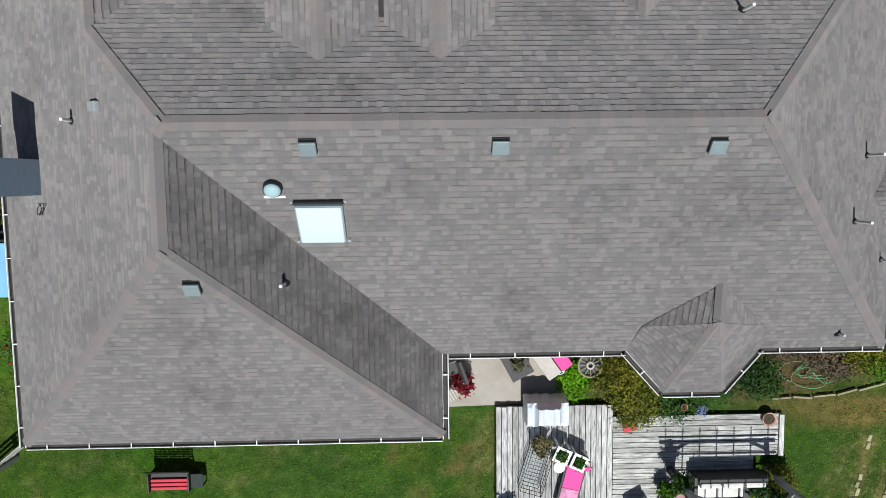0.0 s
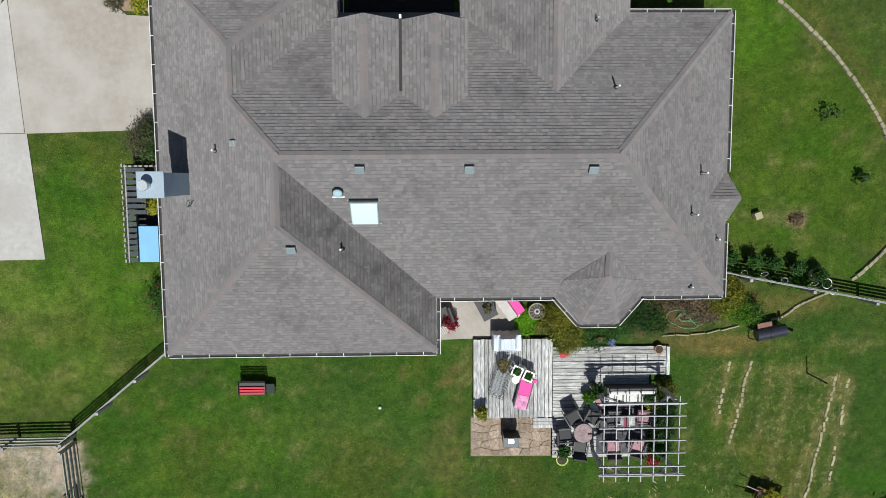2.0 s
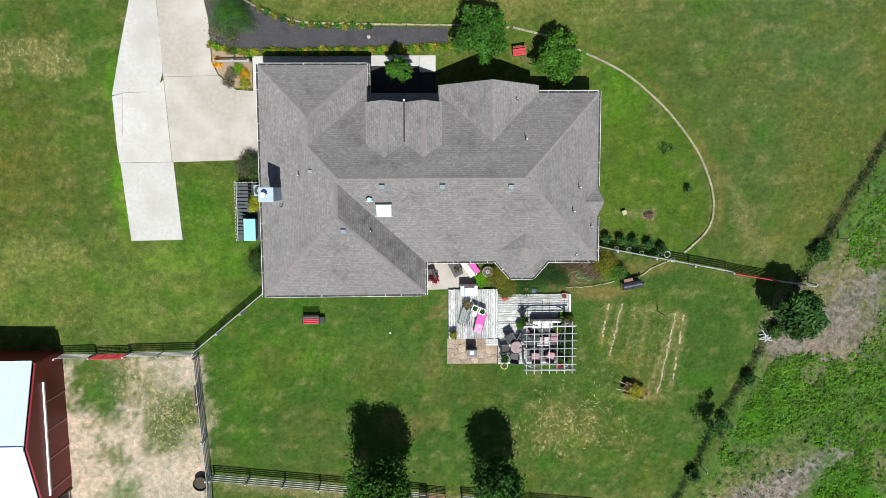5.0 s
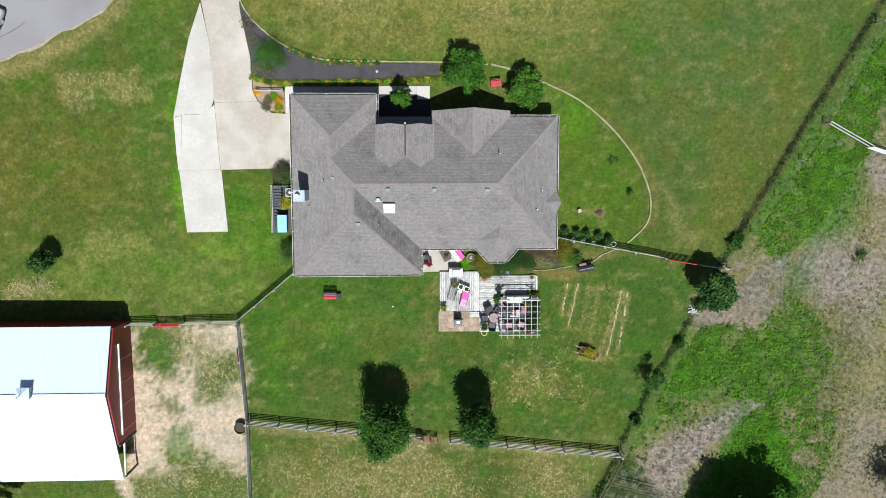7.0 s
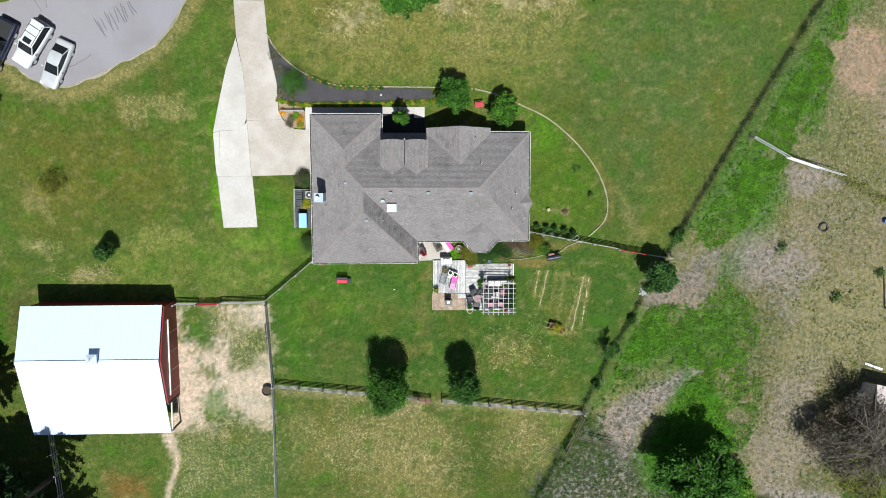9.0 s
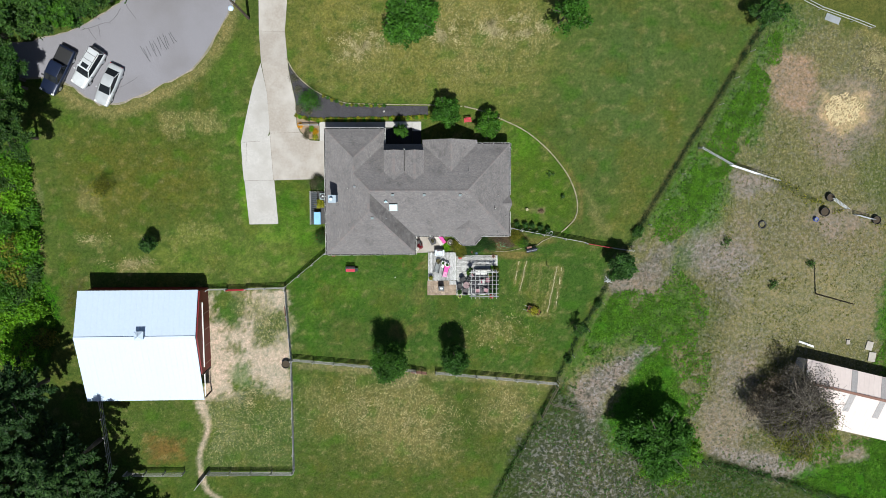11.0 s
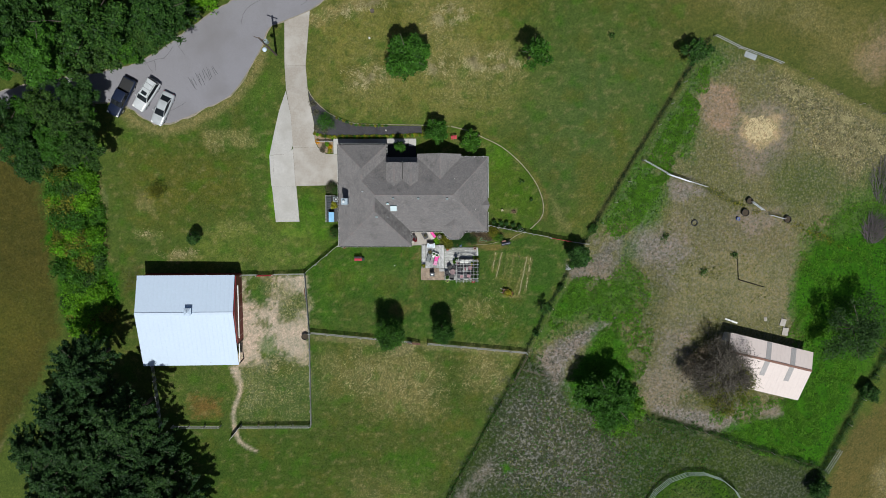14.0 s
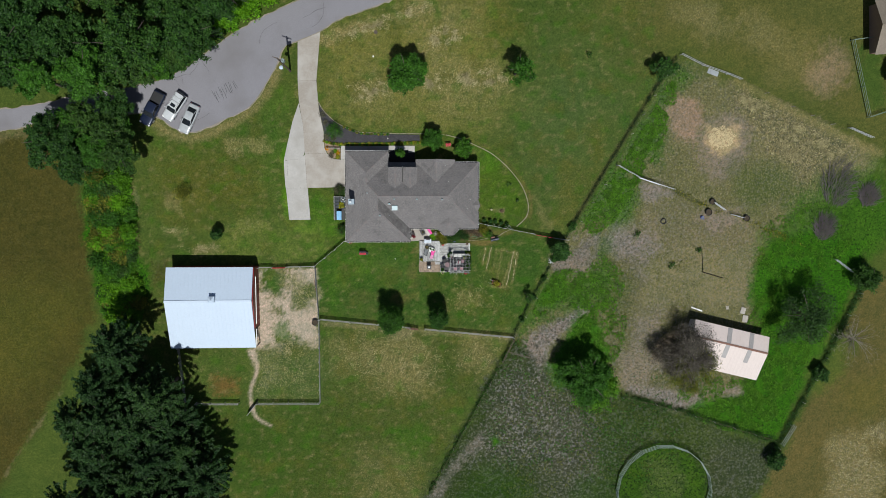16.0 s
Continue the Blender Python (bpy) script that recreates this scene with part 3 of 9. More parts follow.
    zone(GRASS, 0, 0, 0, .8, 2, [(72.9, 23.5), (77.8, 25.8), (78.6, 13.6), (75.4, 13.5)])
    # inside the curved edging
    zone(SIDE_LAWN, 0, 0, 0, .95, 2, [(11.5, 6.8), (14.4, 7.1), (18.1, 2.8), (19.9, -1.7), (18.7, -4.5), (11.8, -4.5)])
    zone(LIME_TURF, 0, 0, 0, .6, 1.5, [(11.5, 7.1), (14, 7.1), (15.4, 4.6), (13.6, 2.8), (11.8, 1)])
    zone(WORN, .1, 0, 0, .5, .5, [(18.4, 1.2), (19.4, -0.5), (19.8, -2.2), (19.1, -4.5), (20, -3.3), (20.7, -1.6), (20.1, 0.1), (19.1, 1.4)])
    # the back lawn
    zone(GRASS, .03, 0, 0, 1, 2, [(-14.6, -11), (-9.6, -8.1), (10.9, -6.5), (24.3, -7.7), (23, -11.9), (20.7, -16.5), (17.7, -23.1), (-14.7, -20.1)])
    zone(LUSH, 0, 0, 0, .45, 5, [(-14.2, -8.8), (-9.7, -8.3), (0.5, -8.9), (0.5, -13.6), (-4.7, -14.7), (-13.3, -15.8), (-13.7, -12.3)])
    zone(SOFT_GREEN, 0, 0, 0, .5, 3, [(-5.1, -8.9), (0.5, -10.1), (1.6, -14.2), (-5.2, -13.5)])
    zone(DRY_OLIVE, .5, 0, 0, .6, 3, [(6.8, -15.7), (13.2, -14.8), (14.1, -19), (9.7, -20.1), (6.8, -19.5)])
    zone(STRAW_TURF, .8, 0, 0, .3, 2, [(7.1, -16), (10.9, -15.4), (12, -18.4), (8.6, -18.3)])
    zone(WORN, 0, 0, 0, .55, 1, [(-2.4, -16.2), (1.6, -16.4), (2.5, -17.4), (-0.7, -18), (-2.4, -17.4)])
    zone(WORN, 0, 0, 0, .3, 2.5, [(-9.8, -15), (-5.2, -15.3), (-5.3, -19.4), (-8.2, -19.4)])
    zone(OLIVE, .3, 0, 0, .6, 1.5, [(12.5, -9), (17.7, -9.6), (17.8, -16), (13.8, -16), (12, -13.6)])
    zone(GRASS, 0, 0, 0, .6, 2, [(18, -9.1), (22.3, -9.1), (24.1, -10.3), (21.9, -17.3), (19.1, -19), (18.1, -16.1)])
    zone(WORN, .1, 0, 0, .4, .8, [(-0.1, -12.7), (1.7, -8.9), (1.9, -15.9), (0.2, -15.9)])
    # the pasture below the back fence
    zone(SOUTH_TURF, .12, 0, 0, 1, 2, [(-14.6, -22), (16.6, -24), (13.9, -28.8), (9.3, -35.5), (1.7, -53.3), (-39.5, -52.4), (-36.2, -35.1), (-22.4, -35.1), (-15, -35.1)])
    zone(GRASS, 0, 0, 0, .55, 5, [(-14.6, -22.7), (-10.2, -22.9), (-9.4, -27.7), (-13.1, -32.5), (-14.8, -33.4)])
    zone(STRAW_TURF, .8, 0, 0, .55, 5, [(-12.1, -24.8), (-5.6, -23.2), (3.6, -24), (4.1, -32.6), (-2, -34), (-7.5, -30.1), (-11.2, -28.2)])
    zone(STRAW_TURF, .7, 0, 0, .5, 4, [(9.2, -23.5), (16.6, -24.2), (13, -29.7), (9.2, -28.8)])
    zone(STRAW_TURF, .6, 0, 0, .35, 6, [(-7.7, -43.2), (-0.1, -43.3), (1.7, -51.3), (-7.8, -51.1)])
    zone(LUSH, 0, 0, 0, .5, 3, [(-2.5, -40.3), (1.3, -38.9), (3.6, -41.4), (0.8, -44.3), (-2, -43.8)])
    zone(GRASS, 0, 0, 0, .8, 4, [(-36.2, -35.1), (-16.9, -35.5), (-15.1, -41.2), (-20.9, -51), (-36.7, -50.7)])
    zone(TAN, .4, 0, 0, .6, .6, [(-13.4, -21.2), (17.4, -23.7), (17.4, -24.1), (-13.5, -21.8)])
    zone(TAN, .7, 0, 0, .7, .8, [(-2.5, -22.7), (1, -22.6), (1, -23.6), (-2.5, -24)])
    # barn yard
    zone(WEST_LAWN, .1, 0, 0, 1, 1, [(-35, -25.5), (-25.2, -25.6), (-25.5, -32.8), (-35.4, -32.6)])
    zone(EARTH, 0, .12, 0, 1, .4, [(-24.2, -12.2), (-14.6, -12.3), (-14.4, -21.1), (-14.4, -25.7), (-25.2, -25.6), (-26, -25.6), (-25.1, -28.4), (-24.9, -25.6)])
    zone(GRASS, .15, 0, 0, .95, 1.2, [(-23.4, -12.5), (-20.1, -12.5), (-19.6, -13.9), (-19.9, -16.7), (-21.4, -17.1), (-22.5, -16), (-23.5, -14.7)])
    zone(FRESH, .1, 0, 0, .5, 1, [(-23.4, -12.5), (-21.6, -12.5), (-21.8, -14.7), (-23.3, -14.7)])
    zone(PALE_TURF, .8, .12, 0, .9, 1.6, [(-19.6, -12.8), (-17.4, -13.5), (-16.6, -14.8), (-15, -15.1), (-15.1, -16.8), (-16.4, -17.2), (-15.6, -18), (-16.3, -18.8), (-18.7, -19), (-18.5, -16.7), (-18.2, -15.7), (-19.6, -15.2)])
    zone(OLIVE, .3, .1, 0, .8, .8, [(-16.7, -15.4), (-15.1, -15.1), (-15.2, -16.6), (-16.6, -16.8)])
    zone(OLIVE, .3, .1, 0, .85, .8, [(-21.5, -18.2), (-20.4, -18.2), (-19.8, -19.7), (-21.2, -20), (-21.8, -19.2)])
    zone(OLIVE, .5, .2, 0, .7, 1, [(-19.3, -16.8), (-16.7, -16.5), (-16.5, -18.2), (-19.1, -18.8)])
    zone(PALE_TURF, 1, .3, 0, .8, 2, [(-23.4, -25.6), (-19.3, -23.8), (-14.7, -24.5), (-14.4, -27.2), (-23.5, -27.7)])
    zone(YARD_TURF, .35, .05, 0, .95, 2.5, [(-22.6, -26.2), (-19.3, -24.6), (-14.4, -25.7), (-14.6, -34), (-25.6, -33.9), (-24.6, -28.3)])
    zone(PALE_TURF, .9, .2, 0, .4, 1.5, [(-24.7, -27.1), (-20.6, -27.8), (-20.2, -30.8), (-24.3, -32)])
    zone(LUSH, 0, 0, 0, .6, .8, [(-21.5, -21.1), (-19.5, -21.1), (-19.3, -23.5), (-21.3, -24.1)])
    zone(WORN_RED, 0, 0, 0, .7, 2, [(-31.8, -30.7), (-27.8, -30.8), (-27.6, -32.7), (-32, -33.2)])
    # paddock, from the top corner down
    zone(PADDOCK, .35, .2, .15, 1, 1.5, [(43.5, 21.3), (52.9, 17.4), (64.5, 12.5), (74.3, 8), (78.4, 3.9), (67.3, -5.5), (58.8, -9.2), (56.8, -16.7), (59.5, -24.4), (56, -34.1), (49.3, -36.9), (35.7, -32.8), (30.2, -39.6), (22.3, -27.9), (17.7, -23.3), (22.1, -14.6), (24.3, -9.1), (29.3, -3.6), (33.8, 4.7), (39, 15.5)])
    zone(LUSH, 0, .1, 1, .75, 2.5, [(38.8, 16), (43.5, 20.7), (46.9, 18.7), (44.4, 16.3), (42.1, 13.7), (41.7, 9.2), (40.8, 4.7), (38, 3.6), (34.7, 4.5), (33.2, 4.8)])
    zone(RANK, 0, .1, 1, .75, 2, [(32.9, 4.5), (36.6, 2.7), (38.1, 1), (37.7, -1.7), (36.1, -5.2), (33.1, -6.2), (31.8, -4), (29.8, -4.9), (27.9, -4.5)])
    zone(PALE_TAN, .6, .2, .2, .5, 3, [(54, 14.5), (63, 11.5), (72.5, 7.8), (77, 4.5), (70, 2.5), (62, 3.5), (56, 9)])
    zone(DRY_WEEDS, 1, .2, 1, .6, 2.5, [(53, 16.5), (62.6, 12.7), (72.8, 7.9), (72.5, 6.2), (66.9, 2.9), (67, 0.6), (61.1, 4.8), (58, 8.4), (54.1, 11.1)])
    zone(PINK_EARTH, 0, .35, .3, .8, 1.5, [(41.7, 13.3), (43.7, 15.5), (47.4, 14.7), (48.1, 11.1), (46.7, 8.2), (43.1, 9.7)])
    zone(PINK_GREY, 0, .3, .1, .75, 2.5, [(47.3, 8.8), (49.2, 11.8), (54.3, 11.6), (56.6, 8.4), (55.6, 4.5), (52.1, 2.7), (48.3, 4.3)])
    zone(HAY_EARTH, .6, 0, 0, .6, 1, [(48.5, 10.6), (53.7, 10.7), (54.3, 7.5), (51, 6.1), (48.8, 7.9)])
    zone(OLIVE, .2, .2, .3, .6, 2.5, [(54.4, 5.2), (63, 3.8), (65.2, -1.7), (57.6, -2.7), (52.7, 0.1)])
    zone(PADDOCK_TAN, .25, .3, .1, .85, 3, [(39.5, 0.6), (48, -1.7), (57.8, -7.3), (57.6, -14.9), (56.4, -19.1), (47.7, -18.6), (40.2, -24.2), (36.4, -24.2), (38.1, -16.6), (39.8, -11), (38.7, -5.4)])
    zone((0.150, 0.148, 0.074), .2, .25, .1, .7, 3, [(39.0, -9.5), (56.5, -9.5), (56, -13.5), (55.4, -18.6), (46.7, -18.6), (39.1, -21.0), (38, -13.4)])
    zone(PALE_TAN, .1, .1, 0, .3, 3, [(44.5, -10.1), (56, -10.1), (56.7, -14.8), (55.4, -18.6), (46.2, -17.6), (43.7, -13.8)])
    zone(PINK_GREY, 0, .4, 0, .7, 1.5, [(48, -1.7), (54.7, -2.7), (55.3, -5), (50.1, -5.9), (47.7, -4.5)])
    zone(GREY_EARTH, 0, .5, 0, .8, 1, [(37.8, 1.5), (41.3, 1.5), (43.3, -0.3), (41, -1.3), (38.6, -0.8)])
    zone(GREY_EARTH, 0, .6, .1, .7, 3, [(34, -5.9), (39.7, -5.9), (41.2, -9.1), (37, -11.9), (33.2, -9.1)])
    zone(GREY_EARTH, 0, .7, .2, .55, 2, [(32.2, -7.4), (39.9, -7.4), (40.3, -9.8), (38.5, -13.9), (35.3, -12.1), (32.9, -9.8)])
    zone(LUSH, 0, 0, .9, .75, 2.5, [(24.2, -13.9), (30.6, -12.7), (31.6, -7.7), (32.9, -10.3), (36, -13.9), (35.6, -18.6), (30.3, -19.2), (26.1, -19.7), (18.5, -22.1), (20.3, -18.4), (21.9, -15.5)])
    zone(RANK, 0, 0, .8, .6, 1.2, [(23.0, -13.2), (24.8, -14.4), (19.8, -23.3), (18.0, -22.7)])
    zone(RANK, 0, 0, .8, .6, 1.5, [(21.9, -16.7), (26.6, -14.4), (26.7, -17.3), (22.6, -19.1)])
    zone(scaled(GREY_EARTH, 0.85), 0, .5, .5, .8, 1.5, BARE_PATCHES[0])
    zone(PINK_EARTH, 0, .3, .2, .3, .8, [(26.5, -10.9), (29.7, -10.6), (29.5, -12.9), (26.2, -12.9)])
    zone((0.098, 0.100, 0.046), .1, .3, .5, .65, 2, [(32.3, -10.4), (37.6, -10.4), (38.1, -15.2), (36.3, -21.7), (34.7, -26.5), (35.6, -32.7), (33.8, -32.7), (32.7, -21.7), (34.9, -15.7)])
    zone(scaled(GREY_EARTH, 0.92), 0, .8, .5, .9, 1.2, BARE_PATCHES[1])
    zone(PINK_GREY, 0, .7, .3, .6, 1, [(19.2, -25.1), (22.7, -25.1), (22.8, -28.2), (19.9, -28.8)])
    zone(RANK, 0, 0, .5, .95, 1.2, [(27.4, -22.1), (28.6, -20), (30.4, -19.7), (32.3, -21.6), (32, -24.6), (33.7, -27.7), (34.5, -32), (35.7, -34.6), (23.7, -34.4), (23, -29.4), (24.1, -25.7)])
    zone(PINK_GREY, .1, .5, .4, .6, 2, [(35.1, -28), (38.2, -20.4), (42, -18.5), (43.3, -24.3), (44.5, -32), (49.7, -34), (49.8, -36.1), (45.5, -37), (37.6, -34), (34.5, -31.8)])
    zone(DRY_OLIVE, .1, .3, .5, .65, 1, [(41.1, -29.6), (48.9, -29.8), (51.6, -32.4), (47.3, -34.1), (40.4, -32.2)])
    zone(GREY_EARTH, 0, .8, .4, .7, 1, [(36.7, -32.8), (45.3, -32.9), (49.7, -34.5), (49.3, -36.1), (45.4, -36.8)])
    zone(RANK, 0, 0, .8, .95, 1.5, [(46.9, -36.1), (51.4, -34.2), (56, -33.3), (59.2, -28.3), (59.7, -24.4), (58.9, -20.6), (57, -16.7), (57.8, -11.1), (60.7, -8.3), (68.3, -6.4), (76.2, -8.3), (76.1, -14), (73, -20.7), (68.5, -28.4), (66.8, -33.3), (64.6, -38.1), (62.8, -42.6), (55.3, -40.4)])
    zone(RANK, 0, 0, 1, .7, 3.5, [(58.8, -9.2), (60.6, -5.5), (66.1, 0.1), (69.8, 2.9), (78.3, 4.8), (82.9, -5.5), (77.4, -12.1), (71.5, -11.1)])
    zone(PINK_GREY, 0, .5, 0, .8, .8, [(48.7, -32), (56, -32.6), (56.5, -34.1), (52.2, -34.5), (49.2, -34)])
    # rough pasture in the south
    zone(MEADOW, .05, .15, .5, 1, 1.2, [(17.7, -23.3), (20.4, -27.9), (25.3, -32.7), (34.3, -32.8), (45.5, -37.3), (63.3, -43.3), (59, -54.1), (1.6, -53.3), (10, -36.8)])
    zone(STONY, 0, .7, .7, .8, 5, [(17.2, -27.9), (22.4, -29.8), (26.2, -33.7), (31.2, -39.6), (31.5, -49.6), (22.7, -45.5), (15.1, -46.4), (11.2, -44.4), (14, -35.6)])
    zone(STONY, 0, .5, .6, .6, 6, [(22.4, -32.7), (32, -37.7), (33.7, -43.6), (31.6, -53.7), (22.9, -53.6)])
    zone(STONY, 0, .4, .4, .35, 3, [(50.9, -40.9), (62.4, -43.5), (59.8, -52), (51.5, -51.9)])
    zone(DEEP_GREEN, 0, .1, .6, .8, 4, [(9.4, -51.6), (13.1, -45.4), (18.9, -46.5), (21.9, -53.6), (9.4, -53.4)])
    zone(LUSH, 0, 0, .3, .9, .5, [(13.7, -41), (15, -40.5), (15.8, -42), (14.3, -42.6)])
    zone(DEEP_GREEN, 0, .1, .6, .7, 4, [(28.5, -48.6), (35.2, -46.7), (36, -53.7), (27.7, -53.6)])
    zone(GREY_EARTH, 0, .5, .3, .5, 1, [(3.6, -51.3), (7.4, -45.4), (12.1, -40.5), (12.7, -41.1), (8.4, -46.4), (5.1, -52.3)])
    zone(OLIVE, .05, .15, .5, .4, 2.5, [(32, -35.7), (45.5, -38.3), (55.4, -41.4), (50.6, -43.8), (40.8, -41.2), (34.1, -40.7)])
    zone((0.034, 0.066, 0.012), 0, .2, .7, .65, 2.5, [(31.1, -35.6), (35.4, -37.5), (40.6, -39.3), (35.7, -45.5), (32.3, -46.4), (31.2, -41.0)])
    zone((0.036, 0.090, 0.006), 0, 0, 1, 0.95, 1.0, [(43.3 + 7.9 * math.cos(0.4 * k), -50.4 + 7.9 * math.sin(0.4 * k)) for k in range(16)])
    zone(OLIVE, 0.3, .1, 0.8, 0.6, 2.0, [(39, -45.5), (45, -45.0), (48.5, -48), (46, -52), (41, -51)])
    # the east field
    zone(EAST_FIELD, .1, 0, 0, 1, 1, [(87.1, -9.3), (76.8, -15), (74.1, -22.6), (68.8, -33.3), (65.3, -42.1), (60.3, -52.2), (60.3, -60.3), (107.2, -61.4), (103, -9.3)])
    zone(FRESH, 0, 0, .3, .5, 2.5, [(67.4, -26.4), (72.2, -23.6), (75.2, -24.6), (72.7, -32.4), (66.9, -34.2)])
    zone(STRAW_TURF, 1, .3, 0, .6, 3, [(72.3, -43.2), (75.1, -40.3), (79.3, -42.4), (82.5, -49.5), (82, -54.5), (71.8, -52.3)])
    zone(STRAW_TURF, .9, .4, 0, .5, 2, [(78.6, -39.9), (83, -38.5), (83.4, -43.4), (79.8, -43.4)])
    zone(DRY_OLIVE, .1, 0, 0, .4, 4, [(72.7, -32.4), (81.3, -30.5), (81.8, -38.4), (74.1, -39.3)])
    zone((0.100, 0.140, 0.026), .15, 0, 0, .65, 2, [(-29.6, -5.4), (-25.8, -5.0), (-21.7, -5.2), (-20.3, -8.6), (-23.3, -10.8), (-28.5, -10.7), (-31.6, -8.6)])
    zone((0.074, 0.125, 0.018), .1, 0, 0, .45, 2.5, [(-12.6, -12.6), (-8.3, -10.6), (-1.7, -11.6), (-4.6, -13.5), (-11.2, -15.4)])
    zone((0.046, 0.078, 0.012), 0, 0, 0, .55, 4, [(-32.4, -37.0), (-14.2, -35.5), (-7.2, -37.3), (-14.5, -50.6), (-34.8, -50.2)])
    zone((0.122, 0.130, 0.038), .35, 0, 0, .5, 3, [(-9, 11.0), (0, 10.2), (10, 10.2), (15.5, 12.5), (14, 20), (3, 21), (-8, 18.5)])
    zone((0.098, 0.145, 0.028), .1, 0, 0, .6, 1.5, [(-21.4, -3.7), (-17.4, -3.4), (-13.0, -5.4), (-12.4, -8.2), (-15.5, -10.5), (-21.4, -10.5)])
    # mowing lines in the front field
    mown = np.clip((Y - 9) / 3, 0, 1) * np.clip((X + 13) / 3, 0, 1) * np.clip((34 - X) / 12, 0, 1)
    tint[:] = tint * (1 + 0.05 * (mown * np.sin(4.6 * Y + 0.9 * np.sin(0.09 * X + 0.4)))[..., None])
    # flecks of dry and of fresh grass over the lawns
    lawn = (X > -43) & (X < 40) & (extra[..., 1] < 0.12) & (extra[..., 2] < 0.2)
    for colour, straw, strength, sx, sy, off in ((STRAW_TURF, 0.5, 0.30, 0.9, 1.3, 11.0), (LUSH, 0.0, 0.4, 0.45, 0.6, 23.0), (DRY_OLIVE, 0.1, 0.45, 0.28, 0.28, 31.0), (GRASS, 0.0, 0.4, 1.3, 1.5, 57.0)):
        n = np.array([noise.noise((x * sx + y * 0.12, y * sy - x * 0.1, off)) for x, y in zip(X.ravel(), Y.ravel())]).reshape(X.shape)
        lay(np.where(lawn, strength * np.clip((n + 0.35 * fine - 0.2) / 0.25, 0, 1), 0), colour, straw, 0, 0)
    # beds and worn spots near the house
    for colour, k, cx, cy, rx, ry in ((WORN, 0.8, 1.22, -9.2, 0.32, 0.22), (WORN, 0.8, 0.83, -9.65, 0.34, 0.26), (WORN, 0.5, -0.9, -9.3, 0.3, 0.4), (WORN, 0.4, -0.1, -10.5, 0.4, 0.3), (BED, 0.95, 10.2, -6.7, 2.0, 1.15), (BED, 0.8, 12.6, -6.3, 1.2, 0.8),
                                      (WORN, 0.7, 12.0, -8.15, 2.4, 0.5), (WORN, 0.5, 15.0, -6.5, 1.9, 0.45), (BED, 0.9, 7.2, -7.2, 2.2, 0.7), (BED, 0.8, 8.9, -7.5, 1.1, 0.45), (PINK_EARTH, 0.55, 15.3, -3.0, 0.5, 0.35), (TAN, 0.45, 14.3, -2.8, 0.9, 0.4)):
        q = 1.15 - np.hypot((X - cx) / rx, (Y - cy) / ry) + wob * 0.45
        lay(k * np.clip(q / 0.45, 0, 1), colour, 0.05, 0, 0)
    # garden plot: thin pale rows
    for x0, y0, x1, y1, k in ((12.75, -9.0, 12.2, -11.6, 0.5), (13.6, -8.9, 12.8, -12.8, 0.5), (14.5, -9.2, 14.0, -12.4, 0.25), (15.4, -9.6, 14.6, -14.2, 0.3), (17.35, -9.6, 16.1, -15.3, 0.55), (16.6, -11.6, 15.6, -15.0, 0.45),
                              (17.95, -9.8, 17.1, -14.6, 0.5), (14.6, -9.3, 17.6, -9.8, 0.3), (13.2, -15.2, 16.4, -15.5, 0.45)):
        trail([(x0, y0), (x1, y1)], STRAW_TURF, 0.13, min(1, k * 1.5), 0.25, 0.6)
    # trodden path out of the barn yard, the dark strip along the paddock fence, the bare line outside the edging
    trail(smooth_line([(-25, -26), (-24.6, -29), (-25.8, -33), (-25, -37), (-22.5, -38.6)], 1.0), EARTH, 0.24, 0.85)
    trail([(26.6, -5.6), (29.3, -1.0), (32.5, 4.5), (35.7, 9.7), (39.2, 15.7), (43.2, 21.8)], (0.07, 0.062, 0.03), 0.42, 0.65, 0.5)
    trail([(26.6, -5.6), (29.3, -1.0), (32.5, 4.5), (35.7, 9.7), (39.2, 15.7), (43.2, 21.8)], (0.026, 0.028, 0.012), 0.14, 0.75, 0.3)
    trail([(24.1, -10.2), (22.3, -13.7), (20.3, -17.2), (17.6, -22.8), (10.6, -37.2), (3.7, -50.3)], (0.024, 0.036, 0.010), 0.2, 0.7, 0.3)
    trail([(35.7, -33.2), (45.4, -36.3), (62.3, -42.4)], (0.024, 0.036, 0.010), 0.35, 0.8, 0.4)
    trail([(62.6, -43.2), (66.9, -34.4), (76.8, -14.6)], (0.024, 0.040, 0.010), 0.45, 0.8, 0.5)
    trail([(43.2, 0.6), (48.5, -2.0)], (0.045, 0.058, 0.02), 0.35, 0.7, 0.4)
    trail(smooth_line([(11.2, 7.9), (13.5, 6.8), (15.5, 5.3), (17.3, 3.4), (18.9, 1.2), (19.9, -0.9), (20.2, -2.6), (19.9, -4.2)], 1.0), WORN, 0.25, 0.45, 0.4)
    trail([(20.8, -1.0), (22.0, -4.0), (23.2, -5.6)], STRAW_TURF, 0.5, 0.4, 1.0, 0.5)
    trail([(53.4, 17.8), (64.5, 12.4), (72.3, 8.8), (78, 6.5)], STRAW_TURF, 0.6, 0.6, 0.8, 0.6)
    trail([(-16.8, 24.6), (-10.5, 27.6), (2, 33)], STRAW_TURF, 0.7, 0.5, 0.8, 0.6)
    trail(smooth_line([(-39.6, 11.4), (-37.2, 9.3), (-33.2, 8.5), (-28.6, 10.2), (-24.6, 12.5), (-21.6, 16.0), (-19.8, 19.7)], 1.0), STRAW_TURF, 0.7, 0.65, 0.9, 0.5)
    trail([(-14.2, -21.2), (17.6, -24.1)], TAN, 0.3, 0.45, 0.5, 0.4)
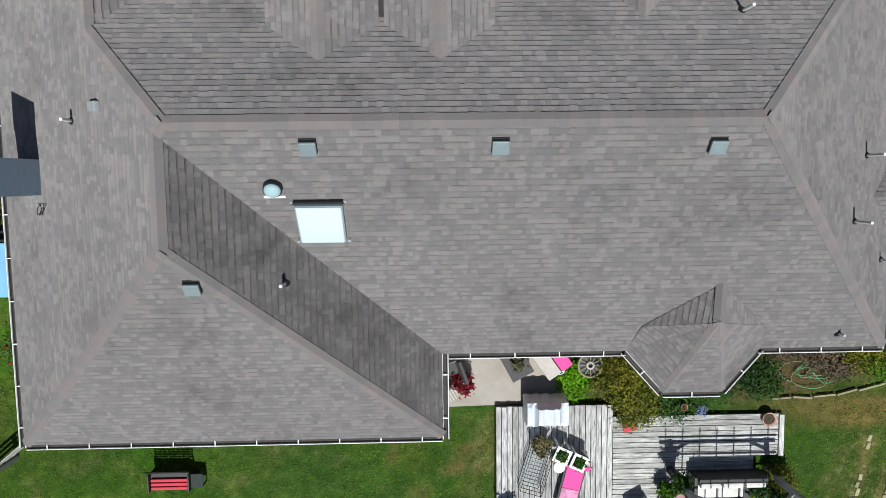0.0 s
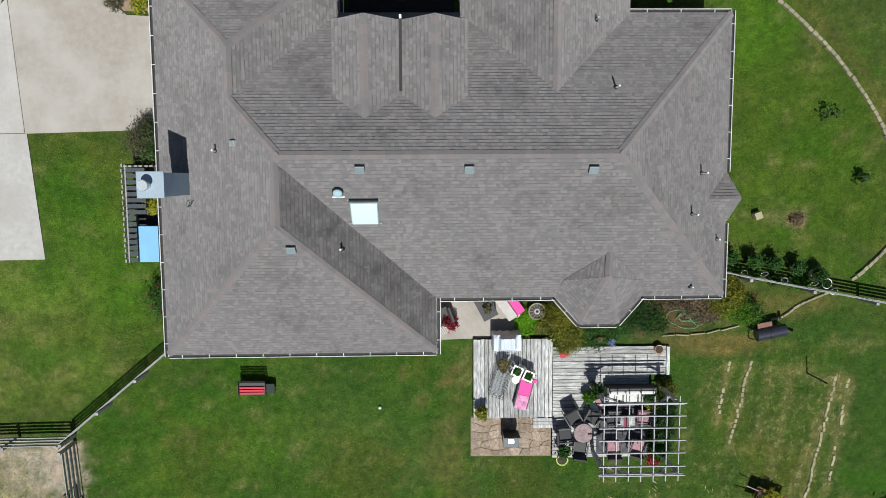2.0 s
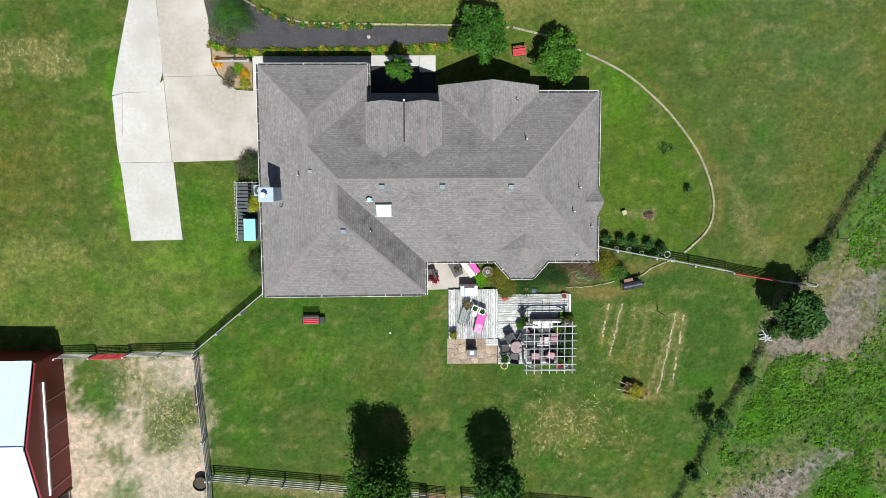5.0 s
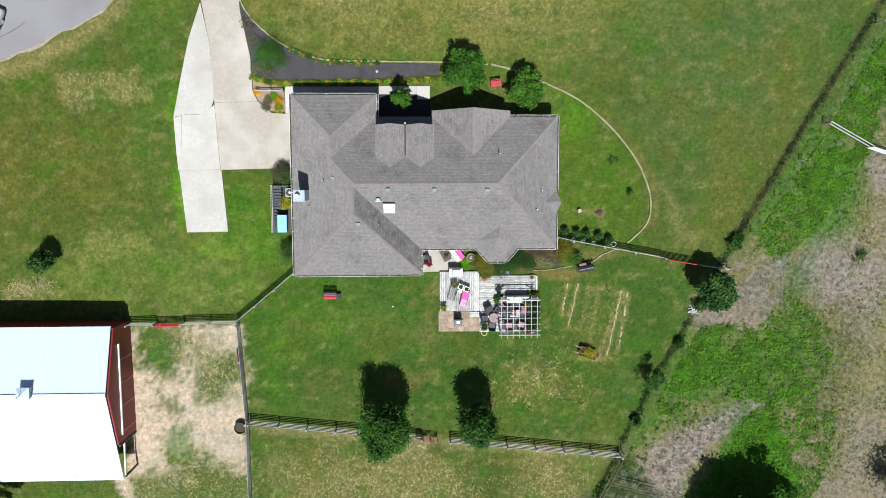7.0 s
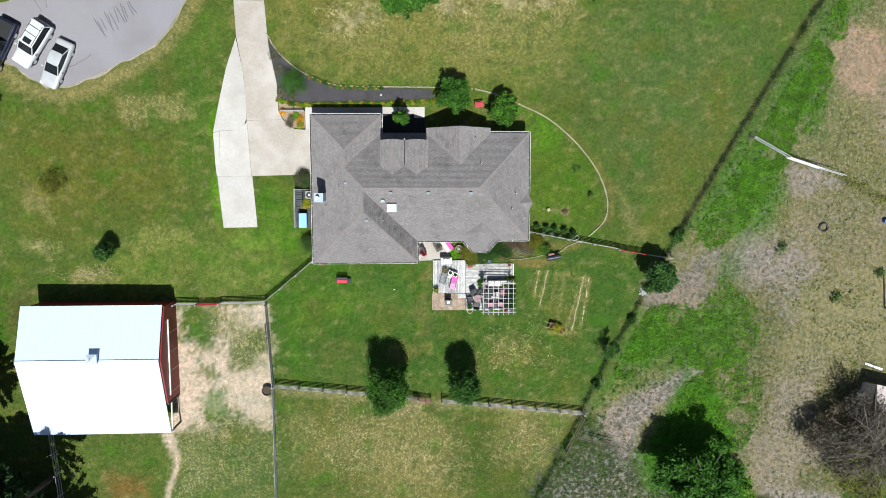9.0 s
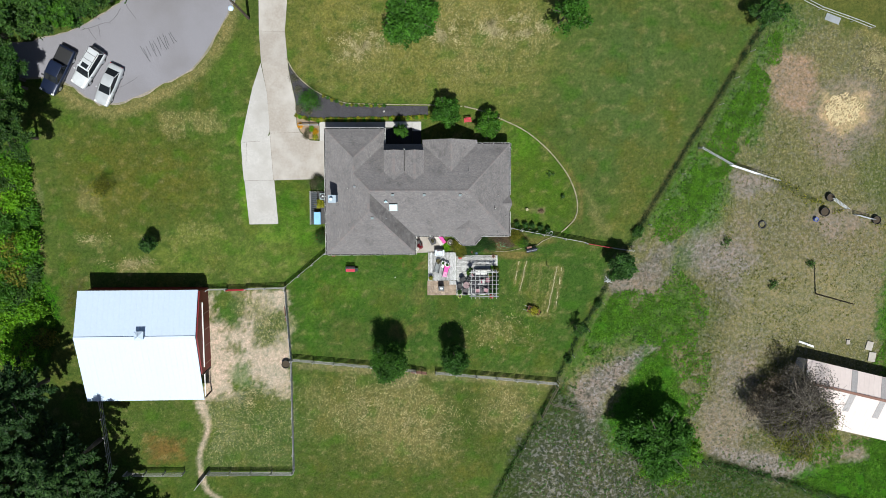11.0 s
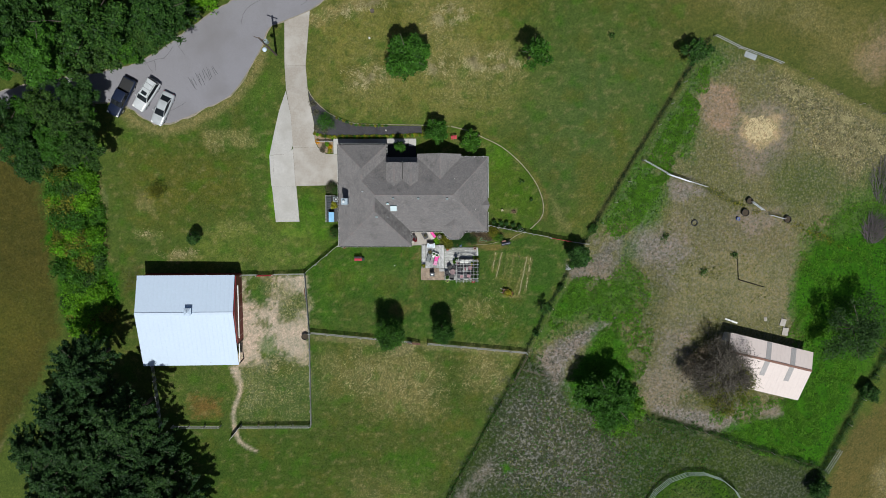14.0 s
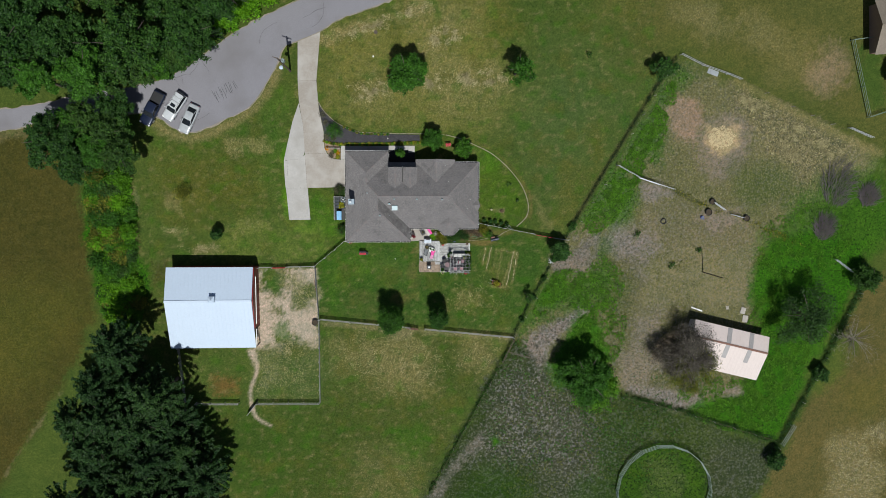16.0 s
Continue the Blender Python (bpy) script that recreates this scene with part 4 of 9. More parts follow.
    trail([(-43.2, 3.0), (-43.4, -5.4), (-42.4, -10.0)], STRAW_TURF, 0.25, 0.45, 0.4, 0.4)
    nx, ny = len(xs), len(ys)
    idx = np.arange(nx * ny).reshape(ny, nx)
    quads = np.stack([idx[:-1, :-1], idx[:-1, 1:], idx[1:, 1:], idx[1:, :-1]], -1).reshape(-1, 4)
    bumpy = Z + np.where((np.abs(X) < 95) & (np.abs(Y) < 70), 0.03 * wob, 0)
    me = bpy.data.meshes.new("ground")
    me.from_pydata(np.stack([X, Y, bumpy - 0.03], -1).reshape(-1, 3).tolist(), [], quads.tolist())
    for key, data in (("tint", tint), ("straw", extra)):
        att = me.attributes.new(key, "FLOAT_COLOR", "POINT")
        att.data.foreach_set("color", np.concatenate([data, np.ones((*X.shape, 1))], -1).astype(np.float32).ravel())
    me.materials.append(GROUND)
    me.polygons.foreach_set("use_smooth", [True] * len(me.polygons))
    return tagged(new("ground", me), "mown grass, weeds and bare earth of a rural yard", "ground", kind="structure")


build_ground()

# ---- road, driveway and walks ----
road = tagged(new("road"), "pale worn asphalt lane with a turning area", "road", kind="structure")
lane_n = smooth_line([(-600, -20), (-200, 4), (-80, 12.0), (-62.8, 12.6), (-48.9, 15.2), (-36.7, 17.8), (-26.1, 24.8), (-16.5, 29.6), (-4, 35), (12, 42), (30, 50), (120, 88), (600, 250)], 0.8)
lane_s = smooth_line([(600, 244.5), (120, 82.5), (30, 44.5), (10, 35.5), (-3.4, 29.5), (-10.5, 26.8), (-13.3, 25.0), (-16.9, 23.5), (-19.2, 22.3), (-20.2, 19.8), (-22.0, 16.7), (-24.7, 13.2),
                      (-28.7, 11.2), (-33.1, 9.4), (-35.9, 9.7), (-38.0, 11.2), (-40.1, 12.2), (-43, 12.2), (-52.5, 11.9), (-57.8, 10.6), (-63, 9.4), (-80, 8.6), (-200, 0.6), (-600, -23.4)], 0.8)


def frayed(line, out, amount):
    """The line broken up and pushed outwards, as a worn road edge."""
    res = []
    for (x0, y0), (x1, y1) in zip(line, line[1:]):
        d = math.hypot(x1 - x0, y1 - y0) or 1.0
        push = out + amount * (noise.noise((x0 * 0.9, y0 * 0.9, 4.0)) + 0.5 * noise.noise((x0 * 2.3, y0 * 2.3, 9.0)))
        res.append((x0 + (y1 - y0) / d * push, y0 - (x1 - x0) / d * push))
    res.append(line[-1])
    return res


lane_n, lane_s = frayed(lane_n, 0.0, 0.16), frayed(lane_s, 0.0, 0.10)
slab("shoulder", frayed(lane_n, -0.15, 0.2) + frayed(lane_s, -0.18, 0.2), ROAD_SHOULDER, road, 0.08, 0.008, 1)
slab("asphalt", lane_n + lane_s, ASPHALT, road, 0.1, 0.02, 1)
rng = random.Random(5)


def seal(name, a, head, steps, reach, wander, wide):
    """A line of tar or an open crack, wandering over the asphalt."""
    bm = bmesh.new()
    a = Vector((*a, 0))
    for j in range(steps):
        b = a + Vector((math.cos(head), math.sin(head), 0)) * reach * rng.uniform(0.6, 1.2)
        beam(bm, (a.x, a.y, G(a.x, a.y) + 0.022), (b.x, b.y, G(b.x, b.y) + 0.022), wide, 0.012)
        a, head = b, head + rng.uniform(-wander, wander)
    part(name, bm, TAR, road)


for k in range(12):
    u = k / 11
    seal("crack_seal", (-30.3 + 3.5 * u + rng.uniform(-0.1, 0.1), 15.5 + 1.7 * u + rng.uniform(-0.3, 0.4)), radians(rng.uniform(-72, -60)), 3, rng.uniform(0.45, 0.75), 0.12, 0.055)
for a, head, n in (((-31.6, 20.3), -70, 3), ((-36.7, 17.4), 15, 5), ((-35.9, 17.6), -60, 2), ((-34.8, 17.9), -75, 2), ((-33.6, 18.2), 35, 3), ((-33.0, 11.1), 18, 4), ((-20, 26.2), 205, 7), ((-14.6, 25.6), 28, 9), ((-12.5, 28.6), 200, 6), ((-44, 14.5), 190, 6)):
    seal("crack", a, radians(head), n, 0.75, 0.45, 0.035)

driveway = tagged(new("driveway"), "pale concrete driveway of cast slabs with a newer strip along it", "driveway", kind="structure")
slab("slab", [(-16.9, 23.3), (-13.4, 24.8), (-14.1, 17.4), (-17.0, 17.4)], CONCRETE_OLD, driveway, 0.12, 0.035)
slab("slab", [(-17.0, 17.42), (-14.1, 17.42), (-13.8, 13.15), (-16.85, 13.95)], CONCRETE_OLD, driveway, 0.12, 0.031)
slab("slab", [(-16.83, 13.97), (-13.8, 13.17), (-13.1, 9.6), (-13.0, 7.0), (-12.6, 6.1), (-16.1, 6.0), (-16.3, 10.6)], CONCRETE_OLD, driveway, 0.12, 0.035)
slab("slab", [(-16.1, 6.03), (-12.6, 6.12), (-11.5, 5.2), (-9.75, 5.1), (-9.75, 0.8), (-15.85, 0.65)], CONCRETE_OLD, driveway, 0.12, 0.031)
slab("slab", [(-16.9, 13.9), (-16.28, 10.6), (-16.08, 6.4), (-16.35, 5.55), (-17.2, 5.1), (-18.6, 5.05), (-19.4, 4.9), (-18.7, 7.9), (-17.9, 11.1)], CONCRETE, driveway, 0.12, 0.04)
slab("slab", [(-16.06, 5.9), (-15.80, 0.65), (-19.0, 0.6), (-18.75, 5.06), (-17.2, 5.12), (-16.3, 5.65)], CONCRETE, driveway, 0.12, 0.027)
slab("slab", [(-18.73, 5.0), (-18.98, 0.6), (-19.2, 0.6), (-19.3, 1.9), (-19.4, 4.85)], CONCRETE, driveway, 0.12, 0.035)
slab("slab", [(-15.73, 0.66), (-15.4, -4.4), (-18.75, -4.45), (-19.15, 0.62)], CONCRETE, driveway, 0.12, 0.031)

joint_dirt = surface("joint_dirt", (0.14, 0.12, 0.095), 0.95)
for a, b in (((-17.0, 17.4), (-14.1, 17.4)), ((-16.9, 13.9), (-16.28, 10.6)), ((-16.28, 10.6), (-16.08, 6.1)), ((-16.08, 6.1), (-15.8, 0.68)), ((-19.15, 0.62), (-15.76, 0.66)), ((-16.1, 6.03), (-12.6, 6.11)), ((-18.73, 5.05), (-17.2, 5.1)),
             ((-18.75, 5.0), (-18.9, 2.4))):
    part("joint", beam(bmesh.new(), (*a, G(*a) + 0.038), (*b, G(*b) + 0.038), 0.016, 0.014), joint_dirt, driveway, "dark open joint")

walkway = tagged(new("entry_walk"), "pale concrete front walk beside the house", "walkway", kind="structure")
slab("slab", [(-10.4, 5.15), (-9.75, 5.15), (-9.75, 7.3), (-10.4, 7.3)], CONCRETE, walkway, 0.1, 0.04)
slab("slab", [(-9.75, 6.45), (-2.9, 6.45), (-2.9, 7.3), (-9.73, 7.3)], CONCRETE_OLD, walkway, 0.1, 0.04)
slab("slab", [(-2.88, 6.69), (0.2, 6.69), (0.2, 7.35), (-2.88, 7.35)], CONCRETE, walkway, 0.1, 0.04)
slab("slab", [(0.22, 6.3), (1.25, 6.3), (1.25, 7.35), (0.22, 7.35)], CONCRETE, walkway, 0.1, 0.04)
# near-black slabs paint the deep shadow in front of the entry
porch = surface("porch_shadow_black", (0.016, 0.016, 0.019), 0.8, 7, 0.4)
slab("porch_slab", [(-2.88, 3.95), (0.2, 3.95), (0.2, 6.67), (-2.88, 6.67)], porch, walkway, 0.1, 0.04, 3, "near-black slab painting the shadow on the entry floor")
slab("porch_slab", [(0.22, 3.95), (1.25, 3.95), (1.25, 6.28), (0.22, 6.28)], porch, walkway, 0.1, 0.04, 3, "near-black slab painting the shadow on the entry floor")
patio = tagged(new("patio"), "plain tan concrete back patio", "patio", kind="structure")
slab("slab", [(0.1, -5.0), (3.9, -5.0), (3.9, -7.75), (0.55, -7.85)], CONCRETE_OLD, patio, 0.1, 0.05)

# ---- house ----
SLOPE, EAVE = 0.85, 2.75
house = tagged(new("house"), "single-storey hip-roofed house with greyish brown shingles and white gutters", "house")


def clip(poly, keep):
    out = []
    for a, b in zip(poly, poly[1:] + poly[:1]):
        ka, kb = keep(a), keep(b)
        if ka >= 0:
            out.append(a)
        if (ka < 0) != (kb < 0):
            t = ka / (ka - kb)
            out.append((a[0] + (b[0] - a[0]) * t, a[1] + (b[1] - a[1]) * t))
    return out


COURSE = 0.143
roof = link_mesh("roof", bpy.data.meshes.new("roof"), house, "grey-brown laminated shingle roof")
felt_v, felt_f = [], []
tab_v, tab_f = [], []
stain_v, stain_f = [], []
tab_b, stain_b = [], []
aged_v, aged_f, aged_b = [], [], []
tab_rng = random.Random(11)
loose_zone = []


def tab_solid(poly, point, out_v, out_f, v0, v1):
    """A shingle tab: a thin wedge, thickest at its lower edge."""
    n = len(poly)
    base = len(out_v)
    for lift in (1, 0):
        for u, v in poly:
            h = 0.003 + 0.018 * (v1 - v) / (v1 - v0) if lift else -0.004
            out_v.append(tuple(point(u, v, h)))
            if out_v is tab_v or out_v is stain_v or out_v is aged_v:
                (tab_b if out_v is tab_v else stain_b if out_v is stain_v else aged_b).append(min(1.0, max(0.0, (v - v0) / (v1 - v0))))
    out_f.append(tuple(range(base, base + n)))
    for i in range(n):
        j = (i + 1) % n
        out_f.append((base + i, base + n + i, base + n + j, base + j))


def roof_face(corners, single=None, out=None):
    """Shingle a flat convex face, its courses level and counted from its lowest corner."""
    P = [Vector(c) for c in corners]
    N = (P[1] - P[0]).cross(P[2] - P[0]).normalized()
    if N.z < 0:
        N = -N
    U = Vector((0, 0, 1)).cross(N).normalized()
    V = N.cross(U)
    low = min(range(len(P)), key=lambda i: (P[i] - P[0]).dot(V) - 1e-4 * (P[i] - P[0]).dot(-U))
    P = P[low:] + P[:low]
    flat = [((p - P[0]).dot(U), (p - P[0]).dot(V)) for p in P]
    if sum(a[0] * b[1] - a[1] * b[0] for a, b in zip(flat, flat[1:] + flat[:1])) < 0:
        P = P[:1] + P[:0:-1]
        flat = flat[:1] + flat[:0:-1]
    felt_f.append(tuple(range(len(felt_v), len(felt_v) + len(P))))
    felt_v.extend(tuple(p - N * 0.006) for p in P)

    def point(u, v, h):
        return P[0] + U * u + V * v + N * h
    top = max(v for _, v in flat)
    lo, hi = min(u for u, _ in flat), max(u for u, _ in flat)
    keeps = []
    for a, b in zip(flat, flat[1:] + flat[:1]):
        nx, ny = -(b[1] - a[1]), b[0] - a[0]
        ln = math.hypot(nx, ny) or 1.0
        keeps.append(lambda p, a=a, nx=nx / ln, ny=ny / ln: (p[0] - a[0]) * nx + (p[1] - a[1]) * ny)
    k = 0
    while k * COURSE < top:
        v0, v1 = k * COURSE, (k + 1) * COURSE
        u = lo - tab_rng.uniform(0, 0.3)
        while u < hi:
            w = tab_rng.choice((0.08, 0.10, 0.12, 0.15, 0.18, 0.22))
            if single and single[0] <= u and u + w <= single[1] and single[2] <= k < single[3]:
                loose_zone.append((point(u, v0, 0), U.copy(), V.copy(), N.copy(), w))
            else:
                drop = tab_rng.choice((0, 0, 0.012))
                poly = [(u, v0 - drop), (u + w - 0.001, v0 - drop), (u + w - 0.001, v1 + 0.01), (u, v1 + 0.01)]
                for keep in keeps:
                    poly = clip(poly, keep)
                    if len(poly) < 3:
                        break
                if len(poly) >= 3:
                    tab_solid(poly, point, *(out or (tab_v, tab_f)), v0 - 0.015, v1)
            u += w
        k += 1


W, E_, S, N_ = -9.47, 11.15, -5.61, 4.65
RZ = EAVE + SLOPE * (N_ - S) / 2
RY = (N_ + S) / 2
RX0, RX1 = W + (N_ - S) / 2, E_ - (N_ - S) / 2
SWX_ = 0.45
# main range: the south slope carries the tabs that are pieces of their own
WX = W + (SWX_ - W) / 2
WT = S + (WX - W)
roof_face([(WX, S, EAVE), (E_, S, EAVE), (RX1, RY, RZ), (RX0, RY, RZ), (WX, WT, EAVE + SLOPE * (WX - W))], (6.3, 8.9, 2, 24))
roof_face([(E_, N_, EAVE), (W, N_, EAVE), (RX0, RY, RZ), (RX1, RY, RZ)])
roof_face([(E_, S, EAVE), (E_, N_, EAVE), (RX1, RY, RZ)], None, (aged_v, aged_f))
# west slope in one plane from the garage to the south wing
SWX, SWY = 0.45, -7.64
half_s = (SWX - W) / 2
GX, GY = -2.92, 6.31
half_g = (GX - W) / 2
rs, rg = EAVE + SLOPE * half_s, EAVE + SLOPE * half_g
south_top, north_top = SWY + half_s, GY - half_g
roof_face([(W, WT, EAVE), (W, SWY, EAVE), (WX, south_top, rs), (WX, WT, rs)])
roof_face([(W, N_, EAVE), (W, WT, EAVE), (WX, WT, rs), (RX0, RY, RZ)])
roof_face([(W, GY, EAVE), (W, N_, EAVE), (W + half_g, N_ - half_g, rg), (W + half_g, north_top, rg)])
roof_face([(W, SWY, EAVE), (SWX, SWY, EAVE), (W + half_s, south_top, rs)])
# algae-stained slope, its colour also darkened to paint its shade
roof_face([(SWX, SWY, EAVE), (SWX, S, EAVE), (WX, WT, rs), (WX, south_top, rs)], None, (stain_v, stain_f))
roof_face([(GX, GY, EAVE), (W, GY, EAVE), (W + half_g, north_top, rg)])
roof_face([(GX, N_, EAVE), (GX, GY, EAVE), (W + half_g, north_top, rg), (W + half_g, N_ - half_g, rg)])
# broad north gable
NG0, NG1, NGY = 1.34, 7.45, 5.12
half_n = (NG1 - NG0) / 2
rn = EAVE + SLOPE * half_n
NGX = (NG0 + NG1) / 2
roof_face([(NG0, NGY, EAVE), (NG0, N_, EAVE), (NGX, N_ - half_n, rn), (NGX, NGY, rn)])
roof_face([(NG1, N_, EAVE), (NG1, NGY, EAVE), (NGX, NGY, rn), (NGX, N_ - half_n, rn)])
# twin entry gables with high eaves
TE, TY = 5.47, 3.84
for x0, x1 in ((-2.86, -0.74), (-0.62, 1.46)):
    xm, rise = (x0 + x1) / 2, 0.62 * (x1 - x0) / 2
    back_e, back_r = N_ - (TE - EAVE) / SLOPE, N_ - (TE + rise - EAVE) / SLOPE
    roof_face([(x0, TY, TE), (x0, back_e, TE), (xm, back_r, TE + rise), (xm, TY + 0.06, TE + rise)])
    roof_face([(x1, back_e, TE), (x1, TY, TE), (xm, TY + 0.06, TE + rise), (xm, back_r, TE + rise)])
# gablet over the east eave
EGY, EGX, ge = -1.98, 11.38, EAVE + 0.02
eg_r = ge + SLOPE * 0.95
roof_face([(E_, EGY - 0.95, ge), (EGX, EGY, eg_r), (E_ - 0.97, EGY, eg_r)])
roof_face([(EGX, EGY, eg_r), (E_, EGY + 0.95, ge), (E_ - 0.97, EGY, eg_r)])
# bay on the south side
peak, crest = (6.43, -4.64, 4.36), (6.5, -3.80, 4.31)
bay = [(4.87, S, EAVE), (5.80, -6.66, EAVE), (7.20, -6.66, EAVE), (8.11, S, EAVE)]
shoulder_w, shoulder_e = (5.05, -4.90, EAVE + SLOPE * 0.76), (7.88, -4.92, EAVE + SLOPE * 0.74)
roof_face([bay[0], bay[1], peak])
roof_face([bay[0], peak, shoulder_w])
roof_face([bay[1], bay[2], peak])
roof_face([bay[2], bay[3], peak])
roof_face([bay[3], shoulder_e, peak])
roof_face([shoulder_w, peak, crest])
roof_face([shoulder_e, crest, peak])

raw("underlay", felt_v, felt_f, ROOF_FELT, roof, "dark roofing felt")

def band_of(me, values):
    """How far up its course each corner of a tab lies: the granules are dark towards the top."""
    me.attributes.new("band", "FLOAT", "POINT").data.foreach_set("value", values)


ob = tagged(raw("shingle_course", stain_v, stain_f, SHINGLE_STAIN_SHADE, roof, "shingle tabs with algae stains and the slope's shade painted in"), kind="stuff")
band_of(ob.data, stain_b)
ob = tagged(raw("shingle_course", aged_v, aged_f, SHINGLE_AGED, roof, "shingle tabs with faint dark stains"), kind="stuff")
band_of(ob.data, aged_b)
ob = tagged(raw("shingle_course", tab_v, tab_f, SHINGLE, roof, "staggered laminated shingle tabs"), kind="stuff")
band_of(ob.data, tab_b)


def ridge_caps(points):
    """Folded cap shingles along a hip or ridge."""
    vs, fs = [], []
    for (a, da), (b, db) in zip(points, points[1:]):
        a, b = Vector(a), Vector(b)
        d = (b - a)
        n = max(1, int(d.length / 0.26))
        side = Vector((-d.y, d.x, 0)).normalized() * 0.13
        fall = Vector((0, 0, -0.13 * da))
        for i in range(n):
            p, q = a + d * (i / n), a + d * ((i + 1.15) / n)
            lift0, lift1 = Vector((0, 0, 0.034)), Vector((0, 0, 0.022))
            k = len(vs)
            vs += [tuple(p + lift0 + side + fall), tuple(p + lift0), tuple(p + lift0 - side + fall), tuple(q + lift1 + side + fall), tuple(q + lift1), tuple(q + lift1 - side + fall)]
            fs += [(k, k + 1, k + 4, k + 3), (k + 1, k + 2, k + 5, k + 4)]
    return vs, fs


cap_v, cap_f = [], []
for a, b, fall in (((-4.3, RY, RZ), (RX1, RY, RZ), 0.85), ((E_, S, EAVE), (RX1, RY, RZ), 0.55), ((E_, N_, EAVE), (RX1, RY, RZ), 0.55),
                   ((W, SWY, EAVE), (W + half_s, south_top, rs), 0.55), ((SWX, SWY, EAVE), (W + half_s, south_top, rs), 0.55),
                   ((WX, south_top, rs), (WX, WT, rs), 0.8), ((WX, WT, rs), (RX0, RY, RZ), 0.5), ((W, GY, EAVE), (W + half_g, north_top, rg), 0.55),
                   ((GX, GY, EAVE), (W + half_g, north_top, rg), 0.55), ((W + half_g, north_top, rg), (W + half_g, N_ - half_g, rg), 0.8),
                   ((W + half_g, N_ - half_g, rg), (RX0, RY, RZ), 0.5), ((NGX, NGY, rn), (NGX, N_ - half_n, rn), 0.8),
                   ((-1.80, TY, TE + 0.657), (-1.80, 0.74, TE + 0.657), 0.6), ((0.42, TY, TE + 0.645), (0.42, 0.75, TE + 0.645), 0.6),
                   (peak, crest, 0.5), (bay[1], peak, 0.5), (bay[2], peak, 0.5)):
    v, f = ridge_caps([(a, fall), (b, fall)])
    k = len(cap_v)
    cap_v += v
    cap_f += [tuple(i + k for i in t) for t in f]
tagged(raw("ridge_cap", cap_v, cap_f, CAP, roof, "folded reddish-brown cap shingles"), kind="stuff")


def wall_ring(points, z0, z1, inset_name="wall", thick=0.2):
    """Outer walls of some thickness round a closed outline."""
    bm = bmesh.new()
    for a, b in zip(points, points[1:] + points[:1]):
        d = (Vector((*b, 0)) - Vector((*a, 0))).normalized()
        n = Vector((-d.y, d.x, 0)) * thick
        quad = [Vector((*a, 0)), Vector((*b, 0)), Vector((*b, 0)) + n, Vector((*a, 0)) + n]
        low = [bm.verts.new((p.x, p.y, z0)) for p in quad]
        high = [bm.verts.new((p.x, p.y, z1)) for p in quad]
        for i in range(4):
            j = (i + 1) % 4
            bm.faces.new((low[i], low[j], high[j], high[i]))
        bm.faces.new(high)
        bm.faces.new(low[::-1])
    bmesh.ops.recalc_face_normals(bm, faces=bm.faces[:])
    return part(inset_name, bm, BRICK, house, "red-brown brick outer walls")


o = 0.42
wall_ring([(W + o, SWY + o), (SWX - o, SWY + o), (SWX - o, S + o), (4.95, S + o), (5.85, -6.66 + o), (7.15, -6.66 + o), (8.05, S + o), (E_ - o, S + o), (E_ - o, N_ - o),
           (NG1 - o, N_ - o), (NG1 - o, NGY - o), (NG0 + o, NGY - o), (NG0 + o, 3.4), (GX - o, 3.4), (GX - o, GY - o), (W + o, GY - o)], -0.5, EAVE - 0.12)
for x0, x1 in ((-2.80, -0.80), (-0.56, 1.40)):
    bm = bmesh.new()
    xm = (x0 + x1) / 2
    ring = [(x0, 0), (x1, 0), (x1, TE - 0.08), (xm, TE + 0.5), (x0, TE - 0.08)]
    for y0, y1 in ((3.54, 3.74),):
        a = [bm.verts.new((x, y0, z)) for x, z in ring]
        b = [bm.verts.new((x, y1, z)) for x, z in ring]
        bm.faces.new(a)
        bm.faces.new(b[::-1])
        for i in range(5):
            bm.faces.new((a[i], b[i], b[(i + 1) % 5], a[(i + 1) % 5]))
    for x in (x0, x1 - 0.2):
        box(bm, x, x + 0.2, 1.3, 3.53, 2.6, TE - 0.1)
    bmesh.ops.recalc_face_normals(bm, faces=bm.faces[:])
    part("entry_gable_wall", bm, BRICK, house)
bm = bmesh.new()
a = [bm.verts.new(p) for p in ((NG0 + 0.1, NGY - 0.3, EAVE - 0.15), (NG1 - 0.1, NGY - 0.3, EAVE - 0.15), (NGX, NGY - 0.3, rn - 0.12))]
b = [bm.verts.new((v.co.x, v.co.y - 0.2, v.co.z)) for v in a]
bm.faces.new(a)
bm.faces.new(b[::-1])
for i in range(3):
    bm.faces.new((a[i], b[i], b[(i + 1) % 3], a[(i + 1) % 3]))
part("gable_wall", bm, BRICK, house)
bm = bmesh.new()
a = [bm.verts.new(p) for p in ((E_ + 0.02, EGY - 0.93, ge - 0.1), (E_ + 0.02, EGY + 0.93, ge - 0.1), (E_ + 0.1, EGY, eg_r - 0.06))]
b = [bm.verts.new((v.co.x - 0.15, v.co.y, v.co.z)) for v in a]
bm.faces.new(a)
bm.faces.new(b[::-1])
for i in range(3):
    bm.faces.new((a[i], b[i], b[(i + 1) % 3], a[(i + 1) % 3]))
part("gablet_wall", bm, WHITE, house)


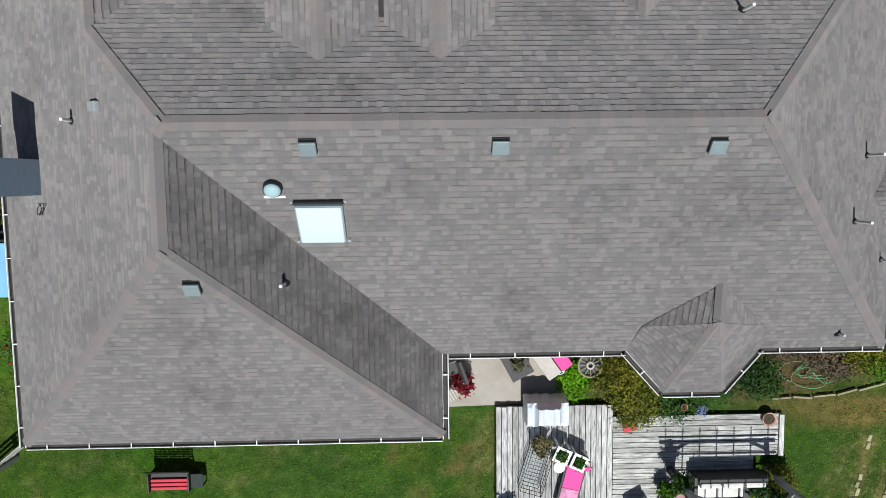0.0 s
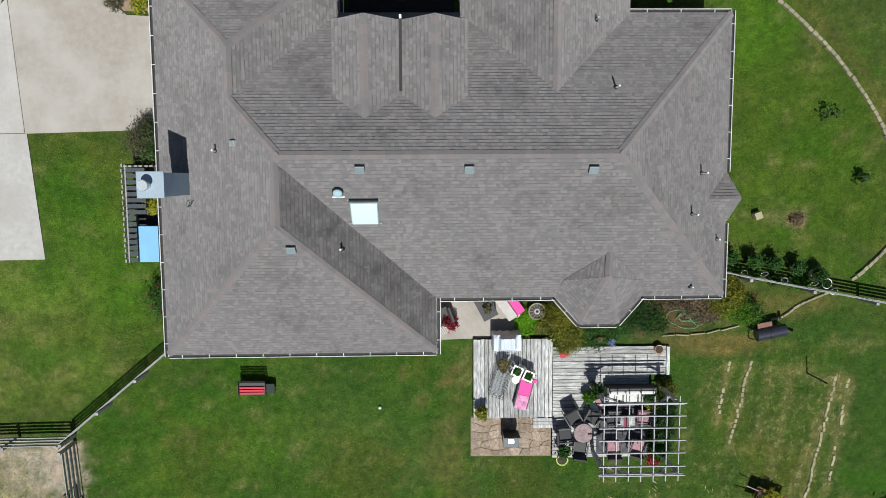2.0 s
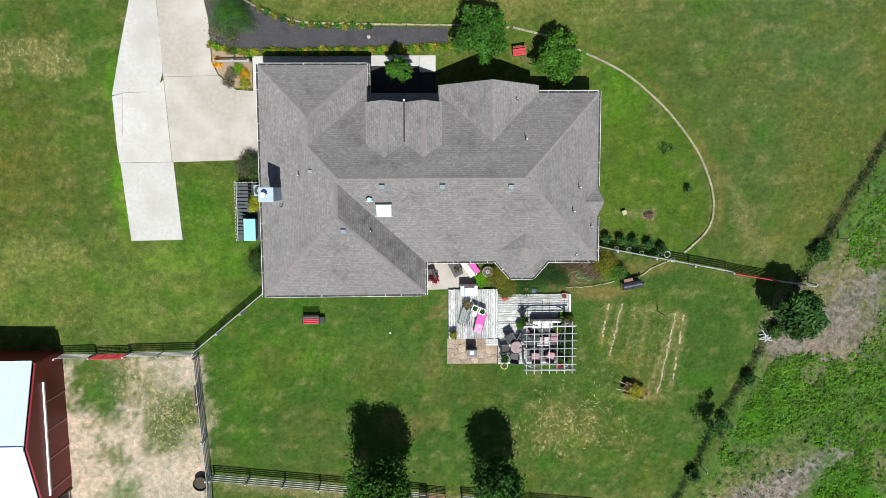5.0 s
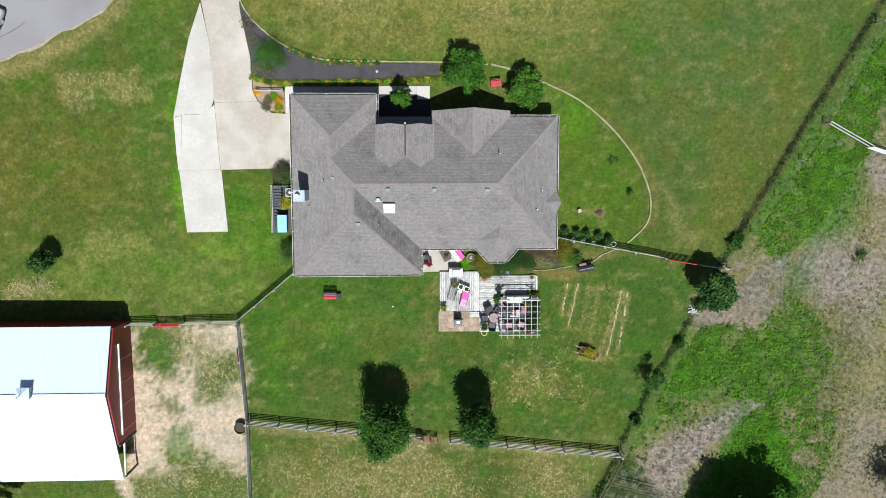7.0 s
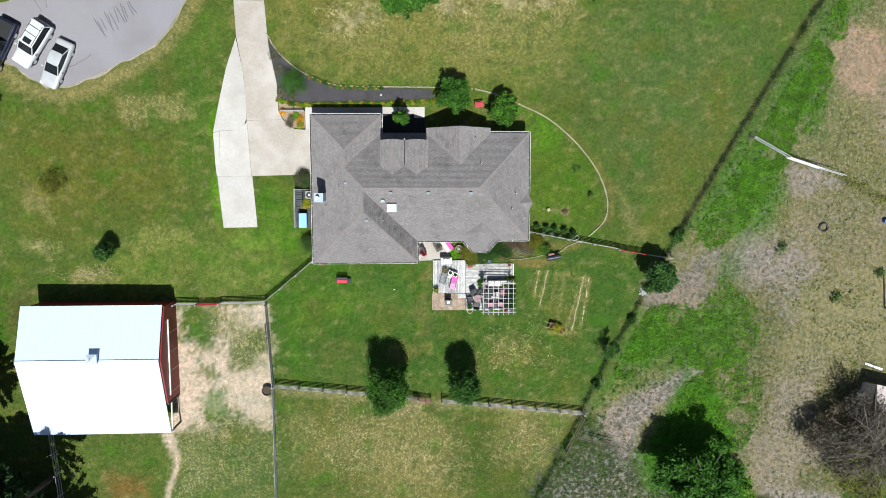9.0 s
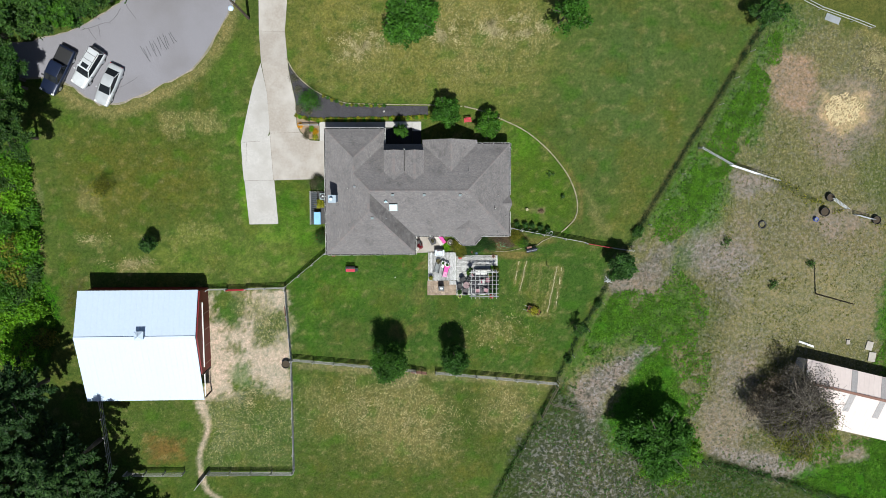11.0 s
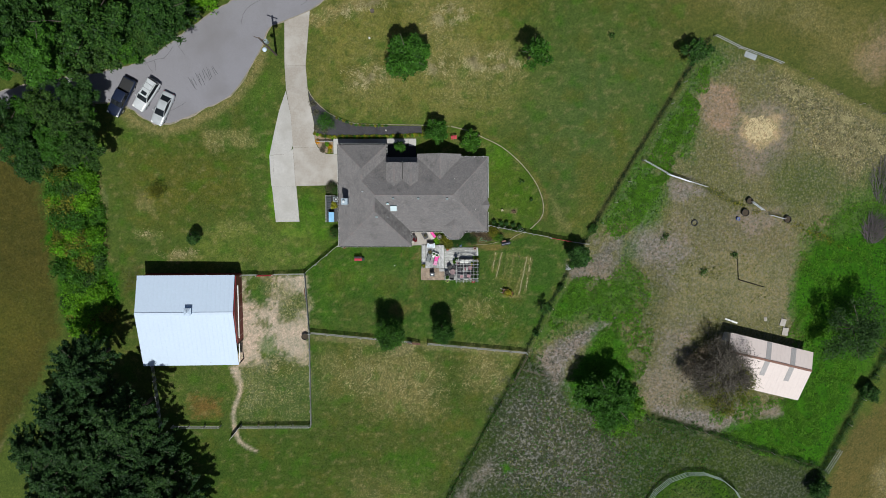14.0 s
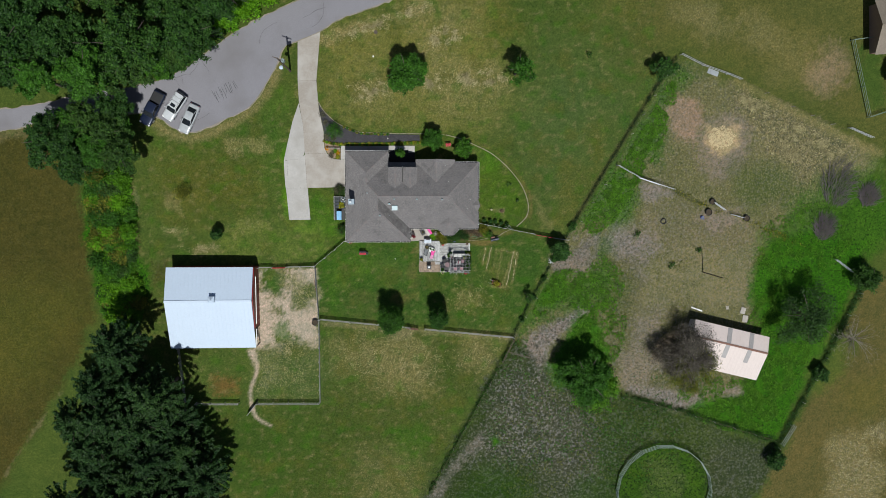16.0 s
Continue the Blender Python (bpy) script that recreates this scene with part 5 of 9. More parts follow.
def gutter(a, b, n_out):
    """White eaves gutter with a dark channel and straps across it."""
    a, b, n = Vector((*a, EAVE - 0.03)), Vector((*b, EAVE - 0.03)), Vector((*n_out, 0))
    d = (b - a)
    prof = [(0.0, 0.0), (0.0, -0.10), (0.085, -0.10), (0.122, 0.0), (0.137, 0.0), (0.137, -0.012), (0.10, -0.125), (-0.02, -0.125), (-0.02, 0.0)]
    bm = bmesh.new()
    rows = [[bm.verts.new(p + n * (o + 0.02) + Vector((0, 0, z))) for o, z in prof] for p in (a, b)]
    k = len(prof)
    for i in range(k):
        bm.faces.new((rows[0][i], rows[1][i], rows[1][(i + 1) % k], rows[0][(i + 1) % k]))
    bm.faces.new(rows[0][::-1])
    bm.faces.new(rows[1])
    bmesh.ops.recalc_face_normals(bm, faces=bm.faces[:])
    g = part("gutter", bm, WHITE, house, "white metal eaves gutter")
    bm = bmesh.new()
    q = [a + n * 0.022, b + n * 0.022, b + n * 0.126, a + n * 0.126]
    bm.faces.new([bm.verts.new(p + Vector((0, 0, -0.075))) for p in q])
    bm.faces.new([bm.verts.new(p) for p in (a + n * 0.140 + Vector((0, 0, -0.008)), b + n * 0.140 + Vector((0, 0, -0.008)), b + n * 0.105 + Vector((0, 0, -0.09)), a + n * 0.105 + Vector((0, 0, -0.09)))])
    part("gutter_silt", bm, GUTTER_IN, g, "dark silt in the channel")
    for i in range(int(d.length / 0.95)):
        p = a + d * ((i + 0.5) / int(d.length / 0.95))
        u = d.normalized() * 0.017
        bm = bmesh.new()
        beam(bm, p + n * 0.0 + Vector((0, 0, 0.008)), p + n * 0.15 + Vector((0, 0, 0.008)), 0.024, 0.012)
        part("strap", bm, WHITE, g)


gutter((W, SWY), (SWX, SWY), (0, -1))
gutter((SWX, SWY - 0.1), (SWX, S), (1, 0))
gutter((SWX + 0.15, S), (bay[0][0], S), (0, -1))
gutter(bay[0][:2], bay[1][:2], (-0.743, -0.669))
gutter(bay[1][:2], bay[2][:2], (0, -1))
gutter(bay[2][:2], bay[3][:2], (0.749, -0.662))
gutter(bay[3][:2], (E_, S), (0, -1))
gutter((E_, S - 0.1), (E_, EGY - 0.95), (1, 0))
gutter((E_, EGY + 0.95), (E_, N_ + 0.1), (1, 0))
gutter((E_, N_), (NG1 + 0.02, N_), (0, 1))
gutter((GX, GY), (W, GY), (0, 1))
gutter((W, GY + 0.1), (W, SWY - 0.1), (-1, 0))
gutter((GX, N_ - 0.6), (GX, GY + 0.1), (1, 0))
# valley gutter and downspout between the entry gables
bm = boxed(-0.735, -0.625, 1.5, 3.9, TE - 0.20, TE - 0.13)
part("valley_gutter", bm, GUTTER_IN, house, "dark box gutter between the gables")
bm = boxed(-0.72, -0.64, 3.9, 4.02, 0.0, TE - 0.05, bevel=0.01)
part("downspout", bm, WHITE, house, "white downspout")


def on_slope(x, y, which):
    """Height of the roof at a place, and the turn that lays a thing on that slope."""
    if which == "south":
        return EAVE + SLOPE * (y - S), Matrix.Rotation(math.atan(SLOPE), 4, "X")
    if which == "north":
        return EAVE + SLOPE * (N_ - y), Matrix.Rotation(-math.atan(SLOPE), 4, "X")
    if which == "west":
        return EAVE + SLOPE * (x - W), Matrix.Rotation(-math.atan(SLOPE), 4, "Y")
    if which == "east":
        return EAVE + SLOPE * (E_ - x), Matrix.Rotation(math.atan(SLOPE), 4, "Y")
    if which == "south_wing":
        return EAVE + SLOPE * (y - SWY), Matrix.Rotation(math.atan(SLOPE), 4, "X")
    return EAVE + SLOPE * (SWX - x), Matrix.Rotation(math.atan(SLOPE), 4, "Y")


def seat(x, y, which):
    z, turn = on_slope(x, y, which)
    return Matrix.Translation((x, y, z)) @ turn


for x, y, which in ((-1.92, -0.86, "south"), (1.43, -0.87, "south"), (5.28, -0.9, "south"), (-4.15, -3.35, "south_wing")):
    m = seat(x, y, which)
    # black flange paints the thin shadow outline round the hood
    v = part("roof_vent", boxed(-0.155, 0.155, -0.15, 0.155, 0.012, 0.03, m), BLACK, house, "square grey metal roof vent")
    part("vent_throat", boxed(-0.15, 0.15, -0.13, 0.13, 0.03, 0.10, m), BLACK, v, "dark throat")
    bm = boxed(-0.15, 0.15, -0.155, 0.14, 0.09, 0.14, m, 0.02)
    part("vent_hood", bm, VENT_METAL, v, "grey-green metal hood")
# sun tube and skylight
m = seat(-2.68, -1.57, "south")
# base coloured black to paint the shadow ring round the dome
bm = rodded(m @ Vector((0, 0, 0)), m @ Vector((0, 0, 0.12)), 0.185, 0.175, 24)
tube = part("sun_tube", bm, BLACK, house, "round sun tube with a clear white dome")
bm = ball(bmesh.new(), (0, 0, 0), 0.158, 0.6, 20)
bmesh.ops.transform(bm, matrix=m @ Matrix.Translation((0, 0, 0.12)), verts=bm.verts)
part("dome", bm, TUBE_DOME, tube, "glossy white dome", True)
part("lower_flange", boxed(-0.2, 0.2, -0.25, -0.2, 0.01, 0.05, m), WHITE, tube, "white lower flange")
m = seat(-1.89, -2.22, "south")
bm = bmesh.new()
for x0, x1, y0, y1 in ((-0.45, -0.40, -0.48, 0.48), (0.40, 0.45, -0.48, 0.48), (-0.40, 0.40, -0.48, -0.43), (-0.40, 0.40, 0.43, 0.48)):
    box(bm, x0, x1, y0, y1, 0.0, 0.15, m)
skylight = part("skylight", bm, VENT_METAL, house, "square skylight with a pale domed panel")
bm = boxed(-0.425, 0.425, -0.455, 0.455, 0.14, 0.20, m, 0.03)
part("skylight_panel", bm, DOME, skylight, "milky white panel", True)
part("head_flashing", boxed(-0.49, 0.49, 0.485, 0.53, 0.03, 0.10, m), BLACK, skylight, "dark head flashing")
for x0, y0 in ((-0.52, -0.53), (0.47, -0.53), (-0.52, 0.50), (0.47, 0.50)):
    part("corner_bracket", boxed(x0, x0 + 0.05, y0, y0 + 0.05, 0.02, 0.10, m), LIGHT_METAL, skylight)
for x, y, which, h in ((-6.79, -0.26, "west", 0.35), (-2.68, -3.48, "south_wing_east", 0.32), (9.73, -1.07, "east", 0.50), (9.29, -2.48, "east", 0.50), (10.67, -3.46, "east", 0.28),
                       (9.8, -5.21, "south", 0.22), (6.33, 1.72, "north", 0.40), (5.93, 4.14, "north_gable", 0.30)):
    if which == "north_gable":
        z = EAVE + SLOPE * (NG1 - x)
    else:
        z, _ = on_slope(x, y, which)
    pipe = part("vent_pipe", rodded((x, y, z - 0.05), (x, y, z + h * 1.3), 0.032, 0.032, 10), WHITE if which in ("east", "west", "north") else LIGHT_METAL, house, "slim white plumbing vent pipe")
    part("boot", rodded((x, y, z - 0.06), (x, y, z + 0.09), 0.10, 0.05, 12), BLACK, pipe, "black rubber boot")
m = seat(-6.01, -0.05, "west")
bm = boxed(-0.12, 0.14, -0.09, 0.09, 0.01, 0.12, m, 0.02)
part("flue_hood", bm, LIGHT_METAL, house, "small bright metal flue hood")
# chimney with a round cap
bm = boxed(-8.80, -8.03, -1.72, -0.97, 2.6, 6.44)
chimney = part("chimney", bm, CHIMNEY_PAINT, house, "blue-grey sided chimney chase with a metal top")
bm = boxed(-8.84, -7.99, -1.76, -0.93, 6.44, 6.50, bevel=0.015)
part("chimney_top", bm, BLUE_GREY, chimney, "flat pale metal top")
bm = rodded((-8.50, -1.36, 6.5), (-8.50, -1.36, 6.85), 0.12, 0.12, 20)
rod(bm, (-8.50, -1.36, 6.85), (-8.50, -1.36, 6.92), 0.18, 0.16, 24)
part("chimney_cap", bm, LIGHT_METAL, chimney, "round bright metal cap")
bm = bmesh.new()
box(bm, -8.06, -7.90, -1.80, -0.90, 3.90, 3.96, Matrix.Identity(4))
part("flashing", bm, VENT_METAL, chimney)
cable = bpy.data.curves.new("cable", "CURVE")
cable.dimensions, cable.bevel_depth = "3D", 0.008
sp = cable.splines.new("POLY")
sp.points.add(23)
for i, p in enumerate(sp.points):
    a = i * 0.8
    x, y = -8.2 + 0.12 * math.sin(a) + 0.012 * i, -2.02 + 0.13 * math.cos(a * 0.9)
    p.co = (x, y, EAVE + SLOPE * (x - W) + 0.03, 1)
cable.materials.append(BLACK)
link_mesh("cable", cable, chimney, "loose black cable on the shingles")
# single tabs
tab_mesh = {}
for k, (at, U, V, N, w) in enumerate(loose_zone):
    if w not in tab_mesh:
        vs, fs = [], []
        tab_solid([(0, 0), (w - 0.001, 0), (w - 0.001, COURSE + 0.01), (0, COURSE + 0.01)], lambda u, v, h: Vector((u, v, h)), vs, fs, -0.015, COURSE)
        me = bpy.data.meshes.new("shingle")
        me.from_pydata(vs, [], fs)
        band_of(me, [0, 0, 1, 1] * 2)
        me.materials.append(SHINGLE_TAB)
        tab_mesh[w] = me
    t = new("shingle", tab_mesh[w])
    t.parent = roof
    t.matrix_basis = Matrix((U, V, N)).transposed().to_4x4()
    t.matrix_basis.translation = at
    t.matrix_basis = Matrix.Translation(at) @ Matrix((U, V, N)).transposed().to_4x4()

# ---- trees and shrubs ----
def leaf_cloud(seed, clumps, per_clump, spread, leaf, lift=0.35, tilt=0.75, width=0.45):
    """Leaves as small pointed blades, scattered round clump centres."""
    r = np.random.RandomState(seed)
    c = np.repeat(np.asarray(clumps), per_clump, axis=0)
    n = len(c)
    off = r.normal(size=(n, 3)) * spread * np.array((1, 1, 0.75))
    at = c + off
    nrm = tilt * r.normal(size=(n, 3)) + np.array((0, 0, 1.2)) + off * (lift / max(spread, 0.01))
    nrm /= np.linalg.norm(nrm, axis=1, keepdims=True)
    side = np.cross(nrm, r.normal(size=(n, 3)))
    side /= np.linalg.norm(side, axis=1, keepdims=True)
    along = np.cross(nrm, side)
    size = leaf * r.uniform(0.6, 1.4, (n, 1))
    a, b = along * size, side * size * width
    v = np.stack([at - a, at - a * 0.1 + b, at + a, at - a * 0.1 - b], 1).reshape(-1, 3)
    f = np.arange(4 * n).reshape(n, 4)
    return v, f


def crown_mesh(name, seed, rx, rz, clumps, per_clump, leaf, material, ragged=0.3, spread=0.28, low=-0.75, cone=0.0, lobes=0):
    """An uneven crown: clumps near the surface of a bulging body, some inside, with gaps between."""
    r = np.random.RandomState(seed)
    out = []
    bulges = []
    for i in range(lobes):
        a, q = i * 2.4 + r.uniform(-0.4, 0.4), math.sqrt((i + 0.5) / lobes)
        w = r.uniform(0.55, 0.85)
        bulges.append((w * q * math.cos(a), w * q * math.sin(a), 0.5 * (1 - q) + r.uniform(-0.25, 0.3), r.uniform(0.18, 0.42) * min(1, math.sqrt(16 / lobes))))
    while len(out) < clumps and lobes < 0:
        # long sprays, as on a fir
        a, u = r.uniform(0, 6.2832), r.uniform(-0.7, 0.95)
        reach = rx * (1 - 0.7 * max(0, u)) * r.uniform(0.7, 1.1)
        for s in (0.3, 0.48, 0.64, 0.78, 0.9, 1.0):
            out.append((math.cos(a) * reach * s, math.sin(a) * reach * s, rz * (u * 0.85 + 0.25 * s - 0.22 * s * s)))
    while len(out) < clumps and lobes > 0:
        d = r.normal(size=3)
        d /= np.linalg.norm(d)
        if d[2] < -0.3:
            continue
        bx, by, bz, br = bulges[r.randint(lobes)]
        k = br * r.uniform(0.55, 1.0) * (1 + ragged * noise.noise(Vector(d * 2.1) + Vector((bx * 9, by * 9, seed))))
        out.append(((bx + d[0] * k) * rx, (by + d[1] * k) * rx, (bz + d[2] * k) * rz))
    while len(out) < clumps:
        d = r.normal(size=3)
        d /= np.linalg.norm(d)
        if d[2] < low:
            continue
        k = noise.noise(Vector(d * 1.7) + Vector((seed * 3.1, 0, 0)))
        if noise.noise(Vector(d * 3.6) + Vector((0, seed * 2.3, 0))) < -0.32:
            continue
        rad = (r.uniform(0.35, 1.0) ** 0.5) * 0.86 * (1 + ragged * 1.5 * k)
        p = d * rad
        taper = 1 - cone * (p[2] + 1) / 2
        out.append((p[0] * rx * taper, p[1] * rx * taper, p[2] * rz))
    v, f = leaf_cloud(seed + 7, out, per_clump, spread * rx * 0.45 + 0.05, leaf)
    me = bpy.data.meshes.new(name)
    me.from_pydata(v.tolist(), [], f.tolist())
    me.materials.append(material)
    return me


def trunk_mesh(seed, height, r0, spread, limbs=7):
    rr = random.Random(seed)
    bm = bmesh.new()
    a, rad = Vector((0, 0, -0.1)), r0
    spine = [a]
    for i in range(4):
        b = a + Vector((rr.uniform(-0.12, 0.12), rr.uniform(-0.12, 0.12), height / 4))
        rod(bm, a, b, rad, rad * 0.8, 8)
        a, rad = b, rad * 0.8
        spine.append(b)
    for i in range(limbs):
        p = spine[2] + (spine[4] - spine[2]) * (i / limbs)
        ang = i * 2.4 + rr.uniform(-0.3, 0.3)
        q = p + Vector((math.cos(ang) * spread * 0.5, math.sin(ang) * spread * 0.5, height * 0.22))
        t = q + Vector((math.cos(ang) * spread * 0.35, math.sin(ang) * spread * 0.35, height * 0.10))
        rod(bm, p, q, r0 * 0.35, r0 * 0.2, 6)
        rod(bm, q, t, r0 * 0.2, r0 * 0.06, 5)
    me = bpy.data.meshes.new("trunk")
    bm.to_mesh(me)
    bm.free()
    me.materials.append(BARK)
    return me


def tree(x, y, r, hc, rz, seed, material, label, category="tree", clumps=170, per=34, leaf=0.16, ragged=0.3, group="", low=-0.75, cone=0.0, name="tree", lobes=0, spread=0.28):
    """hc: height of the crown's middle; r, rz: its radii."""
    t = thing(name, x, y, 0, label, category, group)
    link_mesh("trunk", trunk_mesh(seed, hc + rz * 0.3, 0.05 + r * 0.055, r), t)
    c = link_mesh("crown", crown_mesh("crown", seed, r, rz, clumps, per, leaf, material, ragged, spread, low, cone, lobes), t)
    c.matrix_basis = Matrix.Translation((0, 0, hc))
    return t


tree(-2.54, -20.0, 2.0, 4.3, 2.4, 1, LEAF_SHADE, "dense round green shade tree in the back lawn by the fence", clumps=300, per=80, leaf=0.115, ragged=0.4, group="two trees in the back lawn")
tree(5.0, -19.7, 1.55, 3.9, 2.3, 2, LEAF_SHADE, "slimmer green shade tree in the back lawn by the fence", clumps=210, per=70, leaf=0.115, ragged=0.4, group="two trees in the back lawn")
tree(0.2, 18.0, 3.2, 4.3, 4.0, 3, LEAF_MID, "full round green tree in the front lawn", clumps=420, per=46, leaf=0.18, lobes=22, spread=0.13)
tree(17.1, 18.6, 2.4, 5.2, 3.0, 4, LEAF_MID, "thin open-crowned young tree in the front lawn", clumps=80, per=34, ragged=0.7, lobes=9, spread=0.15)
tree(-29.95, -6.6, 1.0, 2.0, 1.6, 5, LEAF_DEEP, "small dark cone-shaped evergreen in the side lawn", clumps=120, per=36, leaf=0.10, cone=0.6, low=-0.9)
tree(3.9, 8.3, 1.75, 2.0, 1.9, 6, LEAF_MID, "bushy green tree beside the front of the house", clumps=300, per=46, leaf=0.11, ragged=0.9, lobes=17, spread=0.11)
tree(8.85, 6.75, 1.5, 1.8, 1.7, 7, LEAF_MID, "dark green spreading tree at the front corner of the house", clumps=270, per=46, leaf=0.11, ragged=1.0, lobes=15, spread=0.11)
tree(-1.05, 6.15, 0.75, 2.5, 1.9, 8, LEAF_MID, "small green tree in front of the entry", clumps=300, per=14, leaf=0.08, lobes=-1, spread=0.05)
tree(24.4, -9.1, 1.5, 2.6, 1.6, 9, LEAF_DEEP, "low round dark tree at the end of the garden fence", clumps=200, per=40, ragged=0.35, lobes=11, spread=0.17)
big = tree(28.4, -29.4, 4.7, 4.6, 3.2, 10, LEAF_MID, "large spreading green tree in the paddock", clumps=360, per=48, leaf=0.17, ragged=0.9, lobes=19, spread=0.12)
# low boughs in a brighter leaf colour, painting the tree's sunlit side
c = link_mesh("low_crown", crown_mesh("low_crown", 28, 5.0, 1.5, 280, 44, 0.16, LEAF_FRESH, 0.9, 0.12, lobes=15), big, "yellow-green leaves on the low boughs, brighter to paint the sunlit side")
c.matrix_basis = Matrix.Translation((1.6, -1.5, 2.5))
bare = tree(45.3, -26.0, 5.4, 3.6, 2.6, 11, LEAF_PURPLE, "half-bare purplish brown tree leaning over the metal shed", clumps=400, per=34, leaf=0.11, ragged=0.9, lobes=19, spread=0.14)
c = link_mesh("green_foliage", crown_mesh("green_foliage", 18, 4.7, 1.6, 300, 36, 0.12, LEAF_OLIVE, 0.8, 0.16, lobes=13), bare, "olive green leaves on the lower boughs")
c.matrix_basis = Matrix.Translation((1.0, -2.4, 3.2))
c = link_mesh("low_crown", crown_mesh("low_crown", 29, 3.9, 1.1, 190, 34, 0.11, LEAF_PURPLE, 0.9, 0.14, lobes=13), bare, "purplish brown leaves hanging low")
c.matrix_basis = Matrix.Translation((-1.6, 0.2, 1.7))
q = random.Random(19)
bm = bmesh.new()
for i in range(90):
    a, s = q.uniform(0, 6.28), q.uniform(0.35, 1.05)
    p = Vector((q.uniform(-1.6, 2.8), q.uniform(-2.6, 1.2), 3.2 + q.uniform(0, 1.2)))
    m = p + Vector((math.cos(a) * 2.4 * s, math.sin(a) * 2.4 * s, 1.3 + q.uniform(0, 0.6)))
    e = m + Vector((math.cos(a + q.uniform(-0.4, 0.4)) * 2.1 * s, math.sin(a) * 2.1 * s, q.uniform(-0.1, 0.5)))
    rod(bm, p, m, 0.035, 0.022, 4)
    rod(bm, m, e, 0.022, 0.010, 4)
part("bare_bough", bm, TWIG, bare, "pale bare boughs")
tree(40.4, 19.3, 2.0, 2.6, 1.7, 12, LEAF_DEEP, "ragged dark tree at the fence corner", clumps=90, per=34, ragged=0.8, lobes=10, spread=0.15)
tree(19.5, -16.9, 0.8, 1.7, 1.3, 13, LEAF_DEEP, "small ragged cedar on the fence line", clumps=30, per=22, leaf=0.10, ragged=0.8)
tree(64.5, -19.8, 5.2, 4.5, 3.0, 14, LEAF_FIR, "thin dark tree behind the metal shed", clumps=160, per=40, leaf=0.16, ragged=0.8, lobes=13, spread=0.2)
tree(78.9, 19.3, 1.6, 2.4, 1.7, 18, LEAF_DEEP, "dark round tree in the neighbouring yard", clumps=110, per=34, ragged=0.45)
tree(75.5, -13.8, 2.0, 2.6, 1.8, 15, LEAF_DEEP, "dark tree on the far fence line", clumps=140, per=36, ragged=0.6)
tree(69.0, -30.0, 1.15, 1.6, 1.2, 16, LEAF_DEEP, "dark bushy tree on the far fence line", clumps=110, per=34, ragged=0.7)
tree(62.0, -44.8, 1.4, 1.8, 1.3, 17, LEAF_DEEP, "dark bushy tree at the pasture corner", clumps=120, per=34, ragged=0.7)

# woodland: a few kinds of crown, each tree its own thing
WOOD_KINDS = []
for k, (r, rz, material) in enumerate(((4.4, 3.8, LEAF_WOOD), (3.7, 3.6, LEAF_DARK), (4.9, 4.2, LEAF_DEEP), (3.3, 3.0, LEAF_MID))):
    crown = crown_mesh("crown", 40 + k, r * 1.12, rz * 1.15, 300, 46, 0.21, material, 0.8, spread=0.085, lobes=24)
    if k == 1:
        crown = crown_mesh("crown", 41, r * 1.15, rz * 1.25, 500, 26, 0.19, LEAF_FIR, 0.5, spread=0.05, lobes=-1)
    WOOD_KINDS.append((crown, trunk_mesh(60 + k, 8.0, 0.32, r), r, rz))


def wood_tree(x, y, kind, scale, turn, tall, label, group):
    crown, stem, r, rz = WOOD_KINDS[kind]
    t = thing("tree", x, y, turn, label, "tree", group)
    s = link_mesh("trunk", stem, t)
    s.matrix_basis = Matrix.Diagonal((scale, scale, tall / 8.0, 1))
    c = link_mesh("crown", crown, t)
    c.matrix_basis = Matrix.Translation((0, 0, tall)) @ Matrix.Diagonal((scale, scale, scale, 1))
    return t


def inside(p, poly):
    hit = False
    for (x0, y0), (x1, y1) in zip(poly, poly[1:] + poly[:1]):
        if (y0 > p[1]) != (y1 > p[1]) and p[0] < (x1 - x0) * (p[1] - y0) / (y1 - y0) + x0:
            hit = not hit
    return hit


def plant_wood(poly, gap, tall, scale, label, group, kinds, seed, limit=60):
    rr = random.Random(seed)
    xs, ys = [p[0] for p in poly], [p[1] for p in poly]
    placed = []
    for _ in range(4000):
        p = (rr.uniform(min(xs), max(xs)), rr.uniform(min(ys), max(ys)))
        if inside(p, poly) and all(math.hypot(p[0] - q[0], p[1] - q[1]) > gap for q in placed):
            placed.append(p)
            if len(placed) >= limit:
                break
    for p in placed:
        wood_tree(p[0], p[1], rr.choice(kinds), rr.uniform(0.8, 1.1) * scale, rr.uniform(0, 360), tall * rr.uniform(0.6, 1.45), label, group)


plant_wood([(-85, 14.6), (-57, 15.0), (-45, 16.4), (-38, 17.6), (-31.5, 21.4), (-26.5, 25.6), (-19, 31), (-15, 33), (-15, 48), (-85, 48)], 5.5, 7.8, 1.0,
           "tall dark broadleaf tree of the roadside wood", "roadside wood", (0, 2, 0, 2, 2, 3), 1, 84)
for k, (x, y) in enumerate(((-47.6, 17.2), (-42.6, 18.0))):
    wood_tree(x, y, (2, 0)[k % 2], 0.8, 70 * k, 6.0, "tall dark broadleaf tree of the roadside wood", "roadside wood")
plant_wood([(-54.0, 5.0), (-53.5, 9.3), (-50.0, 10.6), (-45.5, 10.8), (-42.2, 10.0), (-42.2, 5.5), (-46.0, 4.0)], 3.5, 5.5, 0.75,
           "dark broadleaf tree in the clump beside the lane", "lane clump", (0, 1, 2, 3), 2, 12)
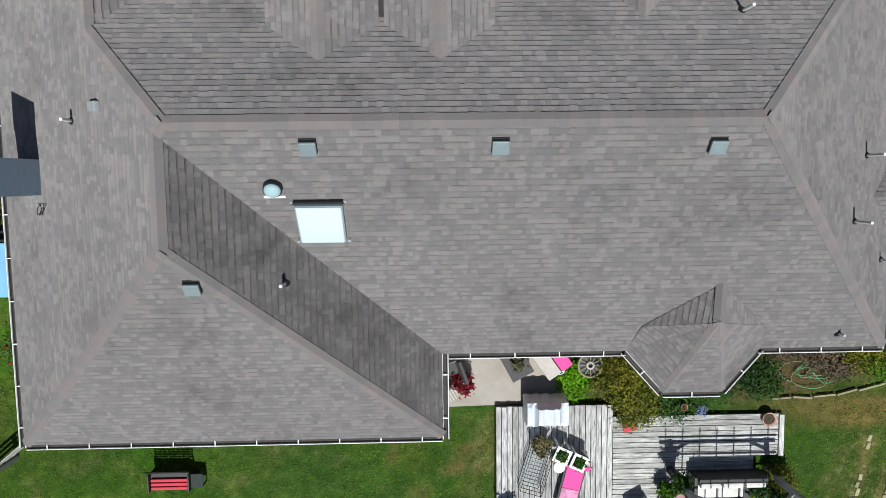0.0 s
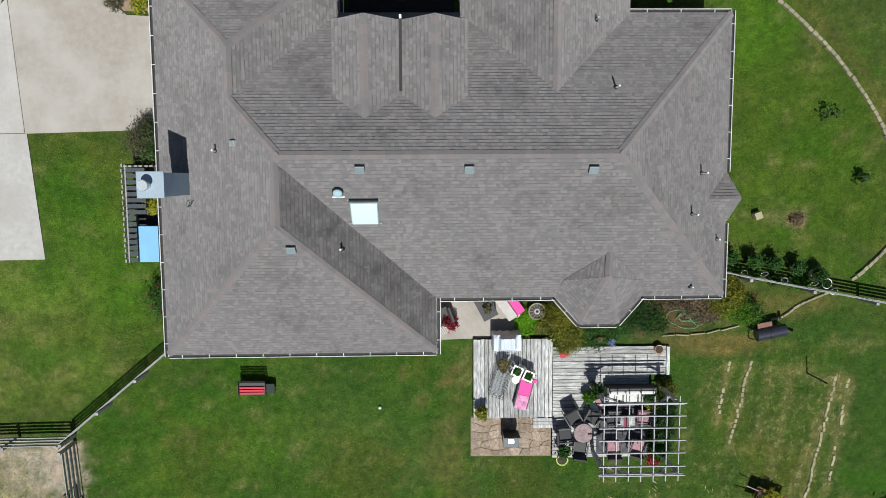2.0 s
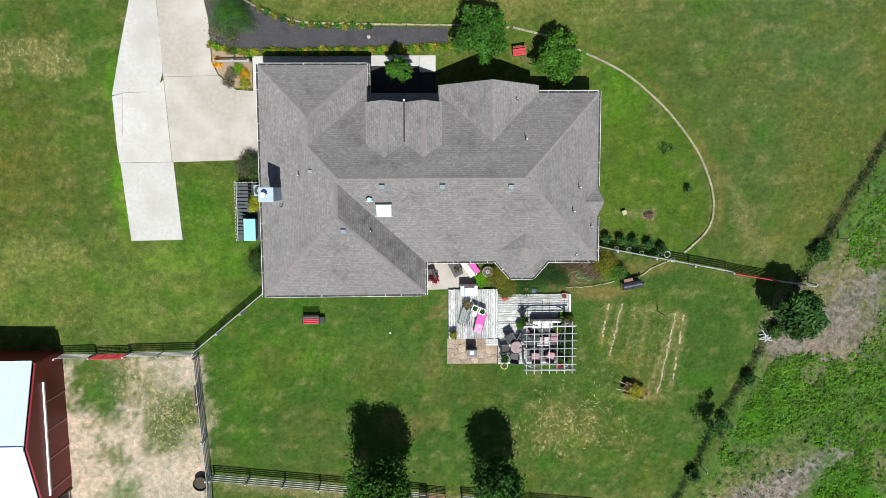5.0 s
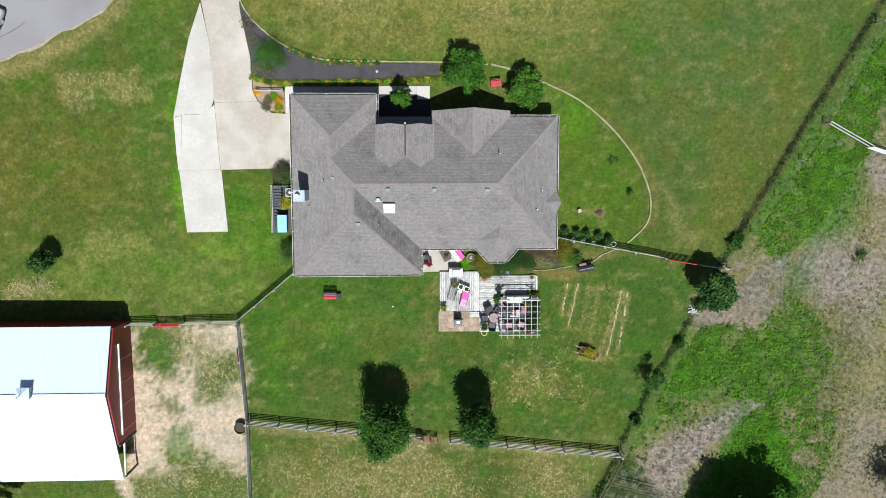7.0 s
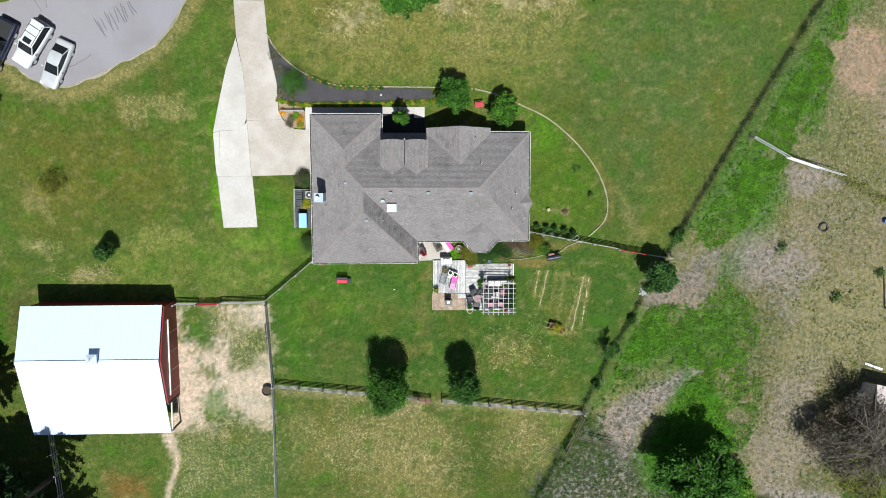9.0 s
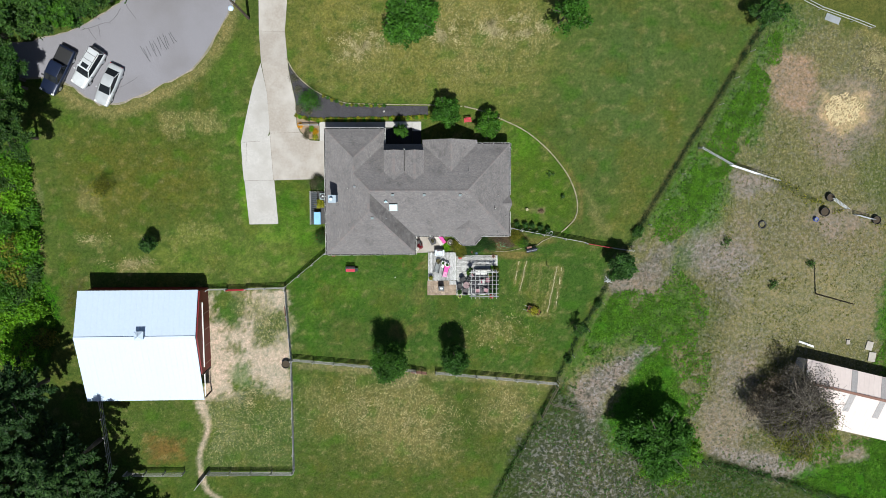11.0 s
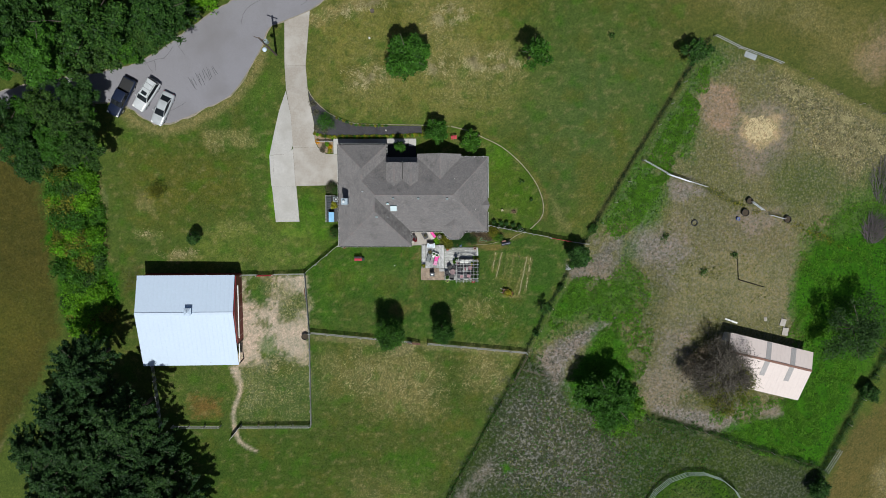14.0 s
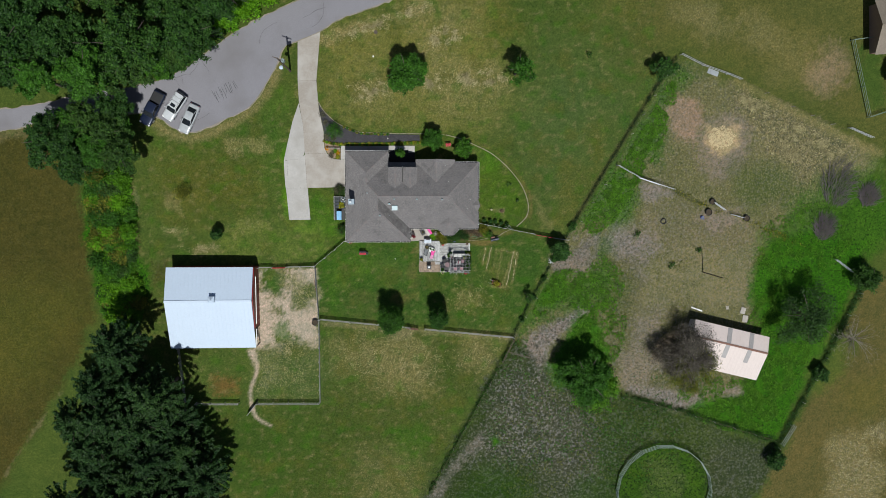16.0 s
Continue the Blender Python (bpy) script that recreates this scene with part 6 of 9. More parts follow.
plant_wood([(-44.5, -20.5), (-41.5, -21), (-41.0, -25), (-37.5, -30.0), (-35, -34.5), (-34.5, -40), (-32, -44.5), (-31, -58), (-53, -58), (-52.5, -43), (-49.5, -37), (-50, -31), (-45.5, -24)], 4.0, 7.0, 1.0,
           "tall dark evergreen-looking tree of the grove behind the barn", "grove behind the barn", (1,), 3, 40)


def shrub(x, y, r, h, seed, material, label, group="", n=40, per=26, leaf=0.07, name="shrub", z=None, category="shrub", ragged=0.3):
    """A low bush that rests on the ground."""
    t = thing(name, x, y, 0, label, category, group, z=z)
    c = link_mesh("foliage", crown_mesh("foliage", seed, r, h * 0.55, n, per, leaf, material, ragged, 0.34, low=-0.25), t)
    c.matrix_basis = Matrix.Translation((0, 0, h * 0.4))
    bm = bmesh.new()
    for i in range(4):
        a = i * 1.6 + seed
        rod(bm, (0, 0, -0.05), (math.cos(a) * r * 0.5, math.sin(a) * r * 0.5, h * 0.5), 0.02, 0.01, 5)
    part("stems", bm, BARK, t)
    return t


# hedge strip between the fields
rr = random.Random(21)
for k in range(58):
    u = k / 57
    y = 2.5 - u * 22
    x = -46.6 + 1.6 * u + rr.uniform(-3.0, 2.4)
    shrub(x, y, rr.uniform(1.0, 1.9), rr.uniform(1.2, 2.8), 200 + k, rr.choice((LEAF_MID, LEAF_MID, LEAF_WOOD, LEAF_OLIVE, LEAF_FRESH, LEAF_LIME)), "rank green bush in the hedge strip", "hedge strip", 46, 26, 0.15)
for k, (x, y, kind, size) in enumerate(((-39.6, 18.4, 0, 0.75), (-36.6, 19.6, 2, 0.72), (-34.2, 20.9, 0, 0.68), (-31.6, 22.6, 3, 0.7))):
    wood_tree(x, y, kind, size, 50 * k, 4.6, "smaller broadleaf tree leaning over the lane", "roadside wood")
wood_tree(-43.4, 11.9, 2, 0.62, 130, 4.4, "dark broadleaf tree in the clump beside the lane", "lane clump")
wood_tree(-48.6, 10.6, 0, 0.7, 95, 4.6, "dark broadleaf tree in the clump beside the lane", "lane clump")
wood_tree(-43.2, 11.0, 3, 0.6, 200, 4.0, "dark broadleaf tree in the clump beside the lane", "lane clump")
wood_tree(-33.2, 20.6, 0, 0.62, 30, 5.0, "smaller broadleaf tree leaning over the lane", "roadside wood")
wood_tree(-36.8, 18.8, 3, 0.75, 80, 5.0, "smaller broadleaf tree leaning over the lane", "roadside wood")
wood_tree(-30.0, 23.4, 1, 0.6, 140, 5.0, "smaller broadleaf tree leaning over the lane", "roadside wood")
# lime-green edge of the wood by the lane
for k, (x, y, r) in enumerate(((-27.5, 26.6, 2.0), (-24.5, 28.6, 2.2), (-21.5, 30.4, 2.0), (-29.6, 24.8, 1.6), (-19.0, 32.4, 2.0))):
    shrub(x, y, r, 3.2, 260 + k, LEAF_LIME, "bright lime-green bush at the wood's edge", "wood edge", 90, 32, 0.17)
# beds round the house
BED_PLANTS = [
    (-11.35, 9.6, 1.2, 2.2, LEAF_MID, "rounded bright green bush in the front mulch bed"),
    (-10.4, 0.2, 0.75, 1.3, LEAF_WOOD, "dark green bush against the house wall"),
    (-10.75, 0.3, 0.75, 1.2, LEAF_BROWN, "dried brown stalks against the house wall"),
    (-10.3, -5.9, 0.75, 1.3, LEAF_WOOD, "dark flowering bush with red blooms by the house wall"),
    (-10.5, -2.1, 0.45, 0.9, LEAF_YELLOW, "yellow-green clump beside the utility screen"),
    (4.15, -7.1, 0.5, 0.3, LEAF_LIME, "fresh green ground cover beside the patio"),
    (5.5, -7.0, 0.7, 1.0, LEAF_OLIVE, "olive-green loose bush below the bay"),
    (5.85, -7.6, 0.65, 0.9, LEAF_OLIVE, "olive-green loose bush at the deck edge"),
    (6.9, -7.35, 0.8, 0.6, LEAF_DEEP, "dark green strappy clump below the bay"),
    (7.9, -7.1, 0.8, 0.7, LEAF_DEEP, "dark green strappy clump below the bay"),
    (8.7, -6.6, 0.7, 0.7, LEAF_DEEP, "dark green strappy clump under the eave"),
    (9.45, -7.05, 0.6, 0.6, LEAF_WOOD, "dark green grassy clump in the flower bed")]
BED_PLANTS += [
    (10.1, -6.1, 0.55, 0.4, LEAF_DRY, "dried flower stalks in the bed under the eave"),
    (11.0, -6.2, 0.6, 0.3, LEAF_DRY, "dried flower stalks in the bed under the eave"),
    (11.7, -6.75, 0.45, 0.2, LEAF_DRY, "low dried plants at the front of the flower bed"),
    (9.3, -6.1, 0.6, 0.5, LEAF_BROWN, "dry brownish perennial clump under the eave"),
    (12.4, -6.0, 0.8, 1.1, LEAF_OLIVE, "loose green bush at the house corner"),
    (12.8, -6.6, 0.6, 1.0, LEAF_FRESH, "fresh green loose bush at the house corner"),
    (13.2, -6.7, 0.5, 0.9, LEAF_WOOD, "small dark bush beside the smoker"),
    (10.0, -9.95, 0.3, 0.8, LEAF_OLIVE, "climbing yellow-flowered plant beside the pergola"),
    (9.8, -10.75, 0.5, 1.3, LEAF_DARK, "dark leafy shrub growing beside the pergola"),
    (9.75, -11.5, 0.55, 1.2, LEAF_DARK, "dark leafy shrub growing beside the pergola"),
    (9.7, -12.25, 0.55, 1.1, LEAF_DARK, "dark leafy shrub growing beside the pergola"),
    (15.3, -3.0, 0.16, 0.05, LEAF_DRY, "patch of low dry reddish plants in the side lawn")]
for k, (x, y, r, h, material, label) in enumerate(BED_PLANTS):
    shrub(x, y, r, h, 300 + k, material, label, "", 110 if r > 0.6 else 60, 44, 0.042, ragged=0.5)
for k in range(16):
    x, y = -10.3 + 0.75 * math.cos(k * 2.4) * 0.8, -5.9 + 0.75 * math.sin(k * 2.4) * 0.7
    if k % 3 == 0:
        bm = ball(bmesh.new(), (x, y, G(x, y) + 1.1 + 0.1 * (k % 2)), 0.045, 0.7, 8)
        tagged(part("red_bloom", bm, LEAF_RED), "single red bloom on a dark bush", "flower", "red blooms")
for k, (x, y) in enumerate(((16.3, 1.3), (17.7, -1.2), (-34.7, 0.3), (-35.6, -0.4), (29, 21.8), (37.5, -6.8), (48, -9.5), (43.5, -12))):
    shrub(x, y, (0.3 if k < 2 else 0.55) if k not in (2, 3) else 1.0, 0.7 if k not in (2, 3) else 1.5, 340 + k, LEAF_WOOD if k not in (2, 3) else LEAF_OLIVE, "young sparse shrub standing alone in the grass", "lone shrubs", (5 if k < 2 else 16) if k not in (2, 3) else 46, 16, 0.08, ragged=0.7)
# rank growth along the wire fences
def growth(points, seed, width, tall, per_metre, material, label, leaf=0.10):
    r = np.random.RandomState(seed)
    at = []
    for a, b in zip(points, points[1:]):
        n = int(math.hypot(b[0] - a[0], b[1] - a[1]) * per_metre)
        for u in r.uniform(0, 1, n):
            x, y = a[0] + (b[0] - a[0]) * u + r.normal() * width, a[1] + (b[1] - a[1]) * u + r.normal() * width
            k = 0.5 + noise.noise((x * 0.5, y * 0.5, seed))
            if k > 0.15:
                at.append((x, y, G(x, y) + tall * r.uniform(0.1, 0.9) * min(1, k)))
    v, f = leaf_cloud(seed, at, 12, 0.16, leaf)
    return tagged(raw("fence_growth", v.tolist(), f.tolist(), material), label, "weeds", kind="stuff")


growth([(3.7, -50.3), (17.6, -24.0)], 51, 0.18, 0.5, 9, LEAF_DEEP, "dark weeds grown into the pasture fence")
growth([(17.6, -22.8), (20.3, -17.2), (22.3, -13.7), (24.1, -10.2), (26.6, -5.6), (29.3, -1.0), (32.5, 4.5), (35.7, 9.7), (39.2, 15.7), (43.2, 21.8)], 52, 0.10, 0.4, 10, LEAF_DARK, "dark weeds grown into the paddock fence", 0.07)
growth([(35.8, -34.0), (41.5, -35.3), (51.4, -38.4), (62.3, -41.9)], 53, 0.25, 0.9, 14, LEAF_DEEP, "dark weeds grown into the shed paddock fence")
growth([(62.9, -43.2), (68.7, -31.4), (77.5, -13.1)], 54, 0.3, 1.0, 14, LEAF_DEEP, "dark weeds grown into the far field fence")
growth([(43.3, 0.6), (49.0, -2.4), (55.5, -4.2), (66, -9)], 55, 0.3, 0.15, 4, LEAF_OLIVE, "low dark grass along the old fence line")
for k, (x, y, r) in enumerate(((22.2, -14.0, 0.35), (20.6, -17.0, 0.3), (23.9, -10.8, 0.5), (26.8, -5.4, 0.6), (18.7, -20.8, 0.3))):
    shrub(x, y, r, 1.0, 400 + k, LEAF_DEEP, "dark scrub bush growing in the wire fence", "fence-line scrub", 30, 26, 0.10, ragged=0.6)
for k, (x, y) in enumerate(((-47.0, -14.4), (-47.2, -16.7))):
    shrub(x, y, 0.45, 0.5, 420 + k, LEAF_STRAW, "bleached dead bush in the hedge strip", "dead bushes", 22, 20, 0.10)
# bare brush heaps at the east edge
for k, (x, y, r) in enumerate(((71.0, 1.2, 4.4), (69.0, -6.0, 2.4), (76.2, -0.8, 2.0))):
    t = thing("brush_heap", x, y, 0, "grey heap of bare dead branches", "brush heap", "brush heaps")
    q = random.Random(70 + k)
    bm = bmesh.new()
    for i in range(260):
        a, s = q.uniform(0, 6.28), math.sqrt(q.random())
        p = Vector((math.cos(a) * r * s * 0.6, math.sin(a) * r * s * 0.85, q.uniform(0, 0.9) * (1.1 - s)))
        b = 1.2 + 0.9 * math.cos(a) * -s + q.uniform(-0.5, 0.5)
        long = q.uniform(0.7, 2.0)
        e = p + Vector((math.cos(b) * long, math.sin(b) * long, q.uniform(-0.1, 0.7)))
        e.z = max(e.z, 0.05)
        rod(bm, p, e, 0.045, 0.012, 4)
    part("dead_wood", bm, surface("dead_twig_" + "abc"[k], (0.125, 0.108, 0.110), 0.9, 12, 0.4), t)
    c = link_mesh("leaves", crown_mesh("leaves", 90 + k, r * 0.8, 0.7, 40, 12, 0.09, LEAF_GREY, 0.7, low=0.0), t)


def past_fence(x, y):
    """Whether a place lies east of the diagonal wire fence, clear of it."""
    a, b = ((17.4, -23.8), (26.3, -7.2)) if y < -7.2 else ((26.3, -7.2), (33.9, 4.4)) if y < 4.4 else ((33.9, 4.4), (43.8, 22.0))
    return side_of(x, y, a, b) < -0.7 or y < -24


dead = thing("bare_tree", 73.5, -24.0, 0, "leafless grey tree with thin spreading branches", "tree")
link_mesh("trunk", trunk_mesh(91, 3.2, 0.16, 3.5, 9), dead)
q = random.Random(92)
for i in range(26):
    a, s = q.uniform(0, 6.28), q.uniform(0.5, 1.0)
    bm = bmesh.new()
    p = Vector((0, 0, q.uniform(1.6, 3.2)))
    for j in range(4):
        e = p + Vector((math.cos(a) * 1.1 * s, math.sin(a) * 1.1 * s, q.uniform(0.1, 0.5)))
        rod(bm, p, e, 0.05 - 0.01 * j, 0.04 - 0.01 * j, 4)
        rod(bm, e, e + Vector((math.cos(a + 0.9) * 0.7, math.sin(a + 0.9) * 0.7, 0.3)), 0.02, 0.008, 4)
        rod(bm, e, e + Vector((math.cos(a - 0.8) * 0.7, math.sin(a - 0.8) * 0.7, 0.2)), 0.02, 0.008, 4)
        p, a = e, a + q.uniform(-0.35, 0.35)
    part("branch", bm, TWIG, dead)


# weeds: lush low tufts over the rough paddock
def tuft_field(name, spots, count, blade, material, label, seed):
    r = np.random.RandomState(seed)
    pts = []
    for cx, cy, rx, ry, turn, share in spots:
        n = int(count * share)
        a = r.uniform(0, 2 * np.pi, n)
        q = np.sqrt(r.uniform(0, 1, n))
        u, v = q * np.cos(a) * rx, q * np.sin(a) * ry
        c, s = math.cos(radians(turn)), math.sin(radians(turn))
        pts.append(np.stack([cx + u * c - v * s, cy + u * s + v * c], 1))
    pts = np.concatenate(pts)
    pts = pts[[noise.noise((p[0] * 0.55, p[1] * 0.55, seed)) > -0.12 and (p[0] < 15 or past_fence(p[0], p[1])) and not any(inside(p + 1.3 * noise.noise((p[0] * 0.7, p[1] * 0.7, 3.0)), b) for b in BARE_PATCHES) for p in pts]]
    cl = np.stack([pts[:, 0], pts[:, 1], [G(*p) + blade * 0.45 for p in pts]], 1)
    v, f = leaf_cloud(seed, cl, 7, blade * 1.1, blade, 0.2, 0.5)
    return tagged(raw(name, v.tolist(), f.tolist(), material), label, "weeds", kind="stuff")


def straw_field(name, spots, count, blade, material, label, seed):
    """Pale dead stalks lying over the grass in drifts."""
    r = np.random.RandomState(seed)
    at = []
    for cx, cy, rx, ry, turn, share in spots:
        c, s = math.cos(radians(turn)), math.sin(radians(turn))
        for _ in range(int(count * share)):
            u, v = r.normal() * rx * 0.55, r.normal() * ry * 0.55
            x, y = cx + u * c - v * s, cy + u * s + v * c
            if noise.noise((x * 0.8, y * 0.8, seed)) > 0.02:
                at.append((x, y, G(x, y) + 0.03))
    v, f = leaf_cloud(seed, at, 9, 0.22, blade * 1.7, 0.1, 0.3, 0.13)
    return tagged(raw(name, v.tolist(), f.tolist(), material), label, "dry grass", kind="stuff")


straw_field("dry_straw", ((-5.7, 16.0, 2.6, 1.2, 12, 0.14), (4.5, 17.4, 2.0, 1.0, 8, 0.14), (9.9, 17.9, 1.8, 0.9, 8, 0.14), (13.4, 17.9, 2.0, 1.0, 0, 0.14), (-6.1, 25.4, 3.6, 0.7, 22, 0.12), (0.9, 28.2, 3.0, 0.7, 22, 0.10), (4.9, 24.1, 1.6, 0.9, 0, 0.10), (7.1, 24.8, 1.8, 1.0, 0, 0.12)),
            2100, 0.10, LEAF_STRAW, "pale dead grass stalks in drifts on the front field", 35)
straw_field("dry_straw", ((56.8, 13.9, 3.0, 1.0, -28, 0.2), (64.6, 9.4, 4.0, 1.6, -28, 0.3), (69.6, 6.6, 3.0, 1.3, -28, 0.2), (62.9, 6.6, 3.2, 1.6, -28, 0.15), (77.5, -47.4, 3, 3, 20, 0.1), (80.2, -41.4, 2, 2, 0, 0.05)),
            2000, 0.11, LEAF_STRAW, "pale dead weed stalks at the top of the paddock", 36)
straw_field("dry_straw", ((10.2, -17.0, 3.4, 2.0, 0, 0.08), (-6.0, -27.0, 4.5, 2.8, 0, 0.22), (2.0, -28.8, 4.0, 2.6, 0, 0.2), (11.3, -27.0, 3.5, 2.2, 0, 0.12), (-17.5, -16.0, 2.2, 2.0, 0, 0.1), (-19.5, -25.5, 3.0, 1.6, 0, 0.1), (-32.0, -8.9, 2.4, 0.5, 0, 0.12), (-37.0, -6.0, 1.8, 0.4, 0, 0.05), (-18.5, -29, 2.5, 3, 0, 0.06)),
            1500, 0.065, LEAF_STRAW, "short dry stalks in the back pasture and barn yard", 37)
tuft_field("tall_weeds", ((28, -16, 5.5, 3.0, -20, 0.75), (29.5, -21.5, 2, 3, 0, 0.25)), 800, 0.10, LEAF_FRESH, "tall green weeds behind the garden fence line", 38)
tuft_field("weeds", ((38, 8, 3.0, 11, -25, 0.16), (32, -2, 3.0, 7, -40, 0.08), (30, -14, 6, 5, -30, 0.07), (31.5, -24, 4.5, 7, -20, 0.09), (23.5, -15.5, 1.8, 5.5, -27, 0.05), (54, -35.5, 9, 4.5, -14, 0.14), (62, -25, 6, 10, -10, 0.2), (66, -8, 9, 6, 20, 0.1)),
           26000, 0.08, LEAF_FRESH, "lush bright green weeds of the paddock", 31)
tuft_field("rank_grass", ((24, -40, 9, 13, -25, 0.2), (36, -42, 9, 7, 0, 0.08), (48, -5, 12, 12, 0, 0.2), (40, -18, 8, 9, 0, 0.15)), 9000, 0.055, LEAF_OLIVE, "short tufted grass of the rough pasture", 32)
tuft_field("dark_weeds", ((22, -36, 9, 12, -25, 0.35), (36, -42, 10, 8, 0, 0.35), (43, -32.5, 6, 3, -14, 0.03), (24, -21, 8, 2, 32, 0.06)), 3000, 0.085, LEAF_MID, "dark low weeds of the rough pasture", 33)
tuft_field("hedge_undergrowth", ((-45.6, -6, 3.0, 9, 0, 0.55), (-44.8, -16, 2.8, 6, 0, 0.45)), 4500, 0.14, LEAF_FRESH, "rank bright green undergrowth of the hedge strip", 34)


def lawn_blades(seed, x0, x1, y0, y1, count, material, label, avoid):
    """Fine blades of the mown lawn near the house."""
    r = np.random.RandomState(seed)
    pts = np.stack([r.uniform(x0, x1, count), r.uniform(y0, y1, count)], 1)
    pts = [p for p in pts if not any(a <= p[0] <= b and c <= p[1] <= e for a, b, c, e in avoid)]
    cl = [(p[0], p[1], G(p[0], p[1]) - 0.005) for p in pts]
    v, f = leaf_cloud(seed, cl, 4, 0.02, 0.020, 0.1, 0.4)
    return tagged(raw("lawn_grass", v.tolist(), f.tolist(), material), label, "grass", kind="stuff")


BUILT = ((-9.9, 11.8, -5.7, 7.5), (-9.5, 0.6, -7.8, 7.5), (0, 10.3, -8.2, -4), (1.8, 10.2, -13.0, -7.7))
LEAF_TURF = leaf_mat("turf_blade", (0.045, 0.105, 0.005), (0.125, 0.195, 0.018), 0.15)
lawn_blades(81, -14, 16, -17, -5, 15000, LEAF_TURF, "short mown lawn grass behind the house", BUILT)
lawn_blades(82, -15.3, -9.9, -8, 0.6, 2800, LEAF_TURF, "short mown lawn grass beside the house", BUILT)
lawn_blades(83, 11.9, 19, -4, 7, 4000, LEAF_TURF, "short mown lawn grass inside the stone edging", BUILT)

# ---- fences ----
def board_fence(points, label, post_gap=2.45, height=1.25, boards=4, gates=(), material=None, name="fence", group=""):
    """Posts with flat boards. gates: stretches (from, to in metres along the line) left open for a gate."""
    material = material or FENCE_WOOD
    f = thing(name, points[0][0], points[0][1], 0, label, "fence", group, z=0.0)
    f.matrix_basis = Matrix.Identity(4)
    run = 0.0
    for a, b in zip(points, points[1:]):
        a, b = Vector((*a, 0)), Vector((*b, 0))
        d = b - a
        n = max(1, round(d.length / post_gap))
        for i in range(n + 1):
            p = a + d * (i / n)
            z = G(p.x, p.y)
            if i < n or b == Vector((*points[-1], 0)):
                bm = boxed(p.x - 0.06, p.x + 0.06, p.y - 0.06, p.y + 0.06, z - 0.2, z + height + 0.06, bevel=0.012)
                part("post", bm, material, f)
            if i < n:
                q = a + d * ((i + 1) / n)
                mid = run + d.length * (i + 0.5) / n
                if any(g0 < mid < g1 for g0, g1 in gates):
                    continue
                zq = G(q.x, q.y)
                side = Vector((-d.y, d.x, 0)).normalized() * 0.08
                for k in range(boards):
                    h = height * (k + 0.8) / boards
                    bm = beam(bmesh.new(), p + side + Vector((0, 0, z + h)), q + side + Vector((0, 0, zq + h)), 0.030, 0.14)
                    part("rail", bm, material, f)
        run += d.length
    return f


def tube_gate(a, b, material, label, height=1.25, bars=6):
    g = thing("gate", a[0], a[1], 0, label, "gate", "farm gates", z=0.0)
    g.matrix_basis = Matrix.Identity(4)
    a, b = Vector((*a, G(*a))), Vector((*b, G(*b)))
    for k in range(bars):
        h = Vector((0, 0, 0.15 + (height - 0.15) * k / (bars - 1)))
        part("bar", rodded(a + h, b + h, 0.034, 0.034, 8), material, g)
    for s in (0.0, 0.33, 0.67, 1.0):
        p = a + (b - a) * s
        part("upright", rodded(p + Vector((0, 0, 0.15)), p + Vector((0, 0, height)), 0.028, 0.028, 8), material, g)
    return g


def wire_fence(points, label, gap=4.0, height=1.2):
    f = thing("wire_fence", points[0][0], points[0][1], 0, label, "fence", z=0.0)
    f.matrix_basis = Matrix.Identity(4)
    for a, b in zip(points, points[1:]):
        a, b = Vector((*a, 0)), Vector((*b, 0))
        n = max(1, round((b - a).length / gap))
        for i in range(n):
            p, q = a + (b - a) * (i / n), a + (b - a) * ((i + 1) / n)
            z0, z1 = G(p.x, p.y), G(q.x, q.y)
            part("post", rodded((p.x, p.y, z0 - 0.1), (p.x, p.y, z0 + height), 0.05, 0.045, 7), FENCE_WOOD, f)
            for h in (0.35, 0.7, 1.05):
                part("wire", rodded((p.x, p.y, z0 + h), (q.x, q.y, z1 + h), 0.006, 0.006, 4), WIRE, f)
    return f


def pipe_fence(points, label, material=None, height=1.3, gap=3.0, rails=3, name="pipe_fence"):
    material = material or STEEL
    f = thing(name, points[0][0], points[0][1], 0, label, "fence", z=0.0)
    f.matrix_basis = Matrix.Identity(4)
    for a, b in zip(points, points[1:]):
        a, b = Vector((*a, 0)), Vector((*b, 0))
        n = max(1, round((b - a).length / gap))
        for i in range(n):
            p, q = a + (b - a) * (i / n), a + (b - a) * ((i + 1) / n)
            z0, z1 = G(p.x, p.y), G(q.x, q.y)
            part("post", rodded((p.x, p.y, z0 - 0.1), (p.x, p.y, z0 + height), 0.045, 0.045, 7), material, f)
            for k in range(rails):
                h = height * (k + 1) / rails - 0.04
                part("rail", rodded((p.x, p.y, z0 + h), (q.x, q.y, z1 + h), 0.036, 0.036, 6), material, f)
    return f


PALE_RAIL = surface("pale_rail", (0.44, 0.46, 0.47), 0.6, 10, 0.12)
GREY4 = "weathered grey four-board wooden fence"
board_fence([(-23.8, -12.1), (-14.85, -11.95)], GREY4 + " between barn and yard", gates=((2.0, 4.9),))
tube_gate((-21.6, -12.1), (-19.2, -12.05), RED_PAINT, "red tubular farm gate in the barn yard fence")
board_fence([(-14.75, -11.85), (-9.95, -7.85)], GREY4 + " running to the house corner")
board_fence([(-14.8, -12.2), (-14.65, -15.2), (-14.35, -20.6), (-14.4, -34.5)], GREY4 + " along the sandy barn yard", gates=((1.7, 3.6),))
tube_gate((-14.78, -14.0), (-14.68, -15.7), RUST, "narrow rust-brown gate in the yard fence")
